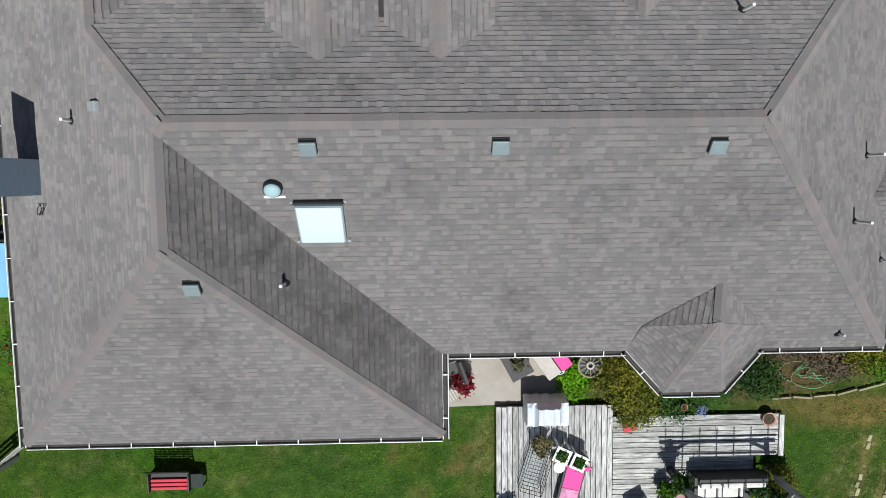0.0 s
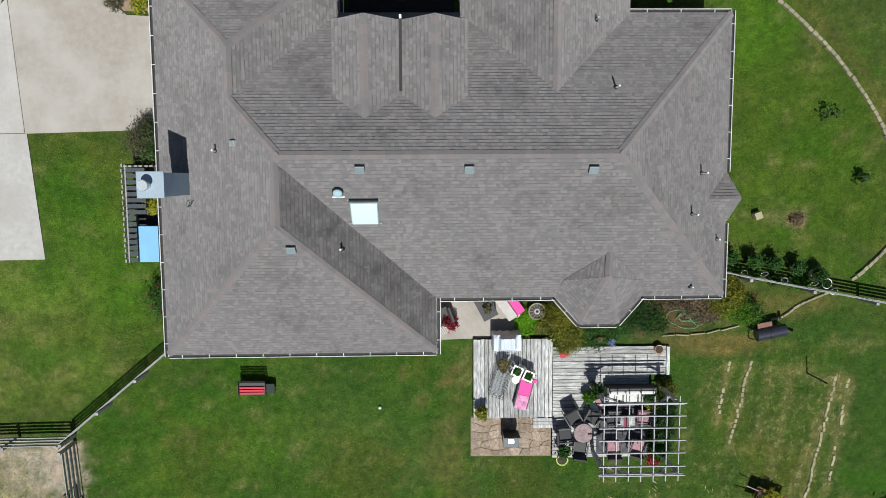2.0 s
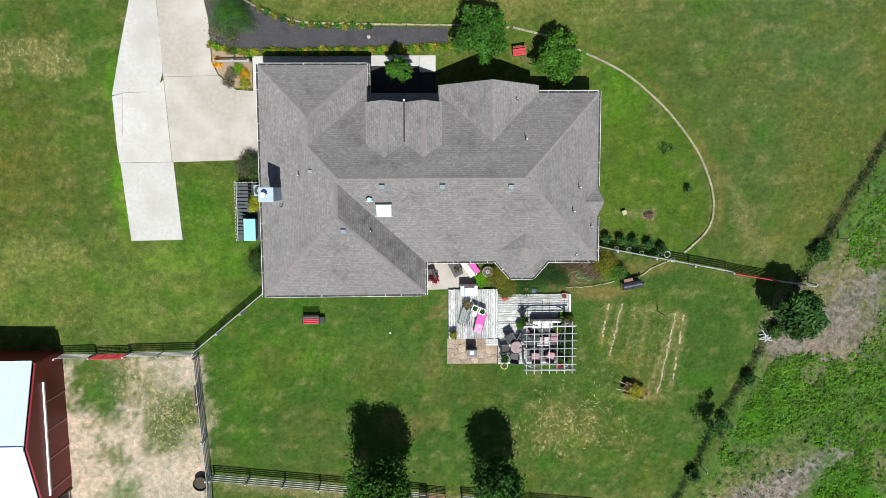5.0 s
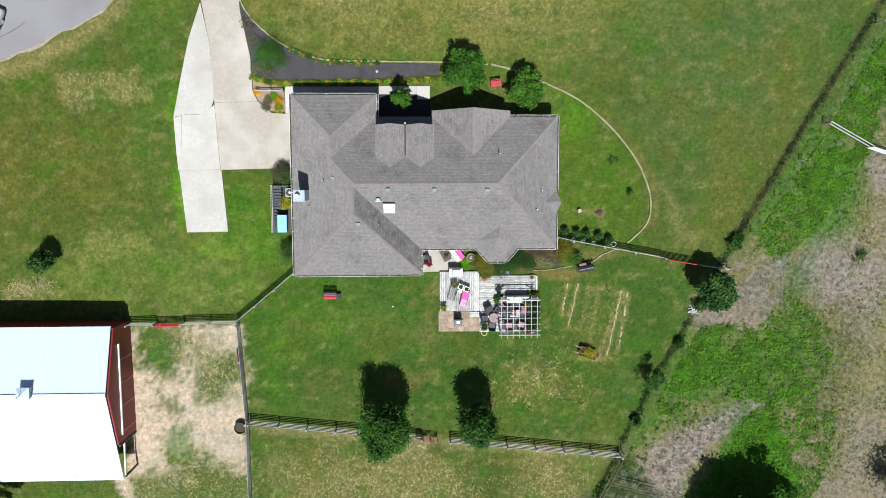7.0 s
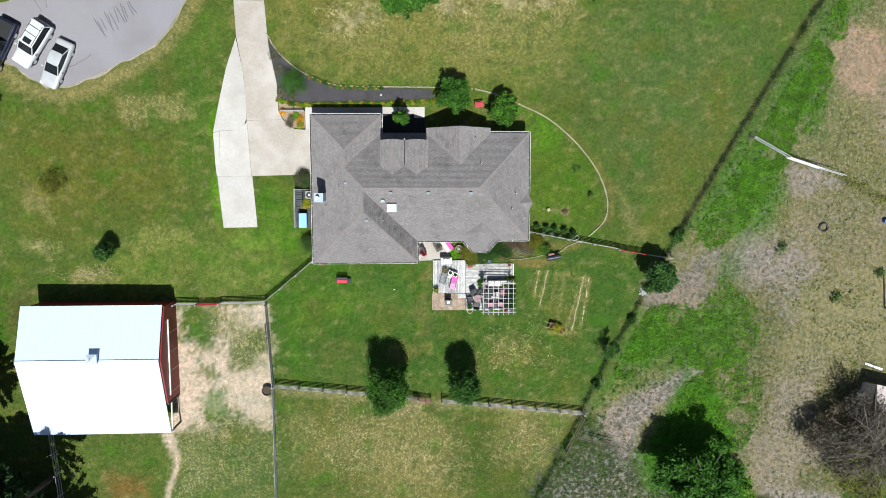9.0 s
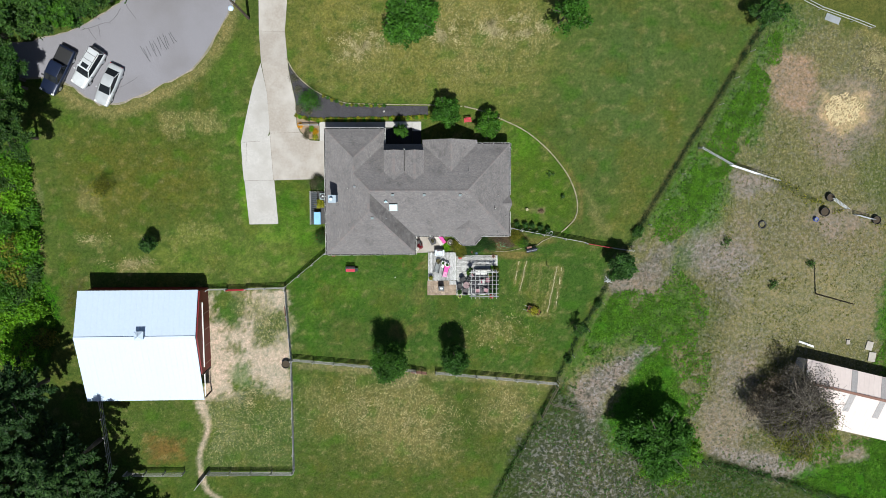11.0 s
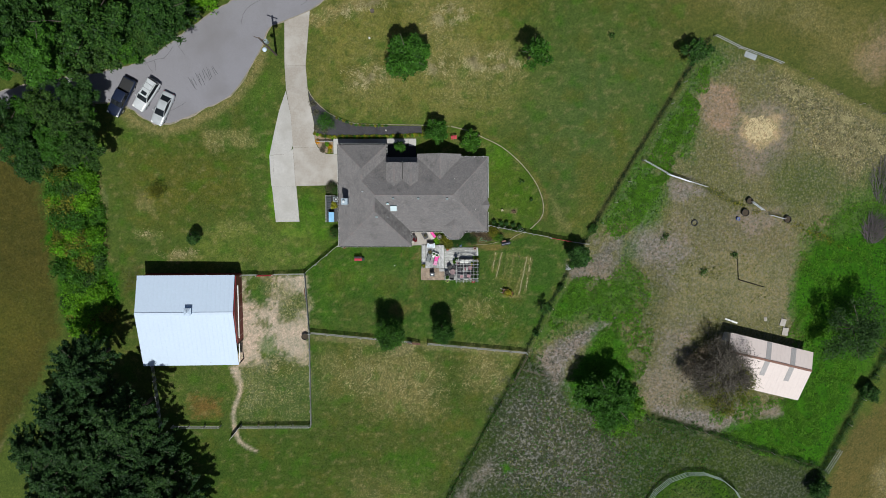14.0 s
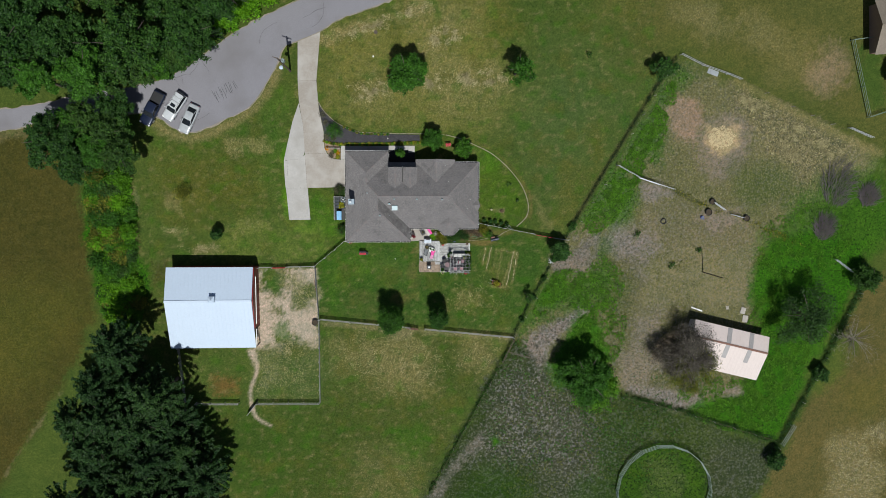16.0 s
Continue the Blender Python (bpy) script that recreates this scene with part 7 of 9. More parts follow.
board_fence([(-14.1, -20.6), (17.4, -23.75)], GREY4 + " across the back lawn", gates=((14.1, 16.6),))
tube_gate((-0.05, -22.05), (1.75, -22.25), RUST, "small rust-brown gate in the back fence")
board_fence([(-14.55, -34.55), (-24.6, -34.5)], GREY4 + " at the foot of the barn yard")
board_fence([(-27.6, -34.5), (-34.5, -34.4)], GREY4 + " running into the grove")
tube_gate((-24.7, -34.5), (-26.2, -36.4), FENCE_WOOD, "grey wooden gate standing open")
board_fence([(-37.0, -25.2), (-36.2, -34.2)], "pale weathered board fence behind the barn", boards=3)
board_fence([(11.65, -5.0), (12.93, -5.3), (20.6, -6.78)], GREY4 + " beside the potted shrubs")
tube_gate((20.72, -6.8), (23.6, -7.32), RED_PAINT, "bright red tubular gate under the dark tree")
pipe_fence([(23.75, -7.35), (26.1, -7.7)], "short grey rail between gate and wire fence", FENCE_WOOD, rails=2)
wire_fence([(3.7, -50.3), (17.6, -24.0)], "overgrown wire fence along the rough pasture")
wire_fence([(17.6, -23.5), (26.2, -7.6), (33.9, 4.3), (36.2, 9.4), (39.7, 15.5), (43.8, 22.0)], "overgrown wire fence between lawn and paddock")
pipe_fence([(17.4, -24.1), (15.6, -27.8)], "dark timber corral wing by the paddock corner", DARK_WOOD, rails=2)
pipe_fence([(16.7, -26.1), (20.6, -27.2)], "dark timber corral panel by the paddock corner", DARK_WOOD, rails=2)
pipe_fence([(33.9, 4.4), (37.6, 2.4)], "pale rail fence across the paddock", PALE_RAIL, rails=2)
tube_gate((37.6, 2.35), (41.0, 1.25), STEEL, "white metal feed gate in the paddock fence")
pipe_fence([(41.0, 1.25), (43.3, 0.55)], "pale rail fence ending in the paddock", PALE_RAIL, rails=2)
pipe_fence([(43.8, 22.0), (47.5, 20.3), (51.5, 19.0), (53.7, 18.2)], "pale pipe fence at the top of the paddock", PALE_RAIL, rails=2)
wire_fence([(53.7, 18.2), (62.5, 13.9), (72.8, 9.8)], "thin wire fence along the top paddock")
pipe_fence([(72.2, 10.6), (76.1, 9.0)], "pale pipe gate at the paddock corner", PALE_RAIL)
wire_fence([(35.8, -34.0), (41.5, -35.3), (51.4, -38.4), (62.3, -41.9)], "overgrown wire fence below the metal shed")
wire_fence([(62.9, -43.2), (68.7, -31.4), (77.5, -13.1)], "wire fence between paddock and far field")
pipe_fence([(63.4, -42.6), (65.4, -39.2)], "pale pipe gate at the pasture corner")
pipe_fence([(71.0, -11.0), (74.6, -13.6)], "pale rail fence in the far weeds")
ring = [(43.3 + 8.0 * math.cos(radians(a)), -50.4 + 8.0 * math.sin(radians(a))) for a in range(0, 361, 20)]
pipe_fence(ring, "round pen of grey-green pipe panels", surface("pen_pipe", (0.26, 0.32, 0.29), 0.5, 10, 0.15), 1.5, 3.0, 4, "round_pen")
MESH_GREEN = surface("yard_fence_green", (0.16, 0.22, 0.18), 0.6)
pipe_fence([(76.4, 25.2), (71.9, 24.6), (75.4, 12.3), (80.5, 14.0)], "low dull green yard fence of the neighbouring house", MESH_GREEN, 1.2, 2.5, 3, "yard_fence")


def feed_panel(x, y, turn, label):
    t = thing("feed_panel", x, y, turn, label, "panel", "loose panels")
    for k in range(4):
        part("bar", rodded((-1.1, 0, 0.2 + 0.3 * k), (1.1, 0, 0.2 + 0.3 * k), 0.03, 0.03, 6), STEEL, t)
    for s in (-1.1, 1.1):
        part("upright", rodded((s, 0, 0), (s, 0, 1.2), 0.035, 0.035, 6), STEEL, t)


feed_panel(51.0, -2.2, -35, "short grey metal panel standing in the paddock")
feed_panel(54.0, -3.8, -15, "short grey metal panel standing in the paddock")


def tub(x, y, r, h, material, label, group="", inner=None):
    t = thing("tub", x, y, 0, label, "tub", group)
    bm = bmesh.new()
    n = 20
    prof = [(r * 0.85, 0), (r, h), (r * 0.92, h), (r * 0.8, 0.06)]
    rows = [[bm.verts.new((p * math.cos(6.2832 * i / n), p * math.sin(6.2832 * i / n), z)) for p, z in prof] for i in range(n)]
    for i in range(n):
        for j in range(3):
            bm.faces.new((rows[i][j], rows[(i + 1) % n][j], rows[(i + 1) % n][j + 1], rows[i][j + 1]))
    bm.faces.new([q[3] for q in rows])
    part("shell", bm, material, t)
    if inner:
        part("content", rodded((0, 0, h * 0.6), (0, 0, h * 0.72), r * 0.84, r * 0.86, n), inner, t)
    return t


WATER = surface("trough_water", (0.20, 0.22, 0.22), 0.1, 2, 0.05, bump=0)
tub(49.3, -3.2, 0.55, 0.5, RUBBER, "round black stock trough with water", "troughs", SOIL)
tub(55.7, -4.2, 0.5, 0.5, RUBBER, "round black stock trough with water", "troughs", SOIL)
tub(49.9, -1.5, 0.48, 0.5, RUBBER, "round black stock trough with water", "troughs", SOIL)
tub(-14.95, -21.1, 0.5, 0.5, RUBBER, "round black stock trough against the fence", "troughs", SOIL)
tub(48.3, -4.1, 0.25, 0.45, BRIGHT_BLUE, "bright blue plastic bucket in the paddock", "", WATER)
# ring of spread hay
bm = bmesh.new()
q = random.Random(9)
for i in range(420):
    a, s = q.uniform(0, 6.28), 2.2 * math.sqrt(q.random())
    x, y = 51.0 + math.cos(a) * s, 8.9 + math.sin(a) * s * 0.8
    beam(bm, (x, y, G(x, y) + q.uniform(0.02, 0.2)), (x + q.uniform(-0.35, 0.35), y + q.uniform(-0.35, 0.35), G(x, y) + q.uniform(0.02, 0.2)), 0.10, 0.03)
tagged(part("hay", bm, HAY), "pale loose hay spread on bare ground", "hay", kind="stuff")

# ---- barn ----
barn = thing("barn", -30.7, -18.0, 0, "red metal barn with a white asymmetrical metal roof", "barn", z=0.0)
barn.matrix_basis = Matrix.Identity(4)
BG = -1.0
BX0, BX1, BN, BR, BS = -37.35, -24.05, -11.65, -16.75, -24.65
ZN, ZR, ZS = BG + 3.45, BG + 5.0, BG + 2.35


def metal_roof(owner, name, a, b, c, e, material, label, rib=0.6, thick=0.06):
    """Ribbed metal sheet over the quad a b (eave) c e (ridge)."""
    a, b, c, e = (Vector(v) for v in (a, b, c, e))
    n = (b - a).cross(e - a).normalized()
    if n.z < 0:
        n = -n
    bm = bmesh.new()
    k = max(1, int((b - a).length / rib))
    prof = []
    for i in range(k):
        prof += [(i / k, 0.0), ((i + 0.88) / k, 0.0), ((i + 0.92) / k, 0.014), ((i + 0.96) / k, 0.014)]
    prof.append((1.0, 0.0))
    top = [(bm.verts.new(a + (b - a) * s + n * (h + thick)), bm.verts.new(e + (c - e) * s + n * (h + thick))) for s, h in prof]
    low = [(bm.verts.new(a + (b - a) * s), bm.verts.new(e + (c - e) * s)) for s, h in (prof[0], prof[-1])]
    for p, q in zip(top, top[1:]):
        bm.faces.new((p[0], q[0], q[1], p[1]))
    bm.faces.new((low[0][0], low[0][1], low[1][1], low[1][0]))
    bm.faces.new([low[0][0], low[1][0]] + [t[0] for t in top[::-1]])
    bm.faces.new([low[1][1], low[0][1]] + [t[1] for t in top])
    bm.faces.new((low[0][1], low[0][0], top[0][0], top[0][1]))
    bm.faces.new((low[1][0], low[1][1], top[-1][1], top[-1][0]))
    bmesh.ops.recalc_face_normals(bm, faces=bm.faces[:])
    return part(name, bm, material, owner, label)


metal_roof(barn, "north_roof", (BX0, BN, ZN), (BX1, BN, ZN), (BX1, BR, ZR), (BX0, BR, ZR), METAL_WHITE, "white ribbed metal roof slope")
metal_roof(barn, "south_roof", (BX0, BS, ZS), (BX1, BS, ZS), (BX1, BR, ZR), (BX0, BR, ZR), METAL_WHITE, "white ribbed metal roof slope")
part("ridge_cap", beam(bmesh.new(), (BX0, BR, ZR + 0.09), (BX1, BR, ZR + 0.09), 0.35, 0.04), METAL_WHITE, barn)


def gable_wall(x0, x1, name, south_end):
    ring = [(BN - 0.15, BG - 0.4), (BN - 0.15, ZN - 0.05), (BR, ZR - 0.05), (south_end, ZR + (ZS - ZR) * (BR - south_end) / (BR - BS) - 0.05), (south_end, BG - 0.4)]
    bm = bmesh.new()
    a = [bm.verts.new((x0, y, z)) for y, z in ring]
    b = [bm.verts.new((x1, y, z)) for y, z in ring]
    bm.faces.new(a)
    bm.faces.new(b[::-1])
    for i in range(len(ring)):
        j = (i + 1) % len(ring)
        bm.faces.new((a[i], b[i], b[j], a[j]))
    bmesh.ops.recalc_face_normals(bm, faces=bm.faces[:])
    return part(name, bm, RED_SIDING, barn, "dark red metal siding")


gable_wall(-24.0, -23.88, "east_wall", -21.3)
gable_wall(BX0 + 0.25, BX0 + 0.37, "west_wall", BS + 0.3)
part("north_wall", boxed(BX0 + 0.38, -24.01, BN - 0.27, BN - 0.15, BG - 0.4, ZN - 0.1), RED_SIDING, barn)
part("south_wall", boxed(BX0 + 0.38, -28.0, BS + 0.3, BS + 0.42, BG - 0.4, ZS - 0.03), RED_SIDING, barn)
part("inner_wall", boxed(-28.0, -27.88, -24.3, -21.3, BG - 0.4, ZS + 0.2), RED_SIDING, barn)
part("bay_wall", boxed(-27.87, -24.01, -21.42, -21.30, BG - 0.4, ZS + 0.9), RED_SIDING, barn)
part("door_track", boxed(-23.87, -23.76, -20.7, -13.2, BG + 2.72, BG + 2.86), WHITE, barn, "white sliding door track")
for y in (-20.5, -18.4, -16.5, -14.6):
    part("door_trim", boxed(-23.87, -23.83, y - 0.04, y + 0.04, BG, BG + 2.7), surface("trim_pink", (0.45, 0.25, 0.24), 0.6), barn)
for y in (-21.5, -24.4):
    part("corner_post", boxed(-24.02, -23.88, y - 0.07, y + 0.07, BG - 0.3, ZS + (0.15 if y < -24 else 0.9) - 0.1), DARK_WOOD, barn, "dark timber post of the open bay")
part("bay_header", boxed(-24.0, -23.9, -24.4, -21.5, ZS - 0.18, ZS - 0.02), WHITE, barn)
cupola = part("cupola", boxed(-30.45, -29.65, -16.85, -16.0, ZR - 0.35, ZR + 0.55), BLUE_GREY, barn, "small blue-grey cupola with a pale hood")
bm = bmesh.new()
vs = [bm.verts.new(p) for p in ((-30.55, -16.95, ZR + 0.55), (-29.55, -16.95, ZR + 0.55), (-29.55, -15.9, ZR + 0.55), (-30.55, -15.9, ZR + 0.55), (-30.05, -16.42, ZR + 0.95))]
for i in range(4):
    bm.faces.new((vs[i], vs[(i + 1) % 4], vs[4]))
bm.faces.new(vs[3::-1])
part("cupola_roof", bm, METAL_WHITE, cupola)
part("weathervane", rodded((-30.05, -16.42, ZR + 0.9), (-30.05, -16.42, ZR + 1.6), 0.02, 0.01, 6), BLACK, cupola)

# ---- metal shed in the paddock ----
SA = -13.9
shed = thing("shed", 52.3, -25.6, SA, "tan ribbed metal shed with grey light panels", "shed")
L2 = 6.45
metal_roof(shed, "north_roof", (-L2, 3.6, 2.3), (L2, 3.6, 2.3), (L2, 1.0, 3.2), (-L2, 1.0, 3.2), METAL_TAN, "tan ribbed metal roof")
metal_roof(shed, "south_roof", (-L2, -3.9, 2.0), (L2, -3.9, 2.0), (L2, 1.0, 3.2), (-L2, 1.0, 3.2), METAL_TAN, "tan ribbed metal roof")
part("ridge_cap", beam(bmesh.new(), (-L2, 1.0, 3.30), (L2, 1.0, 3.30), 0.3, 0.05), RUST, shed, "rust-brown ridge strip")
for x in (-0.4, 3.4):
    d = Vector((0, -2.6, 0.9))
    part("light_panel", beam(bmesh.new(), (x + 0.01, 3.55, 2.41), (x, 1.1, 3.27), 0.75, 0.03), METAL_PANEL, shed, "grey translucent roof strip")
for x in (-0.4, 3.4):
    part("light_panel", beam(bmesh.new(), (x + 0.01, -1.4, 2.70), (x, 0.85, 3.25), 0.75, 0.03), METAL_PANEL, shed, "grey translucent roof strip")
part("north_wall", boxed(-6.2, 6.2, 3.2, 3.3, -0.3, 2.33), METAL_TAN, shed)
part("west_wall", boxed(-6.3, -6.2, -3.6, 3.2, -0.3, 2.05), METAL_TAN, shed)
part("east_wall", boxed(6.2, 6.3, -3.6, 3.2, -0.3, 2.05), METAL_TAN, shed)
for x in (-6.0, -2.0, 2.0, 6.0):
    part("post", boxed(x - 0.08, x + 0.08, -3.7, -3.54, -0.3, 2.0), DARK_WOOD, shed)
for k, (x, y, s) in enumerate(((55.9, -19.6, 0.42), (56.3, -21.0, 0.45), (53.2, -19.1, 0.22))):
    t = thing("slab", x, y, -14 + 6 * k, "pale concrete slab lying in the weeds", "slab", "loose slabs")
    part("body", boxed(-s, s, -s * 1.3, s * 1.3, 0, 0.12, bevel=0.03), CONCRETE_OLD, t)
t = thing("plank", 48.0, -19.3, -20, "white plank lying behind the shed", "plank")
part("body", boxed(-1.0, 1.0, -0.12, 0.12, 0.02, 0.08, bevel=0.01), WHITE, t)
# neighbour's house at the east edge
hut = thing("neighbour_house", 81.0, 26.4, 4, "low house with a speckled tan shingle roof", "house")
for y in (-4.0, 4.6):
    metal_roof(hut, "roof", (-7.0, y, 2.7), (5, y, 2.7), (5, 0.3, 4.6), (-7.0, 0.3, 4.6), TAN_SHINGLE, "tan shingle roof slope", 1.5)
part("wall", boxed(-6.0, 4.6, -3.5, 4.1, -0.3, 2.75), BRICK, hut)
for x in (-6.0, 4.4):
    bm = bmesh.new()
    rim = [[bm.verts.new((x + d, y, z)) for y, z in ((-3.5, 2.76), (4.1, 2.76), (0.3, 4.52))] for d in (0, 0.15)]
    bm.faces.new(rim[0][::-1])
    bm.faces.new(rim[1])
    for i in range(3):
        bm.faces.new((rim[0][i], rim[0][i - 1], rim[1][i - 1], rim[1][i]))
    bmesh.ops.recalc_face_normals(bm, faces=bm.faces[:])
    part("gable", bm, BRICK, hut)
# paddock pole
t = thing("pole", 48.85, -13.1, 0, "slim dark wooden pole standing in the paddock", "pole")
part("shaft", rodded((0, 0, -0.2), (0, 0, 7.5), 0.10, 0.07, 10), DARK_WOOD, t)
# utility pole by the drive
t = thing("utility_pole", -18.1, 18.8, 0, "wooden utility pole with a transformer and lamp", "utility pole")
part("shaft", rodded((0, 0, -0.3), (0, 0, 11.6), 0.16, 0.11, 12), DARK_WOOD, t)
part("crossarm", beam(bmesh.new(), (-0.7, 0.25, 11.3), (0.7, -0.25, 11.3), 0.10, 0.12), DARK_WOOD, t)
part("transformer", rodded((0.35, 0.1, 8.4), (0.35, 0.1, 9.4), 0.26, 0.26, 16), VENT_METAL, t, "grey transformer can")
part("lamp", ball(bmesh.new(), (-0.25, -0.55, 7.0), 0.30, 0.6, 14), METAL_WHITE, t, "pale dusk lamp")
part("lamp_arm", rodded((0, 0, 6.9), (-0.25, -0.55, 7.1), 0.03, 0.03, 6), STEEL, t)

# ---- deck, patio and their furniture ----
deck = thing("deck", 2.0, -11.1, 0, "weathered pale grey plank deck of two platforms", "deck", z=0.0)
deck.matrix_basis = Matrix.Identity(4)
DZ, DZ2 = 0.22, 0.12
q = random.Random(3)
x = 2.0
while x < 5.2:
    w = q.uniform(0.150, 0.160)
    part("plank", boxed(x, min(x + w - 0.018, 5.26), -11.12 + q.uniform(-0.015, 0.015), -7.80 + q.uniform(-0.01, 0.01), DZ - 0.035, DZ + q.uniform(-0.003, 0.003), bevel=0.004), DECK, deck)
    x += w
y = -12.9
while y < -8.3:
    w = q.uniform(0.148, 0.158)
    east = 10.0 if y > -9.4 else 9.32
    joint = q.choice((7.0, 7.6, 8.2))
    for a, b in ((5.30, joint), (joint + 0.008, east)):
        part("plank", boxed(a, b, y, y + w - 0.018, DZ2 - 0.035, DZ2 + q.uniform(-0.003, 0.003), bevel=0.004), DECK_X, deck)
    y += w
for a in ((1.98, 5.28, -11.08, -11.03, -0.2, DZ - 0.036), (1.99, 2.03, -11.02, -7.82, -0.2, DZ - 0.036), (1.98, 5.28, -7.85, -7.81, -0.2, DZ - 0.036),
          (5.31, 9.3, -12.88, -12.84, -0.4, DZ2 - 0.036), (5.31, 9.9, -8.3, -8.26, -0.2, DZ2 - 0.036)):
    part("joist", boxed(*a), DARK_WOOD, deck)
part("edge_board", boxed(10.02, 10.16, -9.4, -8.2, -0.1, DZ2 + 0.03, bevel=0.01), DECK, deck)
steps = thing("deck_step", 4.9, -11.4, 0, "pale wooden step between deck and flagstones", "step", z=-0.17)
for k in range(3):
    part("board", boxed(-0.4, 0.4, -0.22 + k * 0.145, -0.22 + k * 0.145 + 0.135, 0.24, 0.275, bevel=0.004), DECK, steps)
for s in (-0.35, 0.3):
    part("riser", boxed(s, s + 0.05, -0.2, 0.2, 0.0, 0.24), DARK_WOOD, steps)

flags = tagged(new("flagstone_patio"), "reddish tan flagstone patio with sandy joints", "patio", kind="structure")
slab("bedding", [(1.9, -12.92), (5.28, -12.92), (5.28, -11.18), (1.9, -11.18)], SAND, flags, 0.08, 0.0)
q = random.Random(14)
xs = [1.92, 2.35, 2.72, 3.15, 3.6, 4.0, 4.45, 4.85, 5.27]
ys = [-12.9, -12.55, -12.2, -11.85, -11.5, -11.2]
jit = {(i, j): (q.uniform(-0.14, 0.14) if 0 < i < 8 else 0, q.uniform(-0.12, 0.12) if 0 < j < 5 else 0) for i in range(9) for j in range(6)}
for i in range(8):
    for j in range(5):
        c = [Vector((xs[a] + jit[a, b][0], ys[b] + jit[a, b][1], 0)) for a, b in ((i, j), (i + 1, j), (i + 1, j + 1), (i, j + 1))]
        mid = sum(c, Vector()) / 4
        pts = []
        for a, b in zip(c, c[1:] + c[:1]):
            pts += [a + (b - a) * 0.12, a + (b - a) * 0.5 + Vector((q.uniform(-0.03, 0.03), q.uniform(-0.03, 0.03), 0)), a + (b - a) * 0.88]
        pts = [mid + (p - mid) * 0.93 for p in pts]
        z = G(mid.x, mid.y) + 0.03 + q.uniform(-0.006, 0.006)
        bm = bmesh.new()
        top = [bm.verts.new((p.x, p.y, z)) for p in pts]
        low = [bm.verts.new((mid.x + (p.x - mid.x) * 1.03, mid.y + (p.y - mid.y) * 1.03, z - 0.05)) for p in pts]
        bm.faces.new(top)
        for k in range(len(pts)):
            m = (k + 1) % len(pts)
            bm.faces.new((low[k], low[m], top[m], top[k]))
        part("flagstone", bm, STONE, flags)

# pergola
perg = thing("pergola", 8.35, -11.2, 0, "white slatted pergola over the lower deck", "pergola", z=0.0)
perg.matrix_basis = Matrix.Identity(4)
PZ = 2.45
for x, y in ((7.0, -9.85), (9.75, -9.85), (7.0, -12.65), (9.75, -12.65)):
    part("post", boxed(x - 0.07, x + 0.07, y - 0.07, y + 0.07, -0.3, PZ - 0.28, bevel=0.01), PERGOLA, perg)
    s = 1 if x < 8 else -1
    part("knee_brace", beam(bmesh.new(), (x + s * 0.02, y, PZ - 0.9), (x + s * 0.6, y, PZ - 0.26), 0.06, 0.09), PERGOLA, perg)
for y in (-9.85, -10.35, -10.82, -11.32, -11.82, -12.35, -12.72):
    part("cross_slat", beam(bmesh.new(), (6.68, y, PZ), (10.05, y, PZ), 0.030, 0.085), PERGOLA, perg)
for y in (-9.85, -12.65):
    part("beam", boxed(6.7, 10.0, y - 0.09, y - 0.04, PZ - 0.27, PZ - 0.10), PERGOLA, perg)
for k in range(7):
    x = 6.88 + 2.92 * k / 6
    part("rafter", beam(bmesh.new(), (x, -9.58, PZ - 0.065), (x, -12.98, PZ - 0.065), 0.032, 0.085), PERGOLA, perg)


def pot(x, y, r, h, shell, plant, label, z, seed, plant_r=None, plant_h=0.4, name="potted_plant", n=26, leaf=0.06):
    t = thing(name, x, y, 0, label, "potted plant", "", z=z)
    bm = bmesh.new()
    prof = [(r * 0.7, 0), (r, h), (r * 1.06, h), (r * 1.06, h - 0.04), (r * 0.88, h - 0.04)]
    k = 18
    rows = [[bm.verts.new((p * math.cos(6.2832 * i / k), p * math.sin(6.2832 * i / k), zz)) for p, zz in prof] for i in range(k)]
    for i in range(k):
        for j in range(len(prof) - 1):
            bm.faces.new((rows[i][j], rows[(i + 1) % k][j], rows[(i + 1) % k][j + 1], rows[i][j + 1]))
    part("pot", bm, shell, t, smooth=True)
    part("soil", rodded((0, 0, h - 0.12), (0, 0, h - 0.06), r * 0.86, r * 0.9, k), SOIL, t)
    if plant:
        c = link_mesh("foliage", crown_mesh("foliage", seed, plant_r or r * 1.2, plant_h * 0.6, n, 22, leaf, plant, 0.4, 0.3, low=-0.2), t)
        c.matrix_basis = Matrix.Translation((0, 0, h + plant_h * 0.35))
    return t


def chair(name, x, y, turn, label, fabric, shell, z, w=0.58, d=0.55, back=0.85, group="", arms=True, rest=None):
    t = thing(name, x, y, turn, label, "chair", group, z=z)
    part("seat", boxed(-w / 2, w / 2, -d / 2, d / 2, 0.38, 0.46, bevel=0.03), fabric, t)
    m = Matrix.Translation((0, d / 2 - 0.03, 0.45)) @ Matrix.Rotation(radians(-14), 4, "X")
    part("backrest", boxed(-w / 2, w / 2, -0.04, 0.05, 0.0, back - 0.42, m, 0.03), rest or fabric, t)
    for sx in (-1, 1):
        for sy in (-1, 1):
            part("leg", rodded((sx * (w / 2 - 0.02), sy * (d / 2 - 0.03), 0), (sx * (w / 2 - 0.03), sy * (d / 2 - 0.05), 0.40), 0.018, 0.018, 6), shell, t)
        if arms:
            part("armrest", boxed(sx * w / 2 - 0.03, sx * w / 2 + 0.03, -d / 2, d / 2, 0.60, 0.64, bevel=0.01), shell, t)
    return t


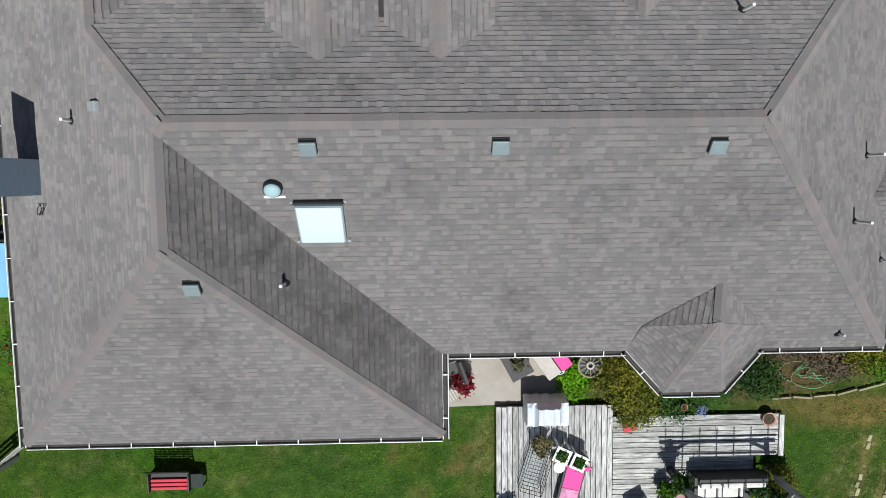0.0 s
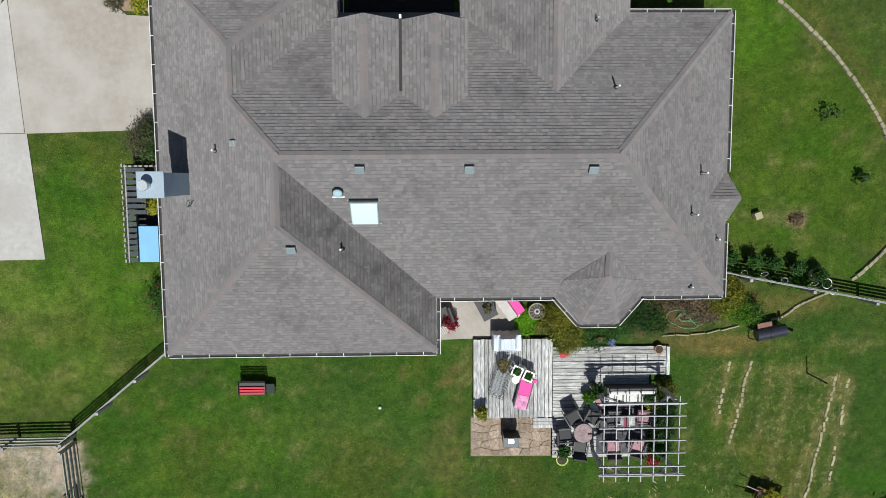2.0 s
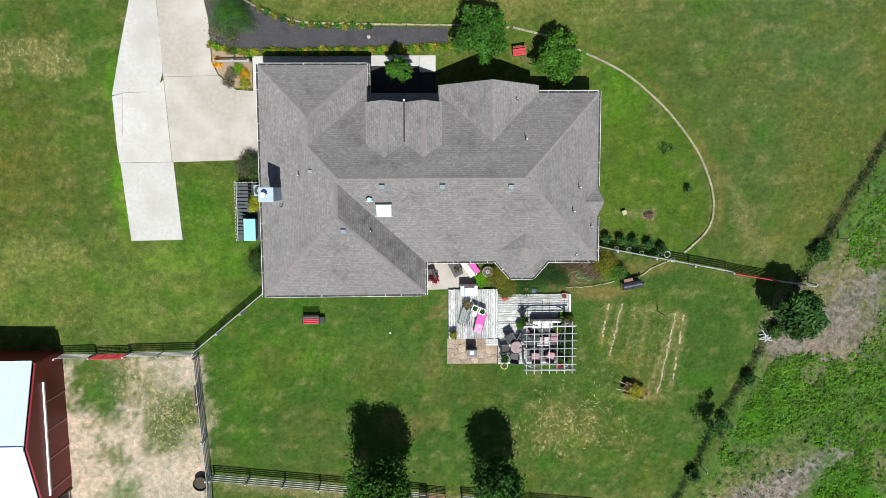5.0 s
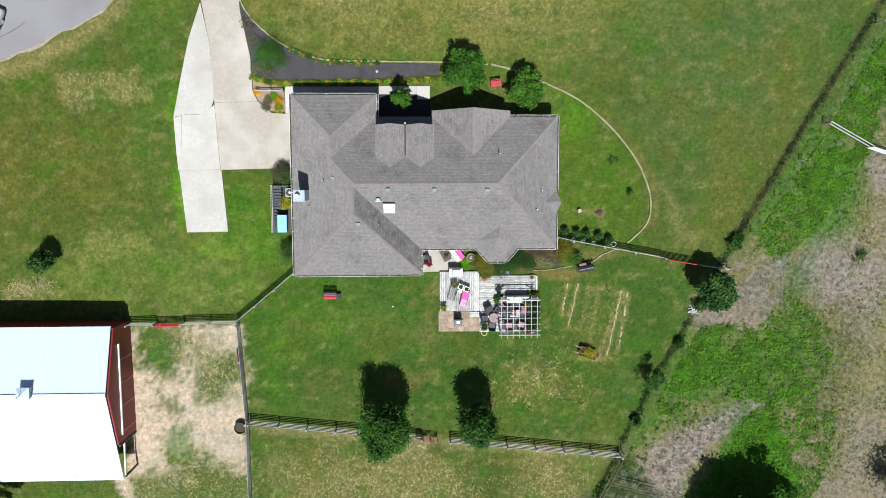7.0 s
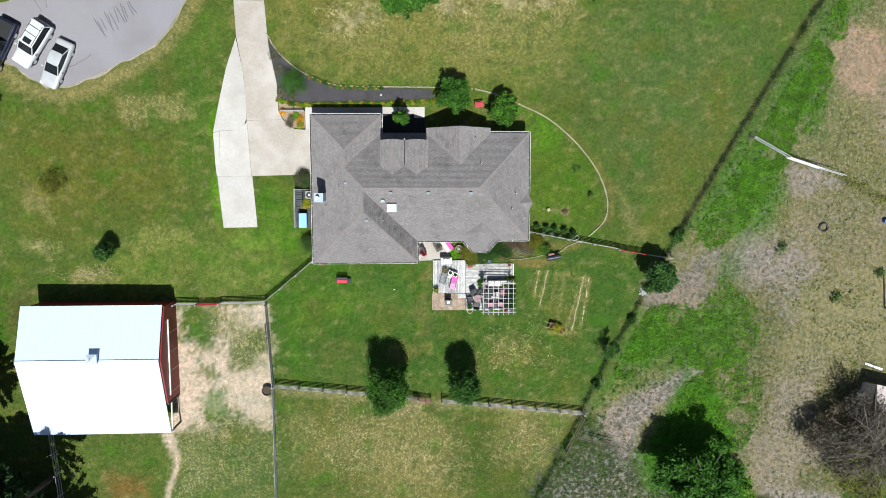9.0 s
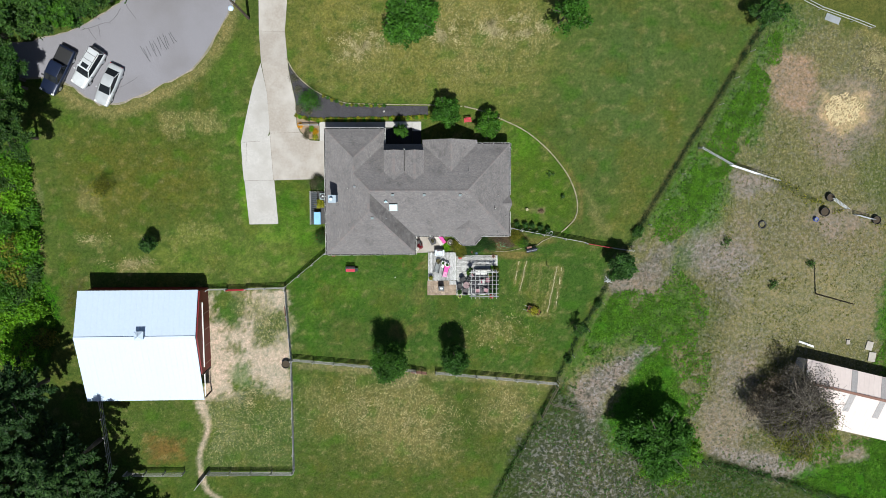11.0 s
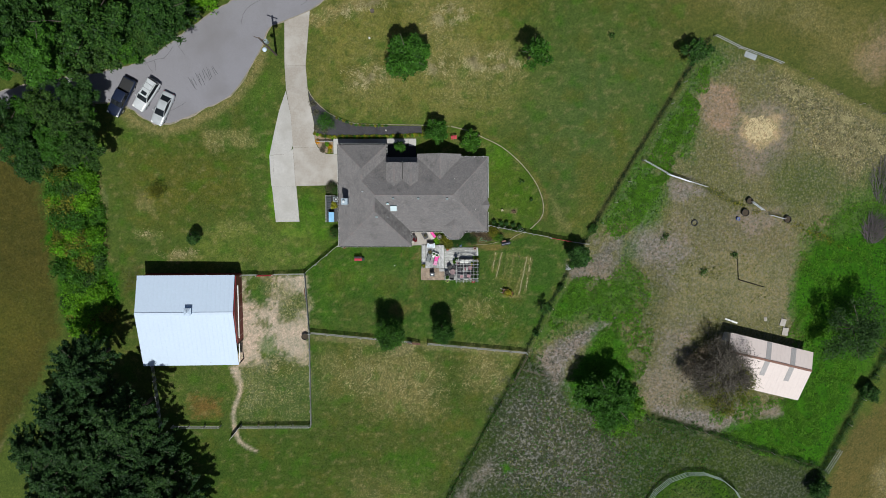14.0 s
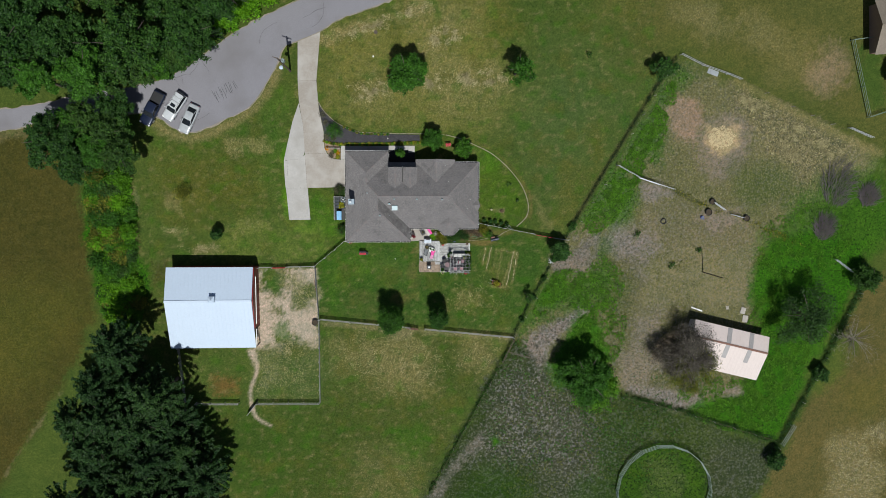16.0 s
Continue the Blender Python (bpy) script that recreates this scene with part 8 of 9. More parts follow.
# furniture under the pergola
SOFA_PALE = surface("pale_cushion", (0.70, 0.69, 0.66), 0.85, 12, 0.25, 3.0, 0.25)
SOFA_ROSE = surface("rose_cushion", (0.38, 0.19, 0.23), 0.85, 12, 0.3, 3.0, 0.25)
sofa = thing("outdoor_sofa", 8.45, -10.05, 0, "long black outdoor sofa with pale cushions", "sofa", z=DZ2)
part("base", boxed(-0.95, 0.95, -0.36, 0.30, 0.05, 0.30, bevel=0.02), BLACK, sofa)
part("back", boxed(-0.95, 0.95, 0.22, 0.32, 0.30, 0.75, bevel=0.02), BLACK, sofa)
for k in range(3):
    part("seat_cushion", boxed(-0.92 + k * 0.62, -0.34 + k * 0.62, -0.36, 0.14, 0.30, 0.43, bevel=0.05), SOFA_PALE, sofa)
    part("back_cushion", boxed(-0.92 + k * 0.62, -0.36 + k * 0.62, 0.06, 0.21, 0.43, 0.78, bevel=0.05), SOFA_PALE, sofa)
for s in (-1, 1):
    part("armrest", boxed(s * 0.98 - 0.05, s * 0.98 + 0.05, -0.36, 0.30, 0.05, 0.58, bevel=0.02), BLACK, sofa)
part("sofa_throw", boxed(0.40, 0.85, -0.37, 0.12, 0.432, 0.455, bevel=0.01), GREY_FABRIC, sofa, "pale patterned throw")
chair("patio_chair", 7.75, -12.35, 180, "patio chair with a pale pink cushion", PINK_PALE, BLACK, DZ2, group="chairs under the pergola", rest=DARK_WICKER)
chair("patio_chair", 8.75, -12.3, 164, "patio chair with a pale pink cushion, turned aside", PINK_PALE, BLACK, DZ2, group="chairs under the pergola", rest=DARK_WICKER)
chair("patio_chair", 9.0, -11.05, -95, "dark patio chair with a pale rose cushion", SOFA_ROSE, BLACK, DZ2, group="chairs under the pergola", rest=DARK_WICKER)
chair("patio_chair", 7.75, -11.05, 92, "dark patio chair with a grey cushion", DARK_WICKER, BLACK, DZ2, group="chairs under the pergola", rest=DARK_WICKER)
low = thing("coffee_table", 8.25, -11.3, 0, "low slatted coffee table with small items", "table", z=DZ2)
for k in range(6):
    part("slat", boxed(-0.40, 0.40, -0.3 + k * 0.1, -0.21 + k * 0.1, 0.38, 0.41), DECK, low)
for sx in (-0.36, 0.36):
    for sy in (-0.26, 0.26):
        part("leg", boxed(sx - 0.03, sx + 0.03, sy - 0.03, sy + 0.03, 0, 0.38), DARK_WOOD, low)
t = thing("table_tray", 8.25, -11.2, 0, "dark red tray on the coffee table", "tray", z=DZ2 + 0.41)
part("body", boxed(-0.08, 0.08, -0.25, 0.25, 0, 0.05, bevel=0.015), surface("wine_red", (0.22, 0.02, 0.06), 0.6), t)
rug = thing("outdoor_rug", 8.2, -11.55, 0, "dark grey mottled outdoor rug", "rug", z=DZ2 + 0.004)
part("body", boxed(-1.05, 1.08, -1.2, 1.2, 0.0, 0.012, bevel=0.004), surface("rug_weave", (0.06, 0.057, 0.068), 0.95, 9, 0.9, 2.5, 0.3, second=(0.2, 0.2, 0.21)), rug)
rt = thing("round_table", 6.45, -11.6, 0, "round metal patio table with a faded rose top", "table", z=DZ2)
part("tabletop", rodded((0, 0, 0.70), (0, 0, 0.72), 0.40, 0.40, 28), surface("faded_rose_top", (0.20, 0.115, 0.125), 0.5, 9, 0.6, 3.0, 0.5, bump=0), rt)
tr = part("rim", tyre_ring(bmesh.new(), (0, 0, 0.71), 0.41, 0.018), BLACK, rt)
for a in range(3):
    part("leg", rodded((0.40 * math.cos(a * 2.09), 0.40 * math.sin(a * 2.09), 0), (0.1 * math.cos(a * 2.09), 0.1 * math.sin(a * 2.09), 0.70), 0.02, 0.02, 6), BLACK, rt)
chair("patio_chair", 6.05, -11.02, 30, "dark patio chair with a woven seat", DARK_WICKER, BLACK, DZ2, group="chairs round the table", rest=DARK_WICKER)
chair("patio_chair", 5.72, -11.75, 95, "dark metal patio chair", DARK_WICKER, BLACK, DZ2, group="chairs round the table", rest=DARK_WICKER)
chair("patio_chair", 6.35, -12.35, 172, "grey metal patio chair", GREY_FABRIC, BLACK, DZ2, group="chairs round the table", rest=DARK_WICKER)
chair("patio_chair", 6.86, -11.02, -28, "dark patio chair tucked under the table edge", DARK_WICKER, BLACK, DZ2, group="chairs round the table", rest=DARK_WICKER)
t = thing("floor_cushion", 7.05, -10.55, 25, "pale pink and white square cushion on a stool", "cushion", z=DZ2)
part("stool", boxed(-0.2, 0.2, -0.2, 0.2, 0, 0.32, bevel=0.02), DARK_WOOD, t)
part("pad", boxed(-0.24, 0.0, -0.24, 0.24, 0.32, 0.42, bevel=0.03), WHITE, t, "white half of the cushion")
part("pad", boxed(0.003, 0.24, -0.24, 0.24, 0.32, 0.42, bevel=0.03), PINK_PALE, t, "salmon-pink half of the cushion")
for k, (x, y) in enumerate(((9.62, -11.15), (9.68, -11.75), (9.6, -12.3))):
    pot(x, y, 0.2, 0.35, BLACK, LEAF_DEEP, "dark leafy shrub in a black tub under the pergola", DZ2, 511 + k, 0.30, 0.7, n=40)
pot(9.35, -10.5, 0.18, 0.3, BLACK, LEAF_YELLOW, "black pot of yellow flowers beside the sofa", DZ2, 515, 0.26, 0.35, n=22, leaf=0.045)
pot(6.72, -10.18, 0.15, 0.28, BLACK, LEAF_FRESH, "black pot with a fresh green plant on the deck", DZ2, 501, 0.17, 0.3)
pot(6.95, -9.75, 0.17, 0.8, BLACK, LEAF_DEEP, "tall dark planter with a dark leafy plant", DZ2, 502, 0.18, 0.4)
pot(9.2, -10.1, 0.16, 0.4, STEEL, LEAF_DEEP, "metal pot with a dark plant at the sofa end", DZ2, 503, 0.2, 0.4)
pot(9.7, -10.55, 0.2, 0.35, TERRACOTTA, LEAF_OLIVE, "clay pot with an olive-yellow plant beside the pergola", -0.1, 504, 0.3, 0.4)
pot(9.5, -13.0, 0.18, 0.3, TERRACOTTA, LEAF_RED, "clay pot with red flowers at the deck edge", G(9.5, -13.0), 505, 0.2, 0.3)
pot(5.72, -13.0, 0.24, 0.3, surface("lime_pot", (0.50, 0.60, 0.14), 0.5), None, "empty lime-green plastic pot on the grass", G(5.72, -13.0), 506)
pot(5.66, -12.42, 0.16, 0.4, BLACK, LEAF_DEEP, "black planter with a dark shrub at the deck corner", DZ2, 507, 0.2, 0.4)
pot(2.3, -10.75, 0.18, 0.35, BLACK, LEAF_OLIVE, "black pot with an olive-green plant at the deck corner", DZ, 508, 0.2, 0.4)
pot(9.68, -8.3, 0.19, 0.14, surface("pale_clay", (0.62, 0.34, 0.28), 0.8), None, "wide pale pink clay bowl at the deck corner", DZ2, 509)
pot(7.1, -7.75, 0.09, 0.7, TERRACOTTA, None, "small empty clay pot on a stand below the bay", G(7.1, -7.75), 516)
pot(7.62, -7.9, 0.08, 0.55, SKY_BLUE, LEAF_BLUE, "small blue pot with pale blue flowers below the bay", G(7.62, -7.9), 517, 0.08, 0.1, n=6, leaf=0.03)
# upper deck
grill = thing("covered_grill", 3.3, -7.75, 0, "wide barbecue grill under a pale grey fitted cover", "grill", z=DZ)
bm = bmesh.new()
prof = [(-0.42, 0.05, 0.30), (-0.36, 0.85, 0.26), (-0.28, 1.12, 0.20), (0.28, 1.12, 0.20), (0.36, 0.85, 0.26), (0.42, 0.05, 0.30)]
rows = []
for k in range(13):
    x = -0.55 + 1.10 * k / 12
    wav = 0.018 * math.sin(k * 2.1)
    top = 1.05 + wav * 1.6 - (0.22 if abs(x) > 0.36 else 0.0)
    rows.append([bm.verts.new(v) for v in ((x * 1.03, -0.36 + wav, 0.05), (x, -0.33 + wav, min(0.8, top)), (x, -0.22, top), (x, 0.20, top + wav), (x, 0.30, min(0.8, top)), (x * 1.03, 0.33 + wav, 0.05))])
for a, b in zip(rows, rows[1:]):
    for j in range(5):
        bm.faces.new((a[j], b[j], b[j + 1], a[j + 1]))
bm.faces.new(rows[0])
bm.faces.new(rows[-1][::-1])
bmesh.ops.recalc_face_normals(bm, faces=bm.faces[:])
part("cover", bm, COVER, grill, "creased pale grey cover")
part("cart", boxed(-0.42, 0.42, -0.2, 0.18, 0.0, 0.3), BLACK, grill)
for sx in (-0.46, 0.46):
    part("wheel", rodded((sx - 0.03, -0.25, 0.08), (sx + 0.03, -0.25, 0.08), 0.08, 0.08, 12), RUBBER, grill)
cage = thing("wire_crate", 3.05, -9.5, -17, "folding wire animal crate, empty", "crate", z=DZ)
for z in (0.02, 0.28, 0.55):
    for a, b in (((-0.3, -0.6), (0.3, -0.6)), ((0.3, -0.6), (0.3, 0.6)), ((0.3, 0.6), (-0.3, 0.6)), ((-0.3, 0.6), (-0.3, -0.6))):
        part("rail", rodded((*a, z), (*b, z), 0.008, 0.008, 5), BLACK, cage)
for k in range(13):
    y = -0.6 + k * 0.1
    part("top_wire", rodded((-0.3, y, 0.55), (0.3, y, 0.55), 0.005, 0.005, 4), BLACK, cage)
    for sx in (-0.3, 0.3):
        part("side_wire", rodded((sx, y, 0.0), (sx, y, 0.55), 0.005, 0.005, 4), BLACK, cage)
for k in range(5):
    part("long_wire", rodded((-0.3 + k * 0.15, -0.6, 0.55), (-0.3 + k * 0.15, 0.6, 0.55), 0.005, 0.005, 4), BLACK, cage)
part("tray", boxed(-0.29, 0.29, -0.59, 0.59, 0.005, 0.03), surface("crate_tray", (0.20, 0.22, 0.23), 0.5), cage)
pot(3.18, -8.78, 0.22, 0.4, BLACK, LEAF_BROWN, "round dark pot with dry brown growth beside the crate", DZ, 510, 0.18, 0.12)
for k, (x, y) in enumerate(((3.72, -8.98), (4.18, -9.18))):
    st = thing("plant_stand", x, y, -25, "square white plant stand with a leafy pot in it", "plant stand", "white plant stands", z=DZ)
    for sx in (-0.19, 0.19):
        for sy in (-0.19, 0.19):
            part("leg", boxed(sx - 0.025, sx + 0.025, sy - 0.025, sy + 0.025, 0, 0.62), WHITE, st)
    for a in ((-0.215, 0.215, -0.215, -0.15), (-0.215, 0.215, 0.15, 0.215), (-0.215, -0.15, -0.149, 0.149), (0.15, 0.215, -0.149, 0.149)):
        part("top_rail", boxed(*a, 0.62, 0.66), WHITE, st)
    part("liner", boxed(-0.15, 0.15, -0.15, 0.15, 0.35, 0.56), BLACK, st)
    c = link_mesh("foliage", crown_mesh("foliage", 520 + k, 0.15, 0.08, 16, 20, 0.05, LEAF_DEEP if k == 0 else LEAF_MID, 0.3, low=-0.2), st)
    c.matrix_basis = Matrix.Translation((0, 0, 0.58))
lg = thing("sun_lounger", 4.05, -9.95, -14, "low lounger with a hot pink towel and a pink printed towel", "lounger", z=DZ)
part("base", boxed(-0.3, 0.3, -0.68, 0.5, 0.22, 0.28, bevel=0.02), GREY_FABRIC, lg)
for sx in (-0.28, 0.28):
    for sy in (-0.6, 0.4):
        part("leg", rodded((sx, sy, 0), (sx, sy, 0.24), 0.018, 0.018, 6), BLACK, lg)
part("pink_towel", boxed(-0.25, 0.25, -0.12, 0.55, 0.282, 0.315, bevel=0.012), PINK, lg, "plain hot pink towel")
part("printed_towel", boxed(-0.25, 0.25, -0.72, -0.13, 0.282, 0.31, bevel=0.012), PINK_PRINT, lg, "pink and white printed towel")
m = Matrix.Translation((0, 0.5, 0.28)) @ Matrix.Rotation(radians(50), 4, "X")
part("backrest", boxed(-0.32, 0.36, 0.0, 0.32, 0.0, 0.05, m, 0.02), PINK, lg, "raised hot pink backrest")
t = thing("garden_stool", 3.68, -9.38, 0, "round white stool on the deck", "stool", z=DZ)
part("seat", rodded((0, 0, 0.40), (0, 0, 0.45), 0.16, 0.16, 20), WHITE, t)
for a in range(3):
    part("leg", rodded((0.13 * math.cos(a * 2.1), 0.13 * math.sin(a * 2.1), 0), (0.1 * math.cos(a * 2.1), 0.1 * math.sin(a * 2.1), 0.40), 0.015, 0.015, 6), WHITE, t)
# concrete patio
tb = thing("serving_table", 2.45, -6.35, 28, "dark grey square patio table with a small plant", "table", z=0.05)
part("tabletop", boxed(-0.32, 0.32, -0.5, 0.5, 0.72, 0.76, bevel=0.015), GREY_FABRIC, tb)
for sx in (-0.28, 0.28):
    for sy in (-0.45, 0.45):
        part("leg", boxed(sx - 0.03, sx + 0.03, sy - 0.03, sy + 0.03, 0, 0.72), BLACK, tb)
pot(2.5, -6.4, 0.11, 0.12, BLACK, LEAF_BROWN, "small potted plant on the dark table", 0.81, 530, 0.1, 0.1, n=10)
lg2 = thing("cushioned_lounge", 3.35, -6.2, 35, "patio lounge with white and hot pink cushions", "lounge", z=0.05)
part("base", boxed(-0.4, 0.4, -0.75, 0.75, 0.15, 0.30, bevel=0.02), BLACK, lg2)
part("white_cushion", boxed(-0.4, 0.02, -0.72, 0.72, 0.30, 0.42, bevel=0.04), CREAM, lg2)
part("pink_cushion", boxed(0.04, 0.4, -0.72, 0.72, 0.30, 0.42, bevel=0.04), PINK, lg2, "hot pink cushion")
t = thing("small_fan", 3.75, -6.75, 0, "round white table fan on the ground", "fan", z=0.05)
part("ring", tyre_ring(bmesh.new(), (0, 0, 0.3), 0.11, 0.015), WHITE, t)
part("stand", rodded((0, 0, 0), (0, 0, 0.28), 0.02, 0.02, 8), WHITE, t)
for a in range(3):
    part("blade", boxed(-0.015, 0.015, 0.0, 0.09, 0.29, 0.30, Matrix.Rotation(a * 2.09, 4, "Z")), WHITE, t)
chair("lounge_chair", 0.72, -6.75, -70, "dark grey upholstered patio armchair under the eave", GREY_FABRIC, BLACK, 0.05, 0.65, 0.6)
pot(1.05, -7.0, 0.18, 0.3, BLACK, LEAF_RED, "dark pot with a red-leaved plant by the patio edge", 0.05, 531, 0.26, 0.4)
t = thing("wire_planter", 0.72, -7.4, 30, "small white wire plant rack", "plant rack", z=0.05)
for k in range(6):
    part("wire", rodded((-0.2 + k * 0.08, -0.15, 0.4), (-0.2 + k * 0.08, 0.15, 0.4), 0.008, 0.008, 5), WHITE, t)
for sx in (-0.2, 0.2):
    for sy in (-0.15, 0.15):
        part("leg", rodded((sx, sy, 0), (sx, sy, 0.4), 0.008, 0.008, 5), WHITE, t)
FIRE_STEEL = surface("dark_fire_steel", (0.05, 0.06, 0.075), 0.5, 10, 0.2)
fire = thing("fire_pit_box", 3.52, -12.0, 0, "square blue-grey metal fire pit box with a pale lid plate", "fire pit", z=-0.13)
part("body", boxed(-0.30, 0.30, -0.24, 0.24, 0.0, 0.62, bevel=0.02), FIRE_STEEL, fire)
part("rim", boxed(-0.33, 0.33, -0.27, 0.27, 0.62, 0.68, bevel=0.015), FIRE_STEEL, fire)
part("lid_plate", boxed(-0.13, 0.13, -0.09, 0.09, 0.68, 0.70, bevel=0.01), LIGHT_METAL, fire, "pale blue lid plate")
part("rear_hood", boxed(-0.33, 0.33, 0.27, 0.32, 0.3, 1.15), BLACK, fire)
wheel = thing("wagon_wheel_planter", 4.58, -6.62, 0, "old spoked wheel laid over a dark round planter", "planter", z=0.0)
part("bowl", rodded((0, 0, 0), (0, 0, 0.30), 0.24, 0.31, 20), BLACK, wheel)
part("rim", tyre_ring(bmesh.new(), (0, 0, 0.36), 0.33, 0.03, None, 24, 6), EDGE_STONE, wheel)
for k in range(12):
    a = k * 6.2832 / 12
    part("spoke", rodded((0.1 * math.cos(a), 0.1 * math.sin(a), 0.37), (0.32 * math.cos(a), 0.32 * math.sin(a), 0.36), 0.011, 0.011, 6), EDGE_STONE, wheel)
part("hub", tyre_ring(bmesh.new(), (0, 0, 0.38), 0.09, 0.03, None, 14, 6), CREAM, wheel)
for x, y, mm, lab in ((5.75, -8.42, RED_FABRIC, "coral red folded chair cushion on the deck"),):
    t = thing("cushion", x, y, 12, lab, "cushion", z=DZ2)
    part("pad", boxed(-0.2, 0.2, -0.16, 0.16, 0, 0.09, bevel=0.035), mm, t)
t = thing("clay_pot", 7.25, -7.45, 0, "small terracotta pot under the bay", "pot", z=0.25)
part("pot", rodded((0, 0, -0.25), (0, 0, 0.1), 0.09, 0.13, 14), TERRACOTTA, t)
hose = bpy.data.curves.new("garden_hose", "CURVE")
hose.dimensions, hose.bevel_depth = "3D", 0.009
sp = hose.splines.new("POLY")
sp.points.add(119)
for i, p in enumerate(sp.points):
    a = i * 0.30
    x = 10.95 + (0.50 + 0.22 * math.sin(a * 0.37) + 0.1 * math.sin(a * 1.7)) * math.cos(a) + 0.35 * math.sin(a * 0.13)
    y = -7.02 + (0.26 + 0.12 * math.cos(a * 0.53)) * math.sin(a) + 0.08 * math.sin(a * 0.21)
    p.co = (x, y, G(x, y) + 0.05 + 0.06 * abs(math.sin(a * 0.71)), 1)
hose.materials.append(surface("hose_green", (0.10, 0.36, 0.18), 0.5))
tagged(new("garden_hose", hose), "loosely coiled pale green garden hose on the bed", "hose")
# back lawn: bench and side table
bench = thing("garden_bench", -7.1, -9.75, 0, "black metal garden bench with a red seat cushion", "bench")
for sx in (-0.55, 0.55):
    part("side_frame", boxed(sx - 0.02, sx + 0.02, -0.28, 0.22, 0.0, 0.62, bevel=0.008), BLACK, bench)
m = Matrix.Translation((0, 0.22, 0.40)) @ Matrix.Rotation(radians(-22), 4, "X")
for k in range(6):
    part("back_slat", boxed(-0.55, 0.55, -0.015, 0.015, 0.02 + k * 0.09, 0.06 + k * 0.09, m), BLACK, bench)
for k in range(9):
    part("back_bar", boxed(-0.52 + k * 0.13, -0.50 + k * 0.13, 0.016, 0.028, 0.0, 0.52, m), BLACK, bench)
part("seat_frame", boxed(-0.55, 0.55, -0.28, 0.22, 0.38, 0.41), BLACK, bench)
for k in range(3):
    part("seat_cushion", boxed(-0.52, 0.52, -0.25 + k * 0.115, -0.165 + k * 0.115, 0.41, 0.49, bevel=0.025), RED_FABRIC, bench, "red cushion roll")
t = thing("side_table", -6.37, -9.78, 0, "small square dark green side table beside the bench", "table")
part("tabletop", boxed(-0.17, 0.17, -0.2, 0.2, 0.38, 0.41, bevel=0.01), surface("slate_green", (0.03, 0.04, 0.037), 0.85), t)
for sx in (-0.14, 0.14):
    for sy in (-0.17, 0.17):
        part("leg", boxed(sx - 0.015, sx + 0.015, sy - 0.015, sy + 0.015, 0, 0.38), BLACK, t)
pot(-9.05, -8.1, 0.17, 0.3, TERRACOTTA, None, "clay pot at the corner of the house", G(-9.05, -8.1) - 0.03, 540)
t = thing("blue_jug", -9.35, -8.0, 0, "small blue plastic watering can by the house corner", "watering can", z=G(-9.35, -8.0) - 0.03)
part("body", rodded((0, 0, 0), (0, 0, 0.25), 0.1, 0.08, 14), BRIGHT_BLUE, t)
part("spout", rodded((0.08, 0, 0.1), (0.25, 0.03, 0.28), 0.02, 0.015, 8), BRIGHT_BLUE, t)
t = thing("lawn_ball", -1.9, -10.75, 0, "small pale ball lying in the grass", "ball")
part("shell", ball(bmesh.new(), (0, 0, 0.05), 0.07), WHITE, t, smooth=True)
# garden plot: rows of edging blocks, wheelbarrow planter, stake, smoker
q = random.Random(8)
for row, (a, b) in enumerate((((13.6, -9.0), (12.85, -12.6)), ((12.75, -9.0), (12.3, -11.3)), ((17.3, -9.7), (16.15, -15.2)), ((17.85, -9.8), (17.2, -14.3)))):
    a, b = Vector((*a, 0)), Vector((*b, 0))
    n = int((b - a).length / 0.22)
    for i in range(n):
        if q.random() < (0.04, 0.4, 0.12, 0.45)[row]:
            continue
        p = a + (b - a) * (i / n) + Vector((q.uniform(-0.05, 0.05), 0, 0))
        t = thing("edging_block", p.x, p.y, 78 + q.uniform(-14, 14), "pale worn edging block half sunk in the garden plot", "edging block", "garden edging blocks")
        s = q.uniform(0.08, 0.12)
        part("body", boxed(-s, s, -0.055, 0.055, -0.06, q.uniform(0.0, 0.025), bevel=0.018), EDGE_MOSSY, t)
wb = thing("wheelbarrow_planter", 14.45, -14.75, -20, "old wheelbarrow planted with yellow flowers", "planter")
bm = bmesh.new()
a = [bm.verts.new(v) for v in ((-0.55, -0.25, 0.25), (0.5, -0.2, 0.25), (0.5, 0.2, 0.25), (-0.55, 0.25, 0.25))]
b = [bm.verts.new(v) for v in ((-0.75, -0.40, 0.55), (0.75, -0.35, 0.60), (0.75, 0.35, 0.60), (-0.75, 0.40, 0.55))]
bm.faces.new(a[::-1])
for i in range(4):
    bm.faces.new((a[i], a[(i + 1) % 4], b[(i + 1) % 4], b[i]))
part("tray", bm, surface("rusty_red_tray", (0.26, 0.10, 0.06), 0.7), wb)
part("soil", boxed(-0.6, 0.6, -0.28, 0.28, 0.44, 0.50), SOIL, wb)
c = link_mesh("flowers", crown_mesh("flowers", 551, 0.5, 0.22, 40, 22, 0.06, LEAF_YELLOW, 0.4, low=-0.1), wb)
c.matrix_basis = Matrix.Translation((0, 0, 0.55))
part("wheel", tyre_ring(bmesh.new(), (0.85, 0, 0.2), 0.17, 0.035, Matrix.Rotation(radians(90), 3, "X"), 18, 6), RUBBER, wb)
for sy in (-0.28, 0.28):
    part("handle", rodded((0.8, sy * 0.2, 0.2), (-1.25, sy, 0.6), 0.02, 0.02, 6), FENCE_WOOD, wb)
    part("leg", rodded((-0.35, sy, 0.0), (-0.3, sy, 0.3), 0.02, 0.02, 6), STEEL, wb)
t = thing("garden_stake", 16.05, -9.45, 0, "dark slim stake in the garden plot", "stake")
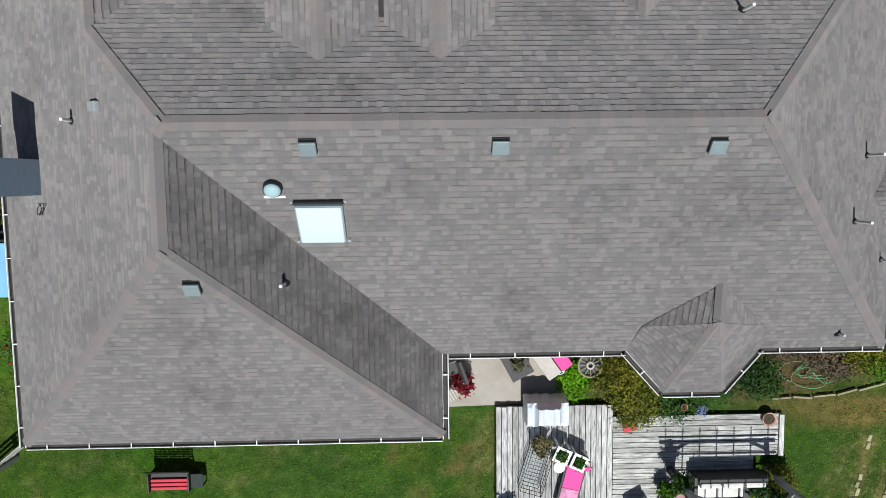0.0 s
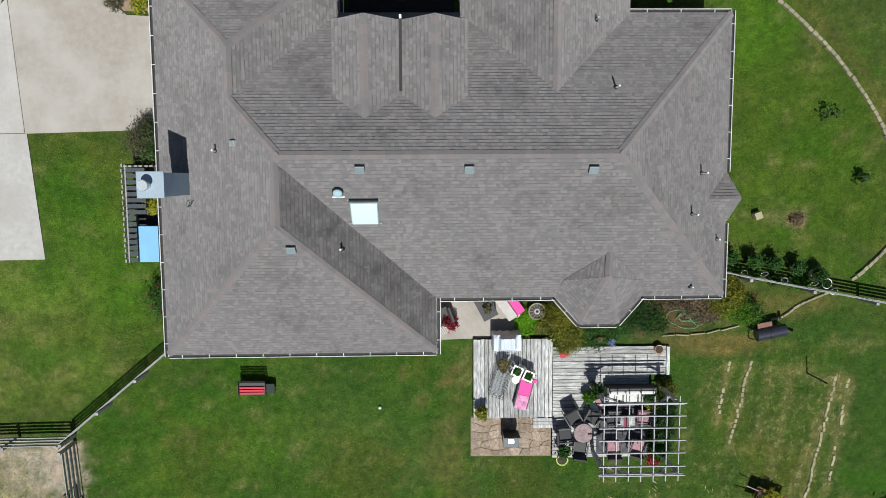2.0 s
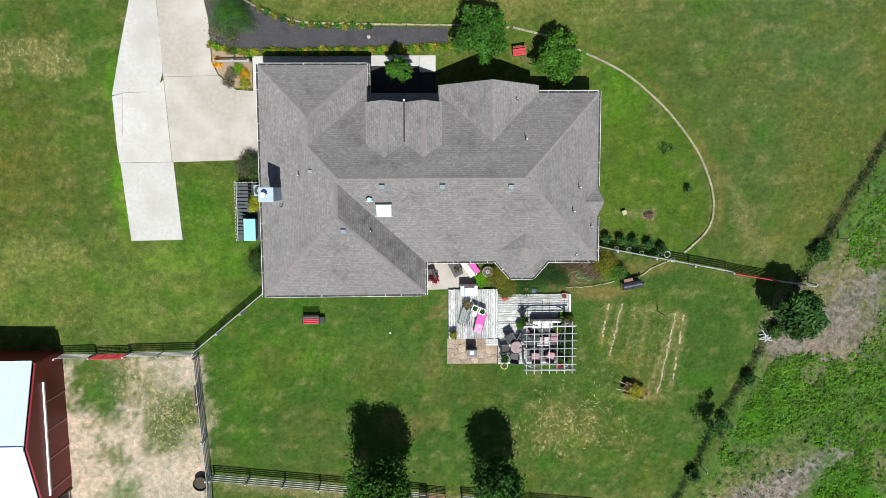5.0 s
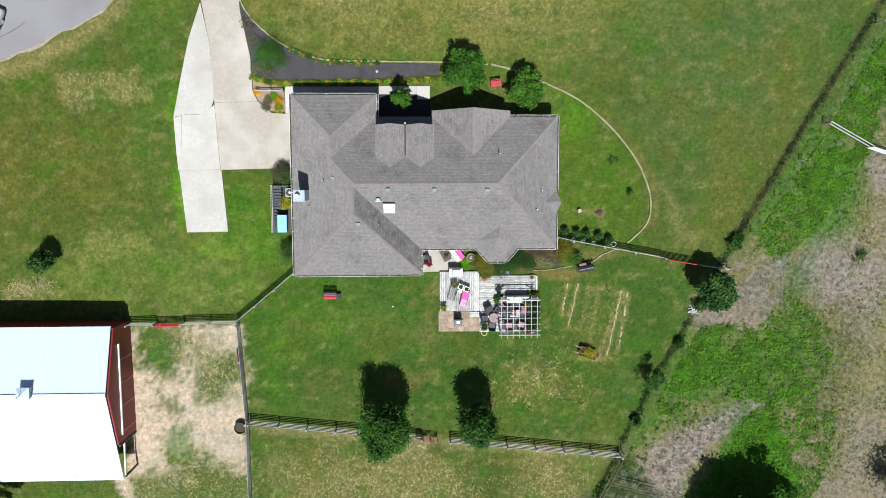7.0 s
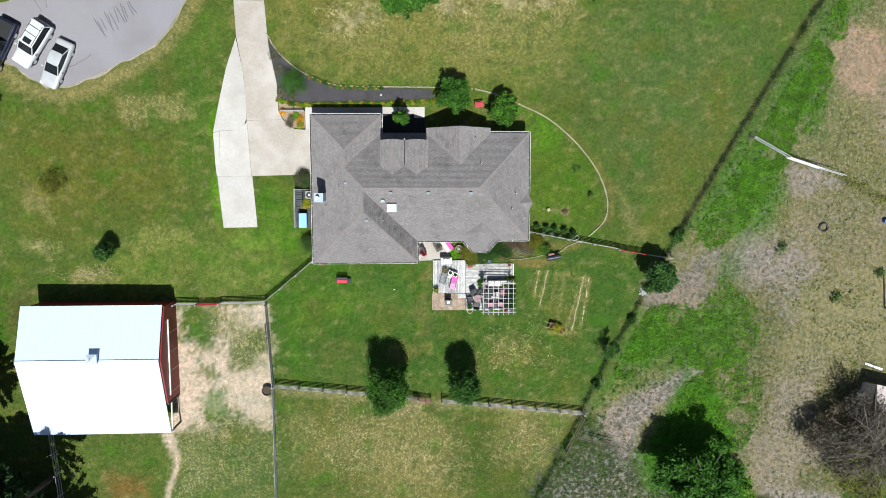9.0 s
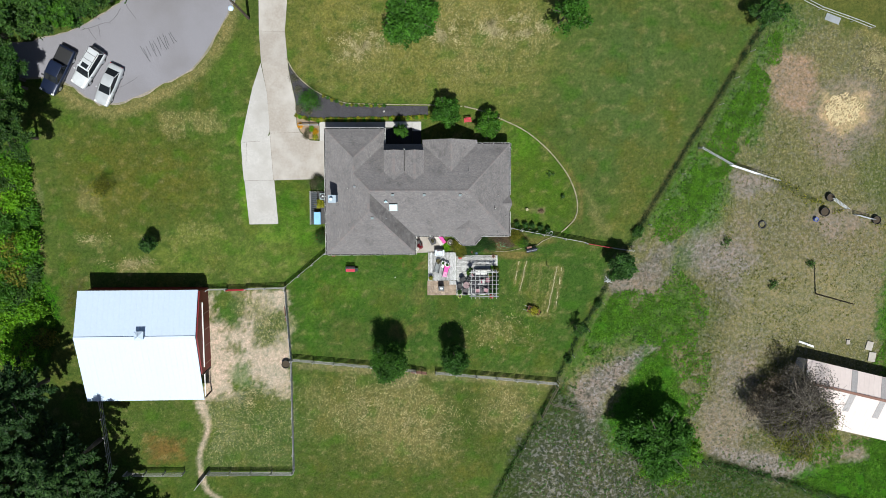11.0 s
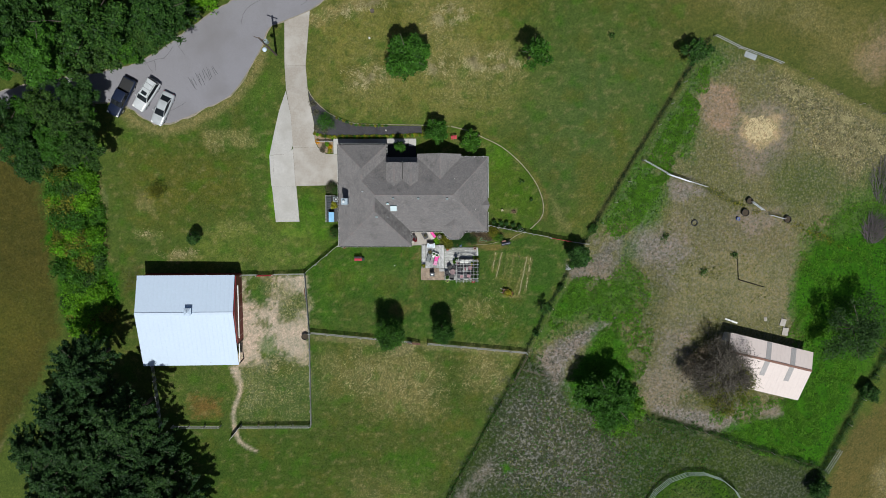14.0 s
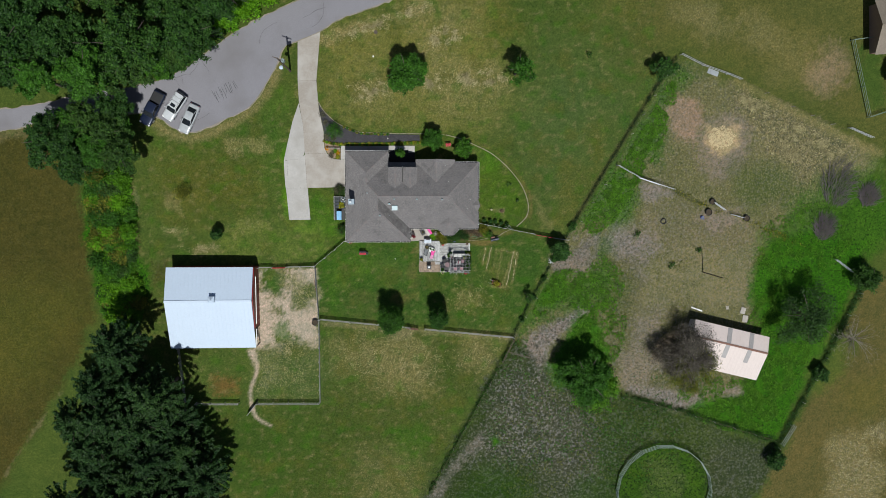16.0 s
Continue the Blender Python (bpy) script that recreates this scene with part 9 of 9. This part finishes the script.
part("shaft", rodded((0, 0, -0.1), (0, 0, 1.55), 0.035, 0.03, 8), DARK_WOOD, t)
sm = thing("barrel_smoker", 14.05, -7.55, 11, "long dark blue-grey barrel smoker grill on legs", "smoker")
part("barrel", rodded((-0.56, 0, 0.65), (0.66, 0, 0.65), 0.25, 0.25, 24), surface("smoker_steel", (0.045, 0.05, 0.07), 0.35, 8, 0.2, metal=0.4), sm)
part("band", rodded((-0.05, 0, 0.65), (0.05, 0, 0.65), 0.26, 0.26, 24), BLACK, sm)
part("shelf", boxed(-0.45, 0.15, 0.26, 0.46, 0.62, 0.68), RUST, sm, "rusty side shelf")
part("stack", rodded((0.74, 0.05, 0.7), (0.74, 0.05, 1.2), 0.06, 0.06, 12), BLACK, sm)
for sx in (-0.6, 0.6):
    for sy in (-0.2, 0.2):
        part("leg", rodded((sx, sy * 1.3, 0), (sx, sy, 0.5), 0.025, 0.025, 6), BLACK, sm)
# curved stone edging of the lawn
q = random.Random(17)


def edging(points, label, step=0.26, w=0.075, group="stone edging"):
    e = tagged(new("stone_edging"), label, "edging", group)
    line = smooth_line(points, step)
    for k, ((x0, y0), (x1, y1)) in enumerate(zip(line, line[1:])):
        a = math.atan2(y1 - y0, x1 - x0)
        ln = math.hypot(x1 - x0, y1 - y0)
        bm = boxed(-ln * 0.47, ln * 0.47, -w * q.uniform(0.8, 1.1), w * q.uniform(0.8, 1.1), -0.08, 0.09 + q.uniform(-0.02, 0.03), bevel=0.025)
        s = part("stone", bm, EDGE_STONE, e)
        s.matrix_basis = pose((x0 + x1) / 2, (y0 + y1) / 2, G(x0, y0), 0, 0, math.degrees(a) + q.uniform(-6, 6))
    return e


edging([(6.2, 9.1), (8.6, 8.5), (10.9, 7.5), (13.2, 6.4), (15.2, 4.9), (16.9, 3.2), (18.4, 1.2), (19.3, -0.8), (19.6, -2.5), (19.3, -3.9), (18.2, -5.1), (17.7, -5.5)], "curved line of low tan edging stones in the lawn")
edging([(16.8, -6.0), (15.6, -6.5), (14.9, -7.0), (14.4, -7.15)], "short line of tan edging stones below the fence", 0.22, 0.05)
edging([(13.1, -7.4), (12.28, -7.56), (11.0, -7.74), (9.8, -7.75)], "long curve of pale edging at the flower bed", 0.45, 0.035)
edging([(-14.0, 14.4), (-13.0, 12.7), (-11.4, 11.2), (-9.9, 10.3), (-8.4, 9.75), (-7.1, 9.4), (-2.7, 9.3), (2.0, 9.25), (6.0, 9.1)], "low pale edging stones round the mulch bed", 0.5, 0.06)
st = thing("stone_cube", 13.6, -2.8, 20, "pale square stone block in the side lawn", "stone block")
part("body", boxed(-0.15, 0.15, -0.15, 0.15, -0.02, 0.3, bevel=0.03), EDGE_MOSSY, st)
# potted shrubs along the east fence
for k, (x, y) in enumerate(((12.4, -4.5), (13.35, -4.62), (14.2, -4.72), (15.15, -4.92), (16.04, -5.2))):
    pot(x, y, 0.22, 0.35, WHITE if k in (0, 4) else BLACK, LEAF_DEEP, "dark rounded shrub in a pot by the fence", G(x, y), 560 + k, 0.24, 0.55, n=30)
q = random.Random(4)
for k in range(12):
    x = 12.3 + k * 0.42
    y = -4.95 - (x - 12.3) * 0.2 + q.uniform(-0.12, 0.12)
    if k in (2, 4, 6, 9, 11):
        t = thing("white_hoop", x, y, 0, "white plastic hoop leaning by the fence", "hoop", "white hoops")
        part("ring", tyre_ring(bmesh.new(), (0, 0, 0.16), 0.15, 0.016, Matrix.Rotation(q.uniform(0.2, 1.0), 3, "X"), 16, 5), WHITE, t)
    else:
        shrub(x, y, 0.2, 0.4, 580 + k, q.choice((LEAF_MID, LEAF_DEEP)), "small leafy plant at the foot of the fence", "fence plants", 18, 22, 0.06)
t = thing("white_hoop", 16.44, -5.58, 0, "white plastic hoop lying on a pot", "hoop", "white hoops")
part("ring", tyre_ring(bmesh.new(), (0, 0, 0.45), 0.2, 0.02, None, 18, 6), WHITE, t)

# ---- utility corner at the west wall ----
scr = thing("slat_screen", -11.5, -2.6, 0, "dark slatted screen round the utility corner", "screen", z=0.0)
scr.matrix_basis = Matrix.Identity(4)
for k in range(19):
    y = -4.4 + k * 0.205
    part("picket", boxed(-11.55, -11.50, y, y + 0.13, -0.35, 1.15 + 0.05 * (k % 2)), FENCE_WOOD, scr)
for k in range(7):
    x = -11.45 + k * 0.2
    part("picket", boxed(x, x + 0.13, -0.70, -0.65, -0.3, 1.15 + 0.05 * (k % 2)), FENCE_WOOD, scr)
for z in (0.1, 0.9):
    part("rail", boxed(-11.49, -11.44, -4.4, -0.6, z, z + 0.09), FENCE_WOOD, scr)
SLATE = surface("slate_grey_slat", (0.055, 0.066, 0.074), 0.7, 14, 0.25, 1.0, 0.2)
for k in range(16):
    y = -4.38 + k * 0.232
    part("shade_slat", boxed(-11.44, -10.72 if k > 7 else -11.12, y, y + 0.16, 0.95, 0.99), SLATE, scr)
part("ground_cloth", boxed(-11.44, -9.9, -4.4, -0.72, -0.14, -0.10), BLACK, scr, "black ground cloth")
bb = thing("blue_bin", -10.75, -3.7, 0, "large sky-blue lidded plastic storage bin", "storage bin", z=-0.12)
part("body", boxed(-0.33, 0.33, -0.66, 0.66, 0.0, 0.85, bevel=0.03), SKY_BLUE, bb)
part("lid", boxed(-0.38, 0.38, -0.71, 0.71, 0.85, 0.95, bevel=0.03), SKY_BLUE, bb)
ac = thing("heat_pump", -10.1, -1.2, 0, "pale round-topped outdoor heat pump unit", "heat pump", z=-0.1)
part("case", boxed(-0.36, 0.36, -0.36, 0.36, 0.0, 0.75, bevel=0.03), VENT_METAL, ac)
part("grille", rodded((0, 0, 0.75), (0, 0, 0.78), 0.30, 0.30, 20), BLACK, ac)
part("fan_hub", rodded((0, 0, 0.78), (0, 0, 0.80), 0.10, 0.10, 14), LIGHT_METAL, ac)

# ---- front beds ----
beds = tagged(new("mulch_bed"), "dark shredded mulch bed along the front of the house", "bed", kind="structure")
slab("mulch", [(-13.85, 14.2), (-12.9, 12.6), (-11.3, 11.1), (-9.8, 10.2), (-8.3, 9.62), (-7.0, 9.25), (-2.7, 9.15), (2.0, 9.1), (2.1, 7.95), (-1.6, 7.75), (-9.3, 7.6), (-12.0, 7.7), (-13.0, 8.1), (-13.05, 9.6), (-13.75, 13.2)], MULCH, beds, 0.08, 0.03, 3)
fb = tagged(new("flower_bed"), "gravelly flower bed with pale plants beside the drive", "bed", kind="structure")
slab("gravel", [(-12.95, 8.05), (-12.0, 7.65), (-10.9, 7.5), (-10.45, 7.0), (-10.45, 5.3), (-11.6, 5.35), (-12.55, 6.2), (-12.95, 7.0)], SAND, fb, 0.08, 0.04, 2)
q = random.Random(33)
line = smooth_line([(-13.0, 8.0), (-12.2, 7.75), (-10.8, 7.5), (-9.6, 7.55), (-5, 7.62), (-1.6, 7.75), (2.1, 7.95)], 0.32)
for k, (x, y) in enumerate(line):
    shrub(x, y + q.uniform(-0.06, 0.06), 0.17, 0.22, 600 + k, (LEAF_OLIVE, LEAF_FRESH, LEAF_YELLOW)[k % 3], "clump of yellow-green border grass", "border grass", 14, 18, 0.07)
line = smooth_line([(-9.9, 10.2), (-8.4, 9.65), (-7.2, 9.3), (-5.0, 9.2), (-3.0, 9.15)], 0.5)
for k, (x, y) in enumerate(line):
    shrub(x, y + q.uniform(-0.06, 0.06), 0.14, 0.18, 660 + k, (LEAF_OLIVE, LEAF_MID)[k % 2], "clump of yellow-green border grass", "border grass", 12, 18, 0.07)
for k, (x, y, r, mm, lab) in enumerate(((-13.2, 12.2, 0.5, LEAF_GREY, "pale silvery clump in the mulch bed"), (-12.7, 10.9, 0.45, LEAF_GREY, "pale silvery clump in the mulch bed"), (-11.6, 8.4, 0.4, LEAF_GREY, "pale silvery clump in the mulch bed"),
                                        (-12.6, 8.7, 0.45, LEAF_GREY, "pale silvery clump in the mulch bed"), (-12.6, 6.9, 0.27, LEAF_GOLD, "clump of golden flowers beside the drive"), (-10.9, 6.2, 0.26, LEAF_GOLD, "clump of golden flowers by the walk"),
                                        (-11.7, 6.25, 0.3, LEAF_GREY, "pale grey clump in the flower bed"), (-11.3, 6.55, 0.32, LEAF_LIME, "fresh green clump in the flower bed"), (-11.9, 5.75, 0.4, LEAF_GREY, "pale lavender clump in the flower bed"),
                                        (-10.9, 5.6, 0.35, LEAF_YELLOW, "yellow-green clump in the flower bed"))):
    shrub(x, y, r, 0.4, 700 + k, mm, lab, "", 24, 20, 0.055)
rail = thing("bed_rail", -11.6, 7.0, 0, "short dark two-rail fence in the flower bed", "rail fence", z=0.0)
rail.matrix_basis = Matrix.Identity(4)
for x in (-12.6, -11.5, -10.5):
    part("post", boxed(x - 0.06, x + 0.06, 6.85, 6.97, -0.2, 0.85), FENCE_WOOD, rail)
for z in (0.35, 0.7):
    part("rail", beam(bmesh.new(), (-12.65, 6.91, z), (-10.45, 6.91, z), 0.07, 0.08), FENCE_WOOD, rail)
t = thing("bed_stone", -3.0, 8.5, 30, "white stone lying on the mulch", "stone")
part("body", ball(bmesh.new(), (0, 0, 0.07), 0.12, 0.6, 8), CONCRETE, t)
rb = thing("red_bench", 6.6, 7.5, 8, "small faded red wooden bench between the trees", "bench")
for k in range(3):
    part("seat_slat", boxed(-0.42, 0.42, -0.22 + k * 0.15, -0.09 + k * 0.15, 0.38, 0.42), RED_PAINT, rb)
for k in range(2):
    part("back_slat", boxed(-0.42, 0.42, 0.24, 0.28, 0.5 + k * 0.16, 0.62 + k * 0.16), RED_PAINT, rb)
for sx in (-0.36, 0.36):
    part("side_frame", boxed(sx - 0.03, sx + 0.03, -0.22, 0.24, 0.0, 0.38), RED_PAINT, rb)
    part("back_post", boxed(sx - 0.03, sx + 0.03, 0.2, 0.24, 0.38, 0.8), RED_PAINT, rb)
# far lawn oddments
for x, y, r, lab, mm in ((-4.8, 24.9, 0.3, "dark stump in the front lawn", BARK), (-5.2, 21.2, 0.14, "pale utility marker in the front lawn", WHITE)):
    t = thing("lawn_marker", x, y, 0, lab, "marker")
    part("body", rodded((0, 0, -0.05), (0, 0, 0.35), r, r * 0.85, 12), mm, t)

q = random.Random(61)
t = thing("stick_pile", 23.5, -11.15, 15, "small heap of pale sawn sticks beside the dark tree", "wood pile")
for k in range(16):
    a, x, y = q.uniform(-0.5, 0.5) + (1.57 if k % 3 == 0 else 0), q.uniform(-0.3, 0.3), q.uniform(-0.3, 0.3)
    h, l = 0.05 + 0.02 * k, q.uniform(0.25, 0.45)
    part("stick", rodded((x - l * math.cos(a), y - l * math.sin(a), h), (x + l * math.cos(a), y + l * math.sin(a), h + 0.03), 0.035, 0.03, 6), PALE_RAIL, t)
t = thing("rubber_ring", 41.9, -4.7, 0, "dark rubber feed ring lying on the paddock", "feed ring")
part("ring", tyre_ring(bmesh.new(), (0, 0, 0.07), 0.42, 0.09), BLACK, t)
t = thing("metal_panel", 49.3, 19.3, -20, "grey-blue metal panel lying under the pipe fence", "panel")
for k in range(4):
    part("sheet", boxed(-0.9 + k * 0.45, -0.46 + k * 0.45, -0.4, 0.4, 0.03, 0.06 + 0.012 * (k % 2), bevel=0.006), STEEL, t)

# ---- vehicles ----
def loft(bm, sections):
    """A skin over closed rings of equal length."""
    rows = [[bm.verts.new(p) for p in ring] for ring in sections]
    n = len(rows[0])
    for a, b in zip(rows, rows[1:]):
        for j in range(n):
            bm.faces.new((a[j], b[j], b[(j + 1) % n], a[(j + 1) % n]))
    bm.faces.new(rows[0][::-1])
    bm.faces.new(rows[-1])
    bmesh.ops.recalc_face_normals(bm, faces=bm.faces[:])
    return bm


def rounded(u, p):
    return math.copysign(abs(u) ** p, u)


def hull(stations, n=20):
    """Car body through stations of (x along the car, half width, sill height, shoulder height), with rounded flanks."""
    pts = [stations[0], *stations, stations[-1]]
    dense = []
    for a, b, c, e in zip(pts, pts[1:], pts[2:], pts[3:]):
        for i in range(4):
            t = i / 4
            dense.append([0.5 * (2 * q + (r - p) * t + (2 * p - 5 * q + 4 * r - s) * t * t + (3 * q - p - 3 * r + s) * t ** 3) for p, q, r, s in zip(a, b, c, e)])
    dense.append(list(stations[-1]))
    out = []
    for x, w, lo, hi in dense:
        m, h = (lo + hi) / 2, (hi - lo) / 2
        out.append([(x, w * rounded(math.cos(6.2832 * j / n), 0.45), m + h * rounded(math.sin(6.2832 * j / n), 0.5)) for j in range(n)])
    return loft(bmesh.new(), out)


def wheels(car, xs, track, r):
    for x in xs:
        for s in (-1, 1):
            w = part("wheel", rodded((x, s * track - s * 0.10, r), (x, s * track + s * 0.10, r), r, r, 20), RUBBER, car)
            part("rim", rodded((x, s * track + s * 0.09, r), (x, s * track + s * 0.108, r), r * 0.62, r * 0.62, 14), LIGHT_METAL, w)


def cabin(car, stations, paint, glass_label):
    """Greenhouse: dark glass body with a painted roof. Stations: x, half width low, half width high, low, high."""
    rings = [[(x, -w0, lo), (x, w0, lo), (x, w1 + 0.02, hi - 0.08 * (hi - lo)), (x, w1 - 0.08, hi), (x, 0, hi + 0.015), (x, 0.08 - w1, hi), (x, -w1 - 0.02, hi - 0.08 * (hi - lo))] for x, w0, w1, lo, hi in stations]
    g = part("glasshouse", loft(bmesh.new(), rings), CAR_GLASS, car, glass_label)
    top = [s for s in stations if s[4] == max(q[4] for q in stations)]
    x0, x1, w = top[0][0], top[-1][0], top[0][2]
    z, a, b = top[0][4], min(x0, x1), max(x0, x1)
    part("roof", hull([(a - 0.12, w * 0.86, z - 0.04, z - 0.005), (a + 0.1, w + 0.01, z - 0.03, z + 0.035), ((a + b) / 2, w + 0.02, z - 0.03, z + 0.05), (b - 0.1, w + 0.01, z - 0.03, z + 0.035), (b + 0.12, w * 0.86, z - 0.04, z - 0.005)]), paint, car, smooth=True)
    for s in (-1, 1):
        for (xa, wa0, wa1, la, ha), (xb, wb0, wb1, lb, hb) in zip(stations, stations[1:]):
            if ha != hb:
                part("pillar", beam(bmesh.new(), (xa, s * (wa1 if ha > la + 0.1 else wa0), ha), (xb, s * (wb1 if hb > lb + 0.1 else wb0), hb), 0.07, 0.06), paint, car)
    return g


def heading(dx, dy):
    return math.degrees(math.atan2(dy, dx))


h = heading(-2.0, -4.25)
car = thing("sedan", -33.75, 11.35, h, "silver four-door sedan parked at the lane's edge", "car", "parked vehicles")
part("body", hull([(-2.35, 0.72, 0.30, 0.78), (-2.15, 0.86, 0.22, 0.92), (-1.2, 0.90, 0.20, 0.95), (0.6, 0.90, 0.20, 0.93), (1.5, 0.88, 0.20, 0.86), (2.15, 0.82, 0.22, 0.74), (2.38, 0.66, 0.30, 0.60)]), SILVER, car, smooth=True)
cabin(car, [(-1.75, 0.68, 0.66, 0.93, 0.96), (-0.95, 0.74, 0.58, 0.93, 1.42), (0.10, 0.76, 0.58, 0.93, 1.42), (1.05, 0.70, 0.68, 0.90, 0.94)], SILVER, "dark tinted windows")
wheels(car, (-1.4, 1.42), 0.78, 0.32)
for s in (-1, 1):
    part("headlight", boxed(2.10, 2.30, s * 0.62 - 0.14, s * 0.62 + 0.14, 0.60, 0.71, bevel=0.02), WHITE, car)
    part("tail_light", boxed(-2.36, -2.26, s * 0.66 - 0.08, s * 0.66 + 0.08, 0.66, 0.78, bevel=0.02), RED_PAINT, car)
    part("mirror", boxed(0.65, 0.80, s * 0.98 - 0.08, s * 0.98 + 0.08, 0.92, 1.05, bevel=0.02), SILVER, car)
h = heading(-2.9, -4.35)
car = thing("suv", -35.85, 13.2, h, "white sport utility vehicle with a roof rack and sunroof", "car", "parked vehicles")
part("body", hull([(-2.30, 0.84, 0.35, 1.05), (-2.1, 0.92, 0.28, 1.08), (-1.0, 0.94, 0.26, 1.08), (0.7, 0.94, 0.26, 1.08), (1.4, 0.92, 0.26, 1.05), (2.1, 0.86, 0.30, 0.96), (2.35, 0.74, 0.40, 0.80)]), CAR_WHITE, car, smooth=True)
cabin(car, [(-2.25, 0.82, 0.80, 1.05, 1.10), (-2.0, 0.82, 0.68, 1.05, 1.75), (0.20, 0.82, 0.68, 1.05, 1.75), (1.0, 0.78, 0.76, 1.05, 1.10)], CAR_WHITE, "dark tinted windows")
wheels(car, (-1.4, 1.42), 0.82, 0.37)
part("sunroof", boxed(-0.35, 0.15, -0.38, 0.38, 1.79, 1.81, bevel=0.005), CAR_GLASS, car)
for s in (-1, 1):
    part("roof_rail", rodded((-1.9, s * 0.60, 1.84), (0.1, s * 0.60, 1.84), 0.025, 0.025, 6), BLACK, car)
    part("headlight", boxed(2.05, 2.30, s * 0.64 - 0.14, s * 0.64 + 0.14, 0.80, 0.93, bevel=0.02), WHITE, car)
    part("tail_light", boxed(-2.34, -2.26, s * 0.76 - 0.05, s * 0.76 + 0.05, 0.75, 0.95, bevel=0.02), RED_PAINT, car)
    part("mirror", boxed(0.75, 0.90, s * 1.03 - 0.09, s * 1.03 + 0.09, 1.05, 1.22, bevel=0.02), CAR_WHITE, car)
for x in (-1.5, -0.8):
    part("rack_bar", rodded((x, -0.6, 1.86), (x, 0.6, 1.86), 0.02, 0.02, 6), BLACK, car)
h = heading(-2.5, -4.7)
car = thing("pickup_truck", -39.25, 12.85, h, "dark navy crew-cab pickup with a black bed cover", "pickup truck", "parked vehicles")
part("body", hull([(-2.75, 0.92, 0.45, 1.05), (-2.6, 0.96, 0.38, 1.08), (-0.6, 0.97, 0.36, 1.08), (1.0, 0.97, 0.36, 1.10), (1.5, 0.96, 0.36, 1.10), (2.4, 0.92, 0.40, 1.04), (2.75, 0.82, 0.50, 0.88)]), NAVY, car, smooth=True)
cabin(car, [(-1.0, 0.84, 0.82, 1.07, 1.12), (-0.75, 0.84, 0.70, 1.07, 1.80), (0.55, 0.84, 0.70, 1.07, 1.80), (1.35, 0.80, 0.78, 1.07, 1.12)], NAVY, "dark tinted windows")
part("bed_cover", boxed(-2.62, -1.08, -0.80, 0.80, 1.085, 1.15, bevel=0.02), BLACK, car, "black soft bed cover")
wheels(car, (-1.75, 1.72), 0.84, 0.40)
for s in (-1, 1):
    part("headlight", boxed(2.45, 2.70, s * 0.70 - 0.14, s * 0.70 + 0.14, 0.82, 0.98, bevel=0.02), WHITE, car)
    part("tail_light", boxed(-2.79, -2.71, s * 0.84 - 0.05, s * 0.84 + 0.05, 0.75, 0.95, bevel=0.02), RED_PAINT, car)
    part("mirror", boxed(1.0, 1.15, s * 1.08 - 0.1, s * 1.08 + 0.1, 1.08, 1.28, bevel=0.02), BLACK, car)
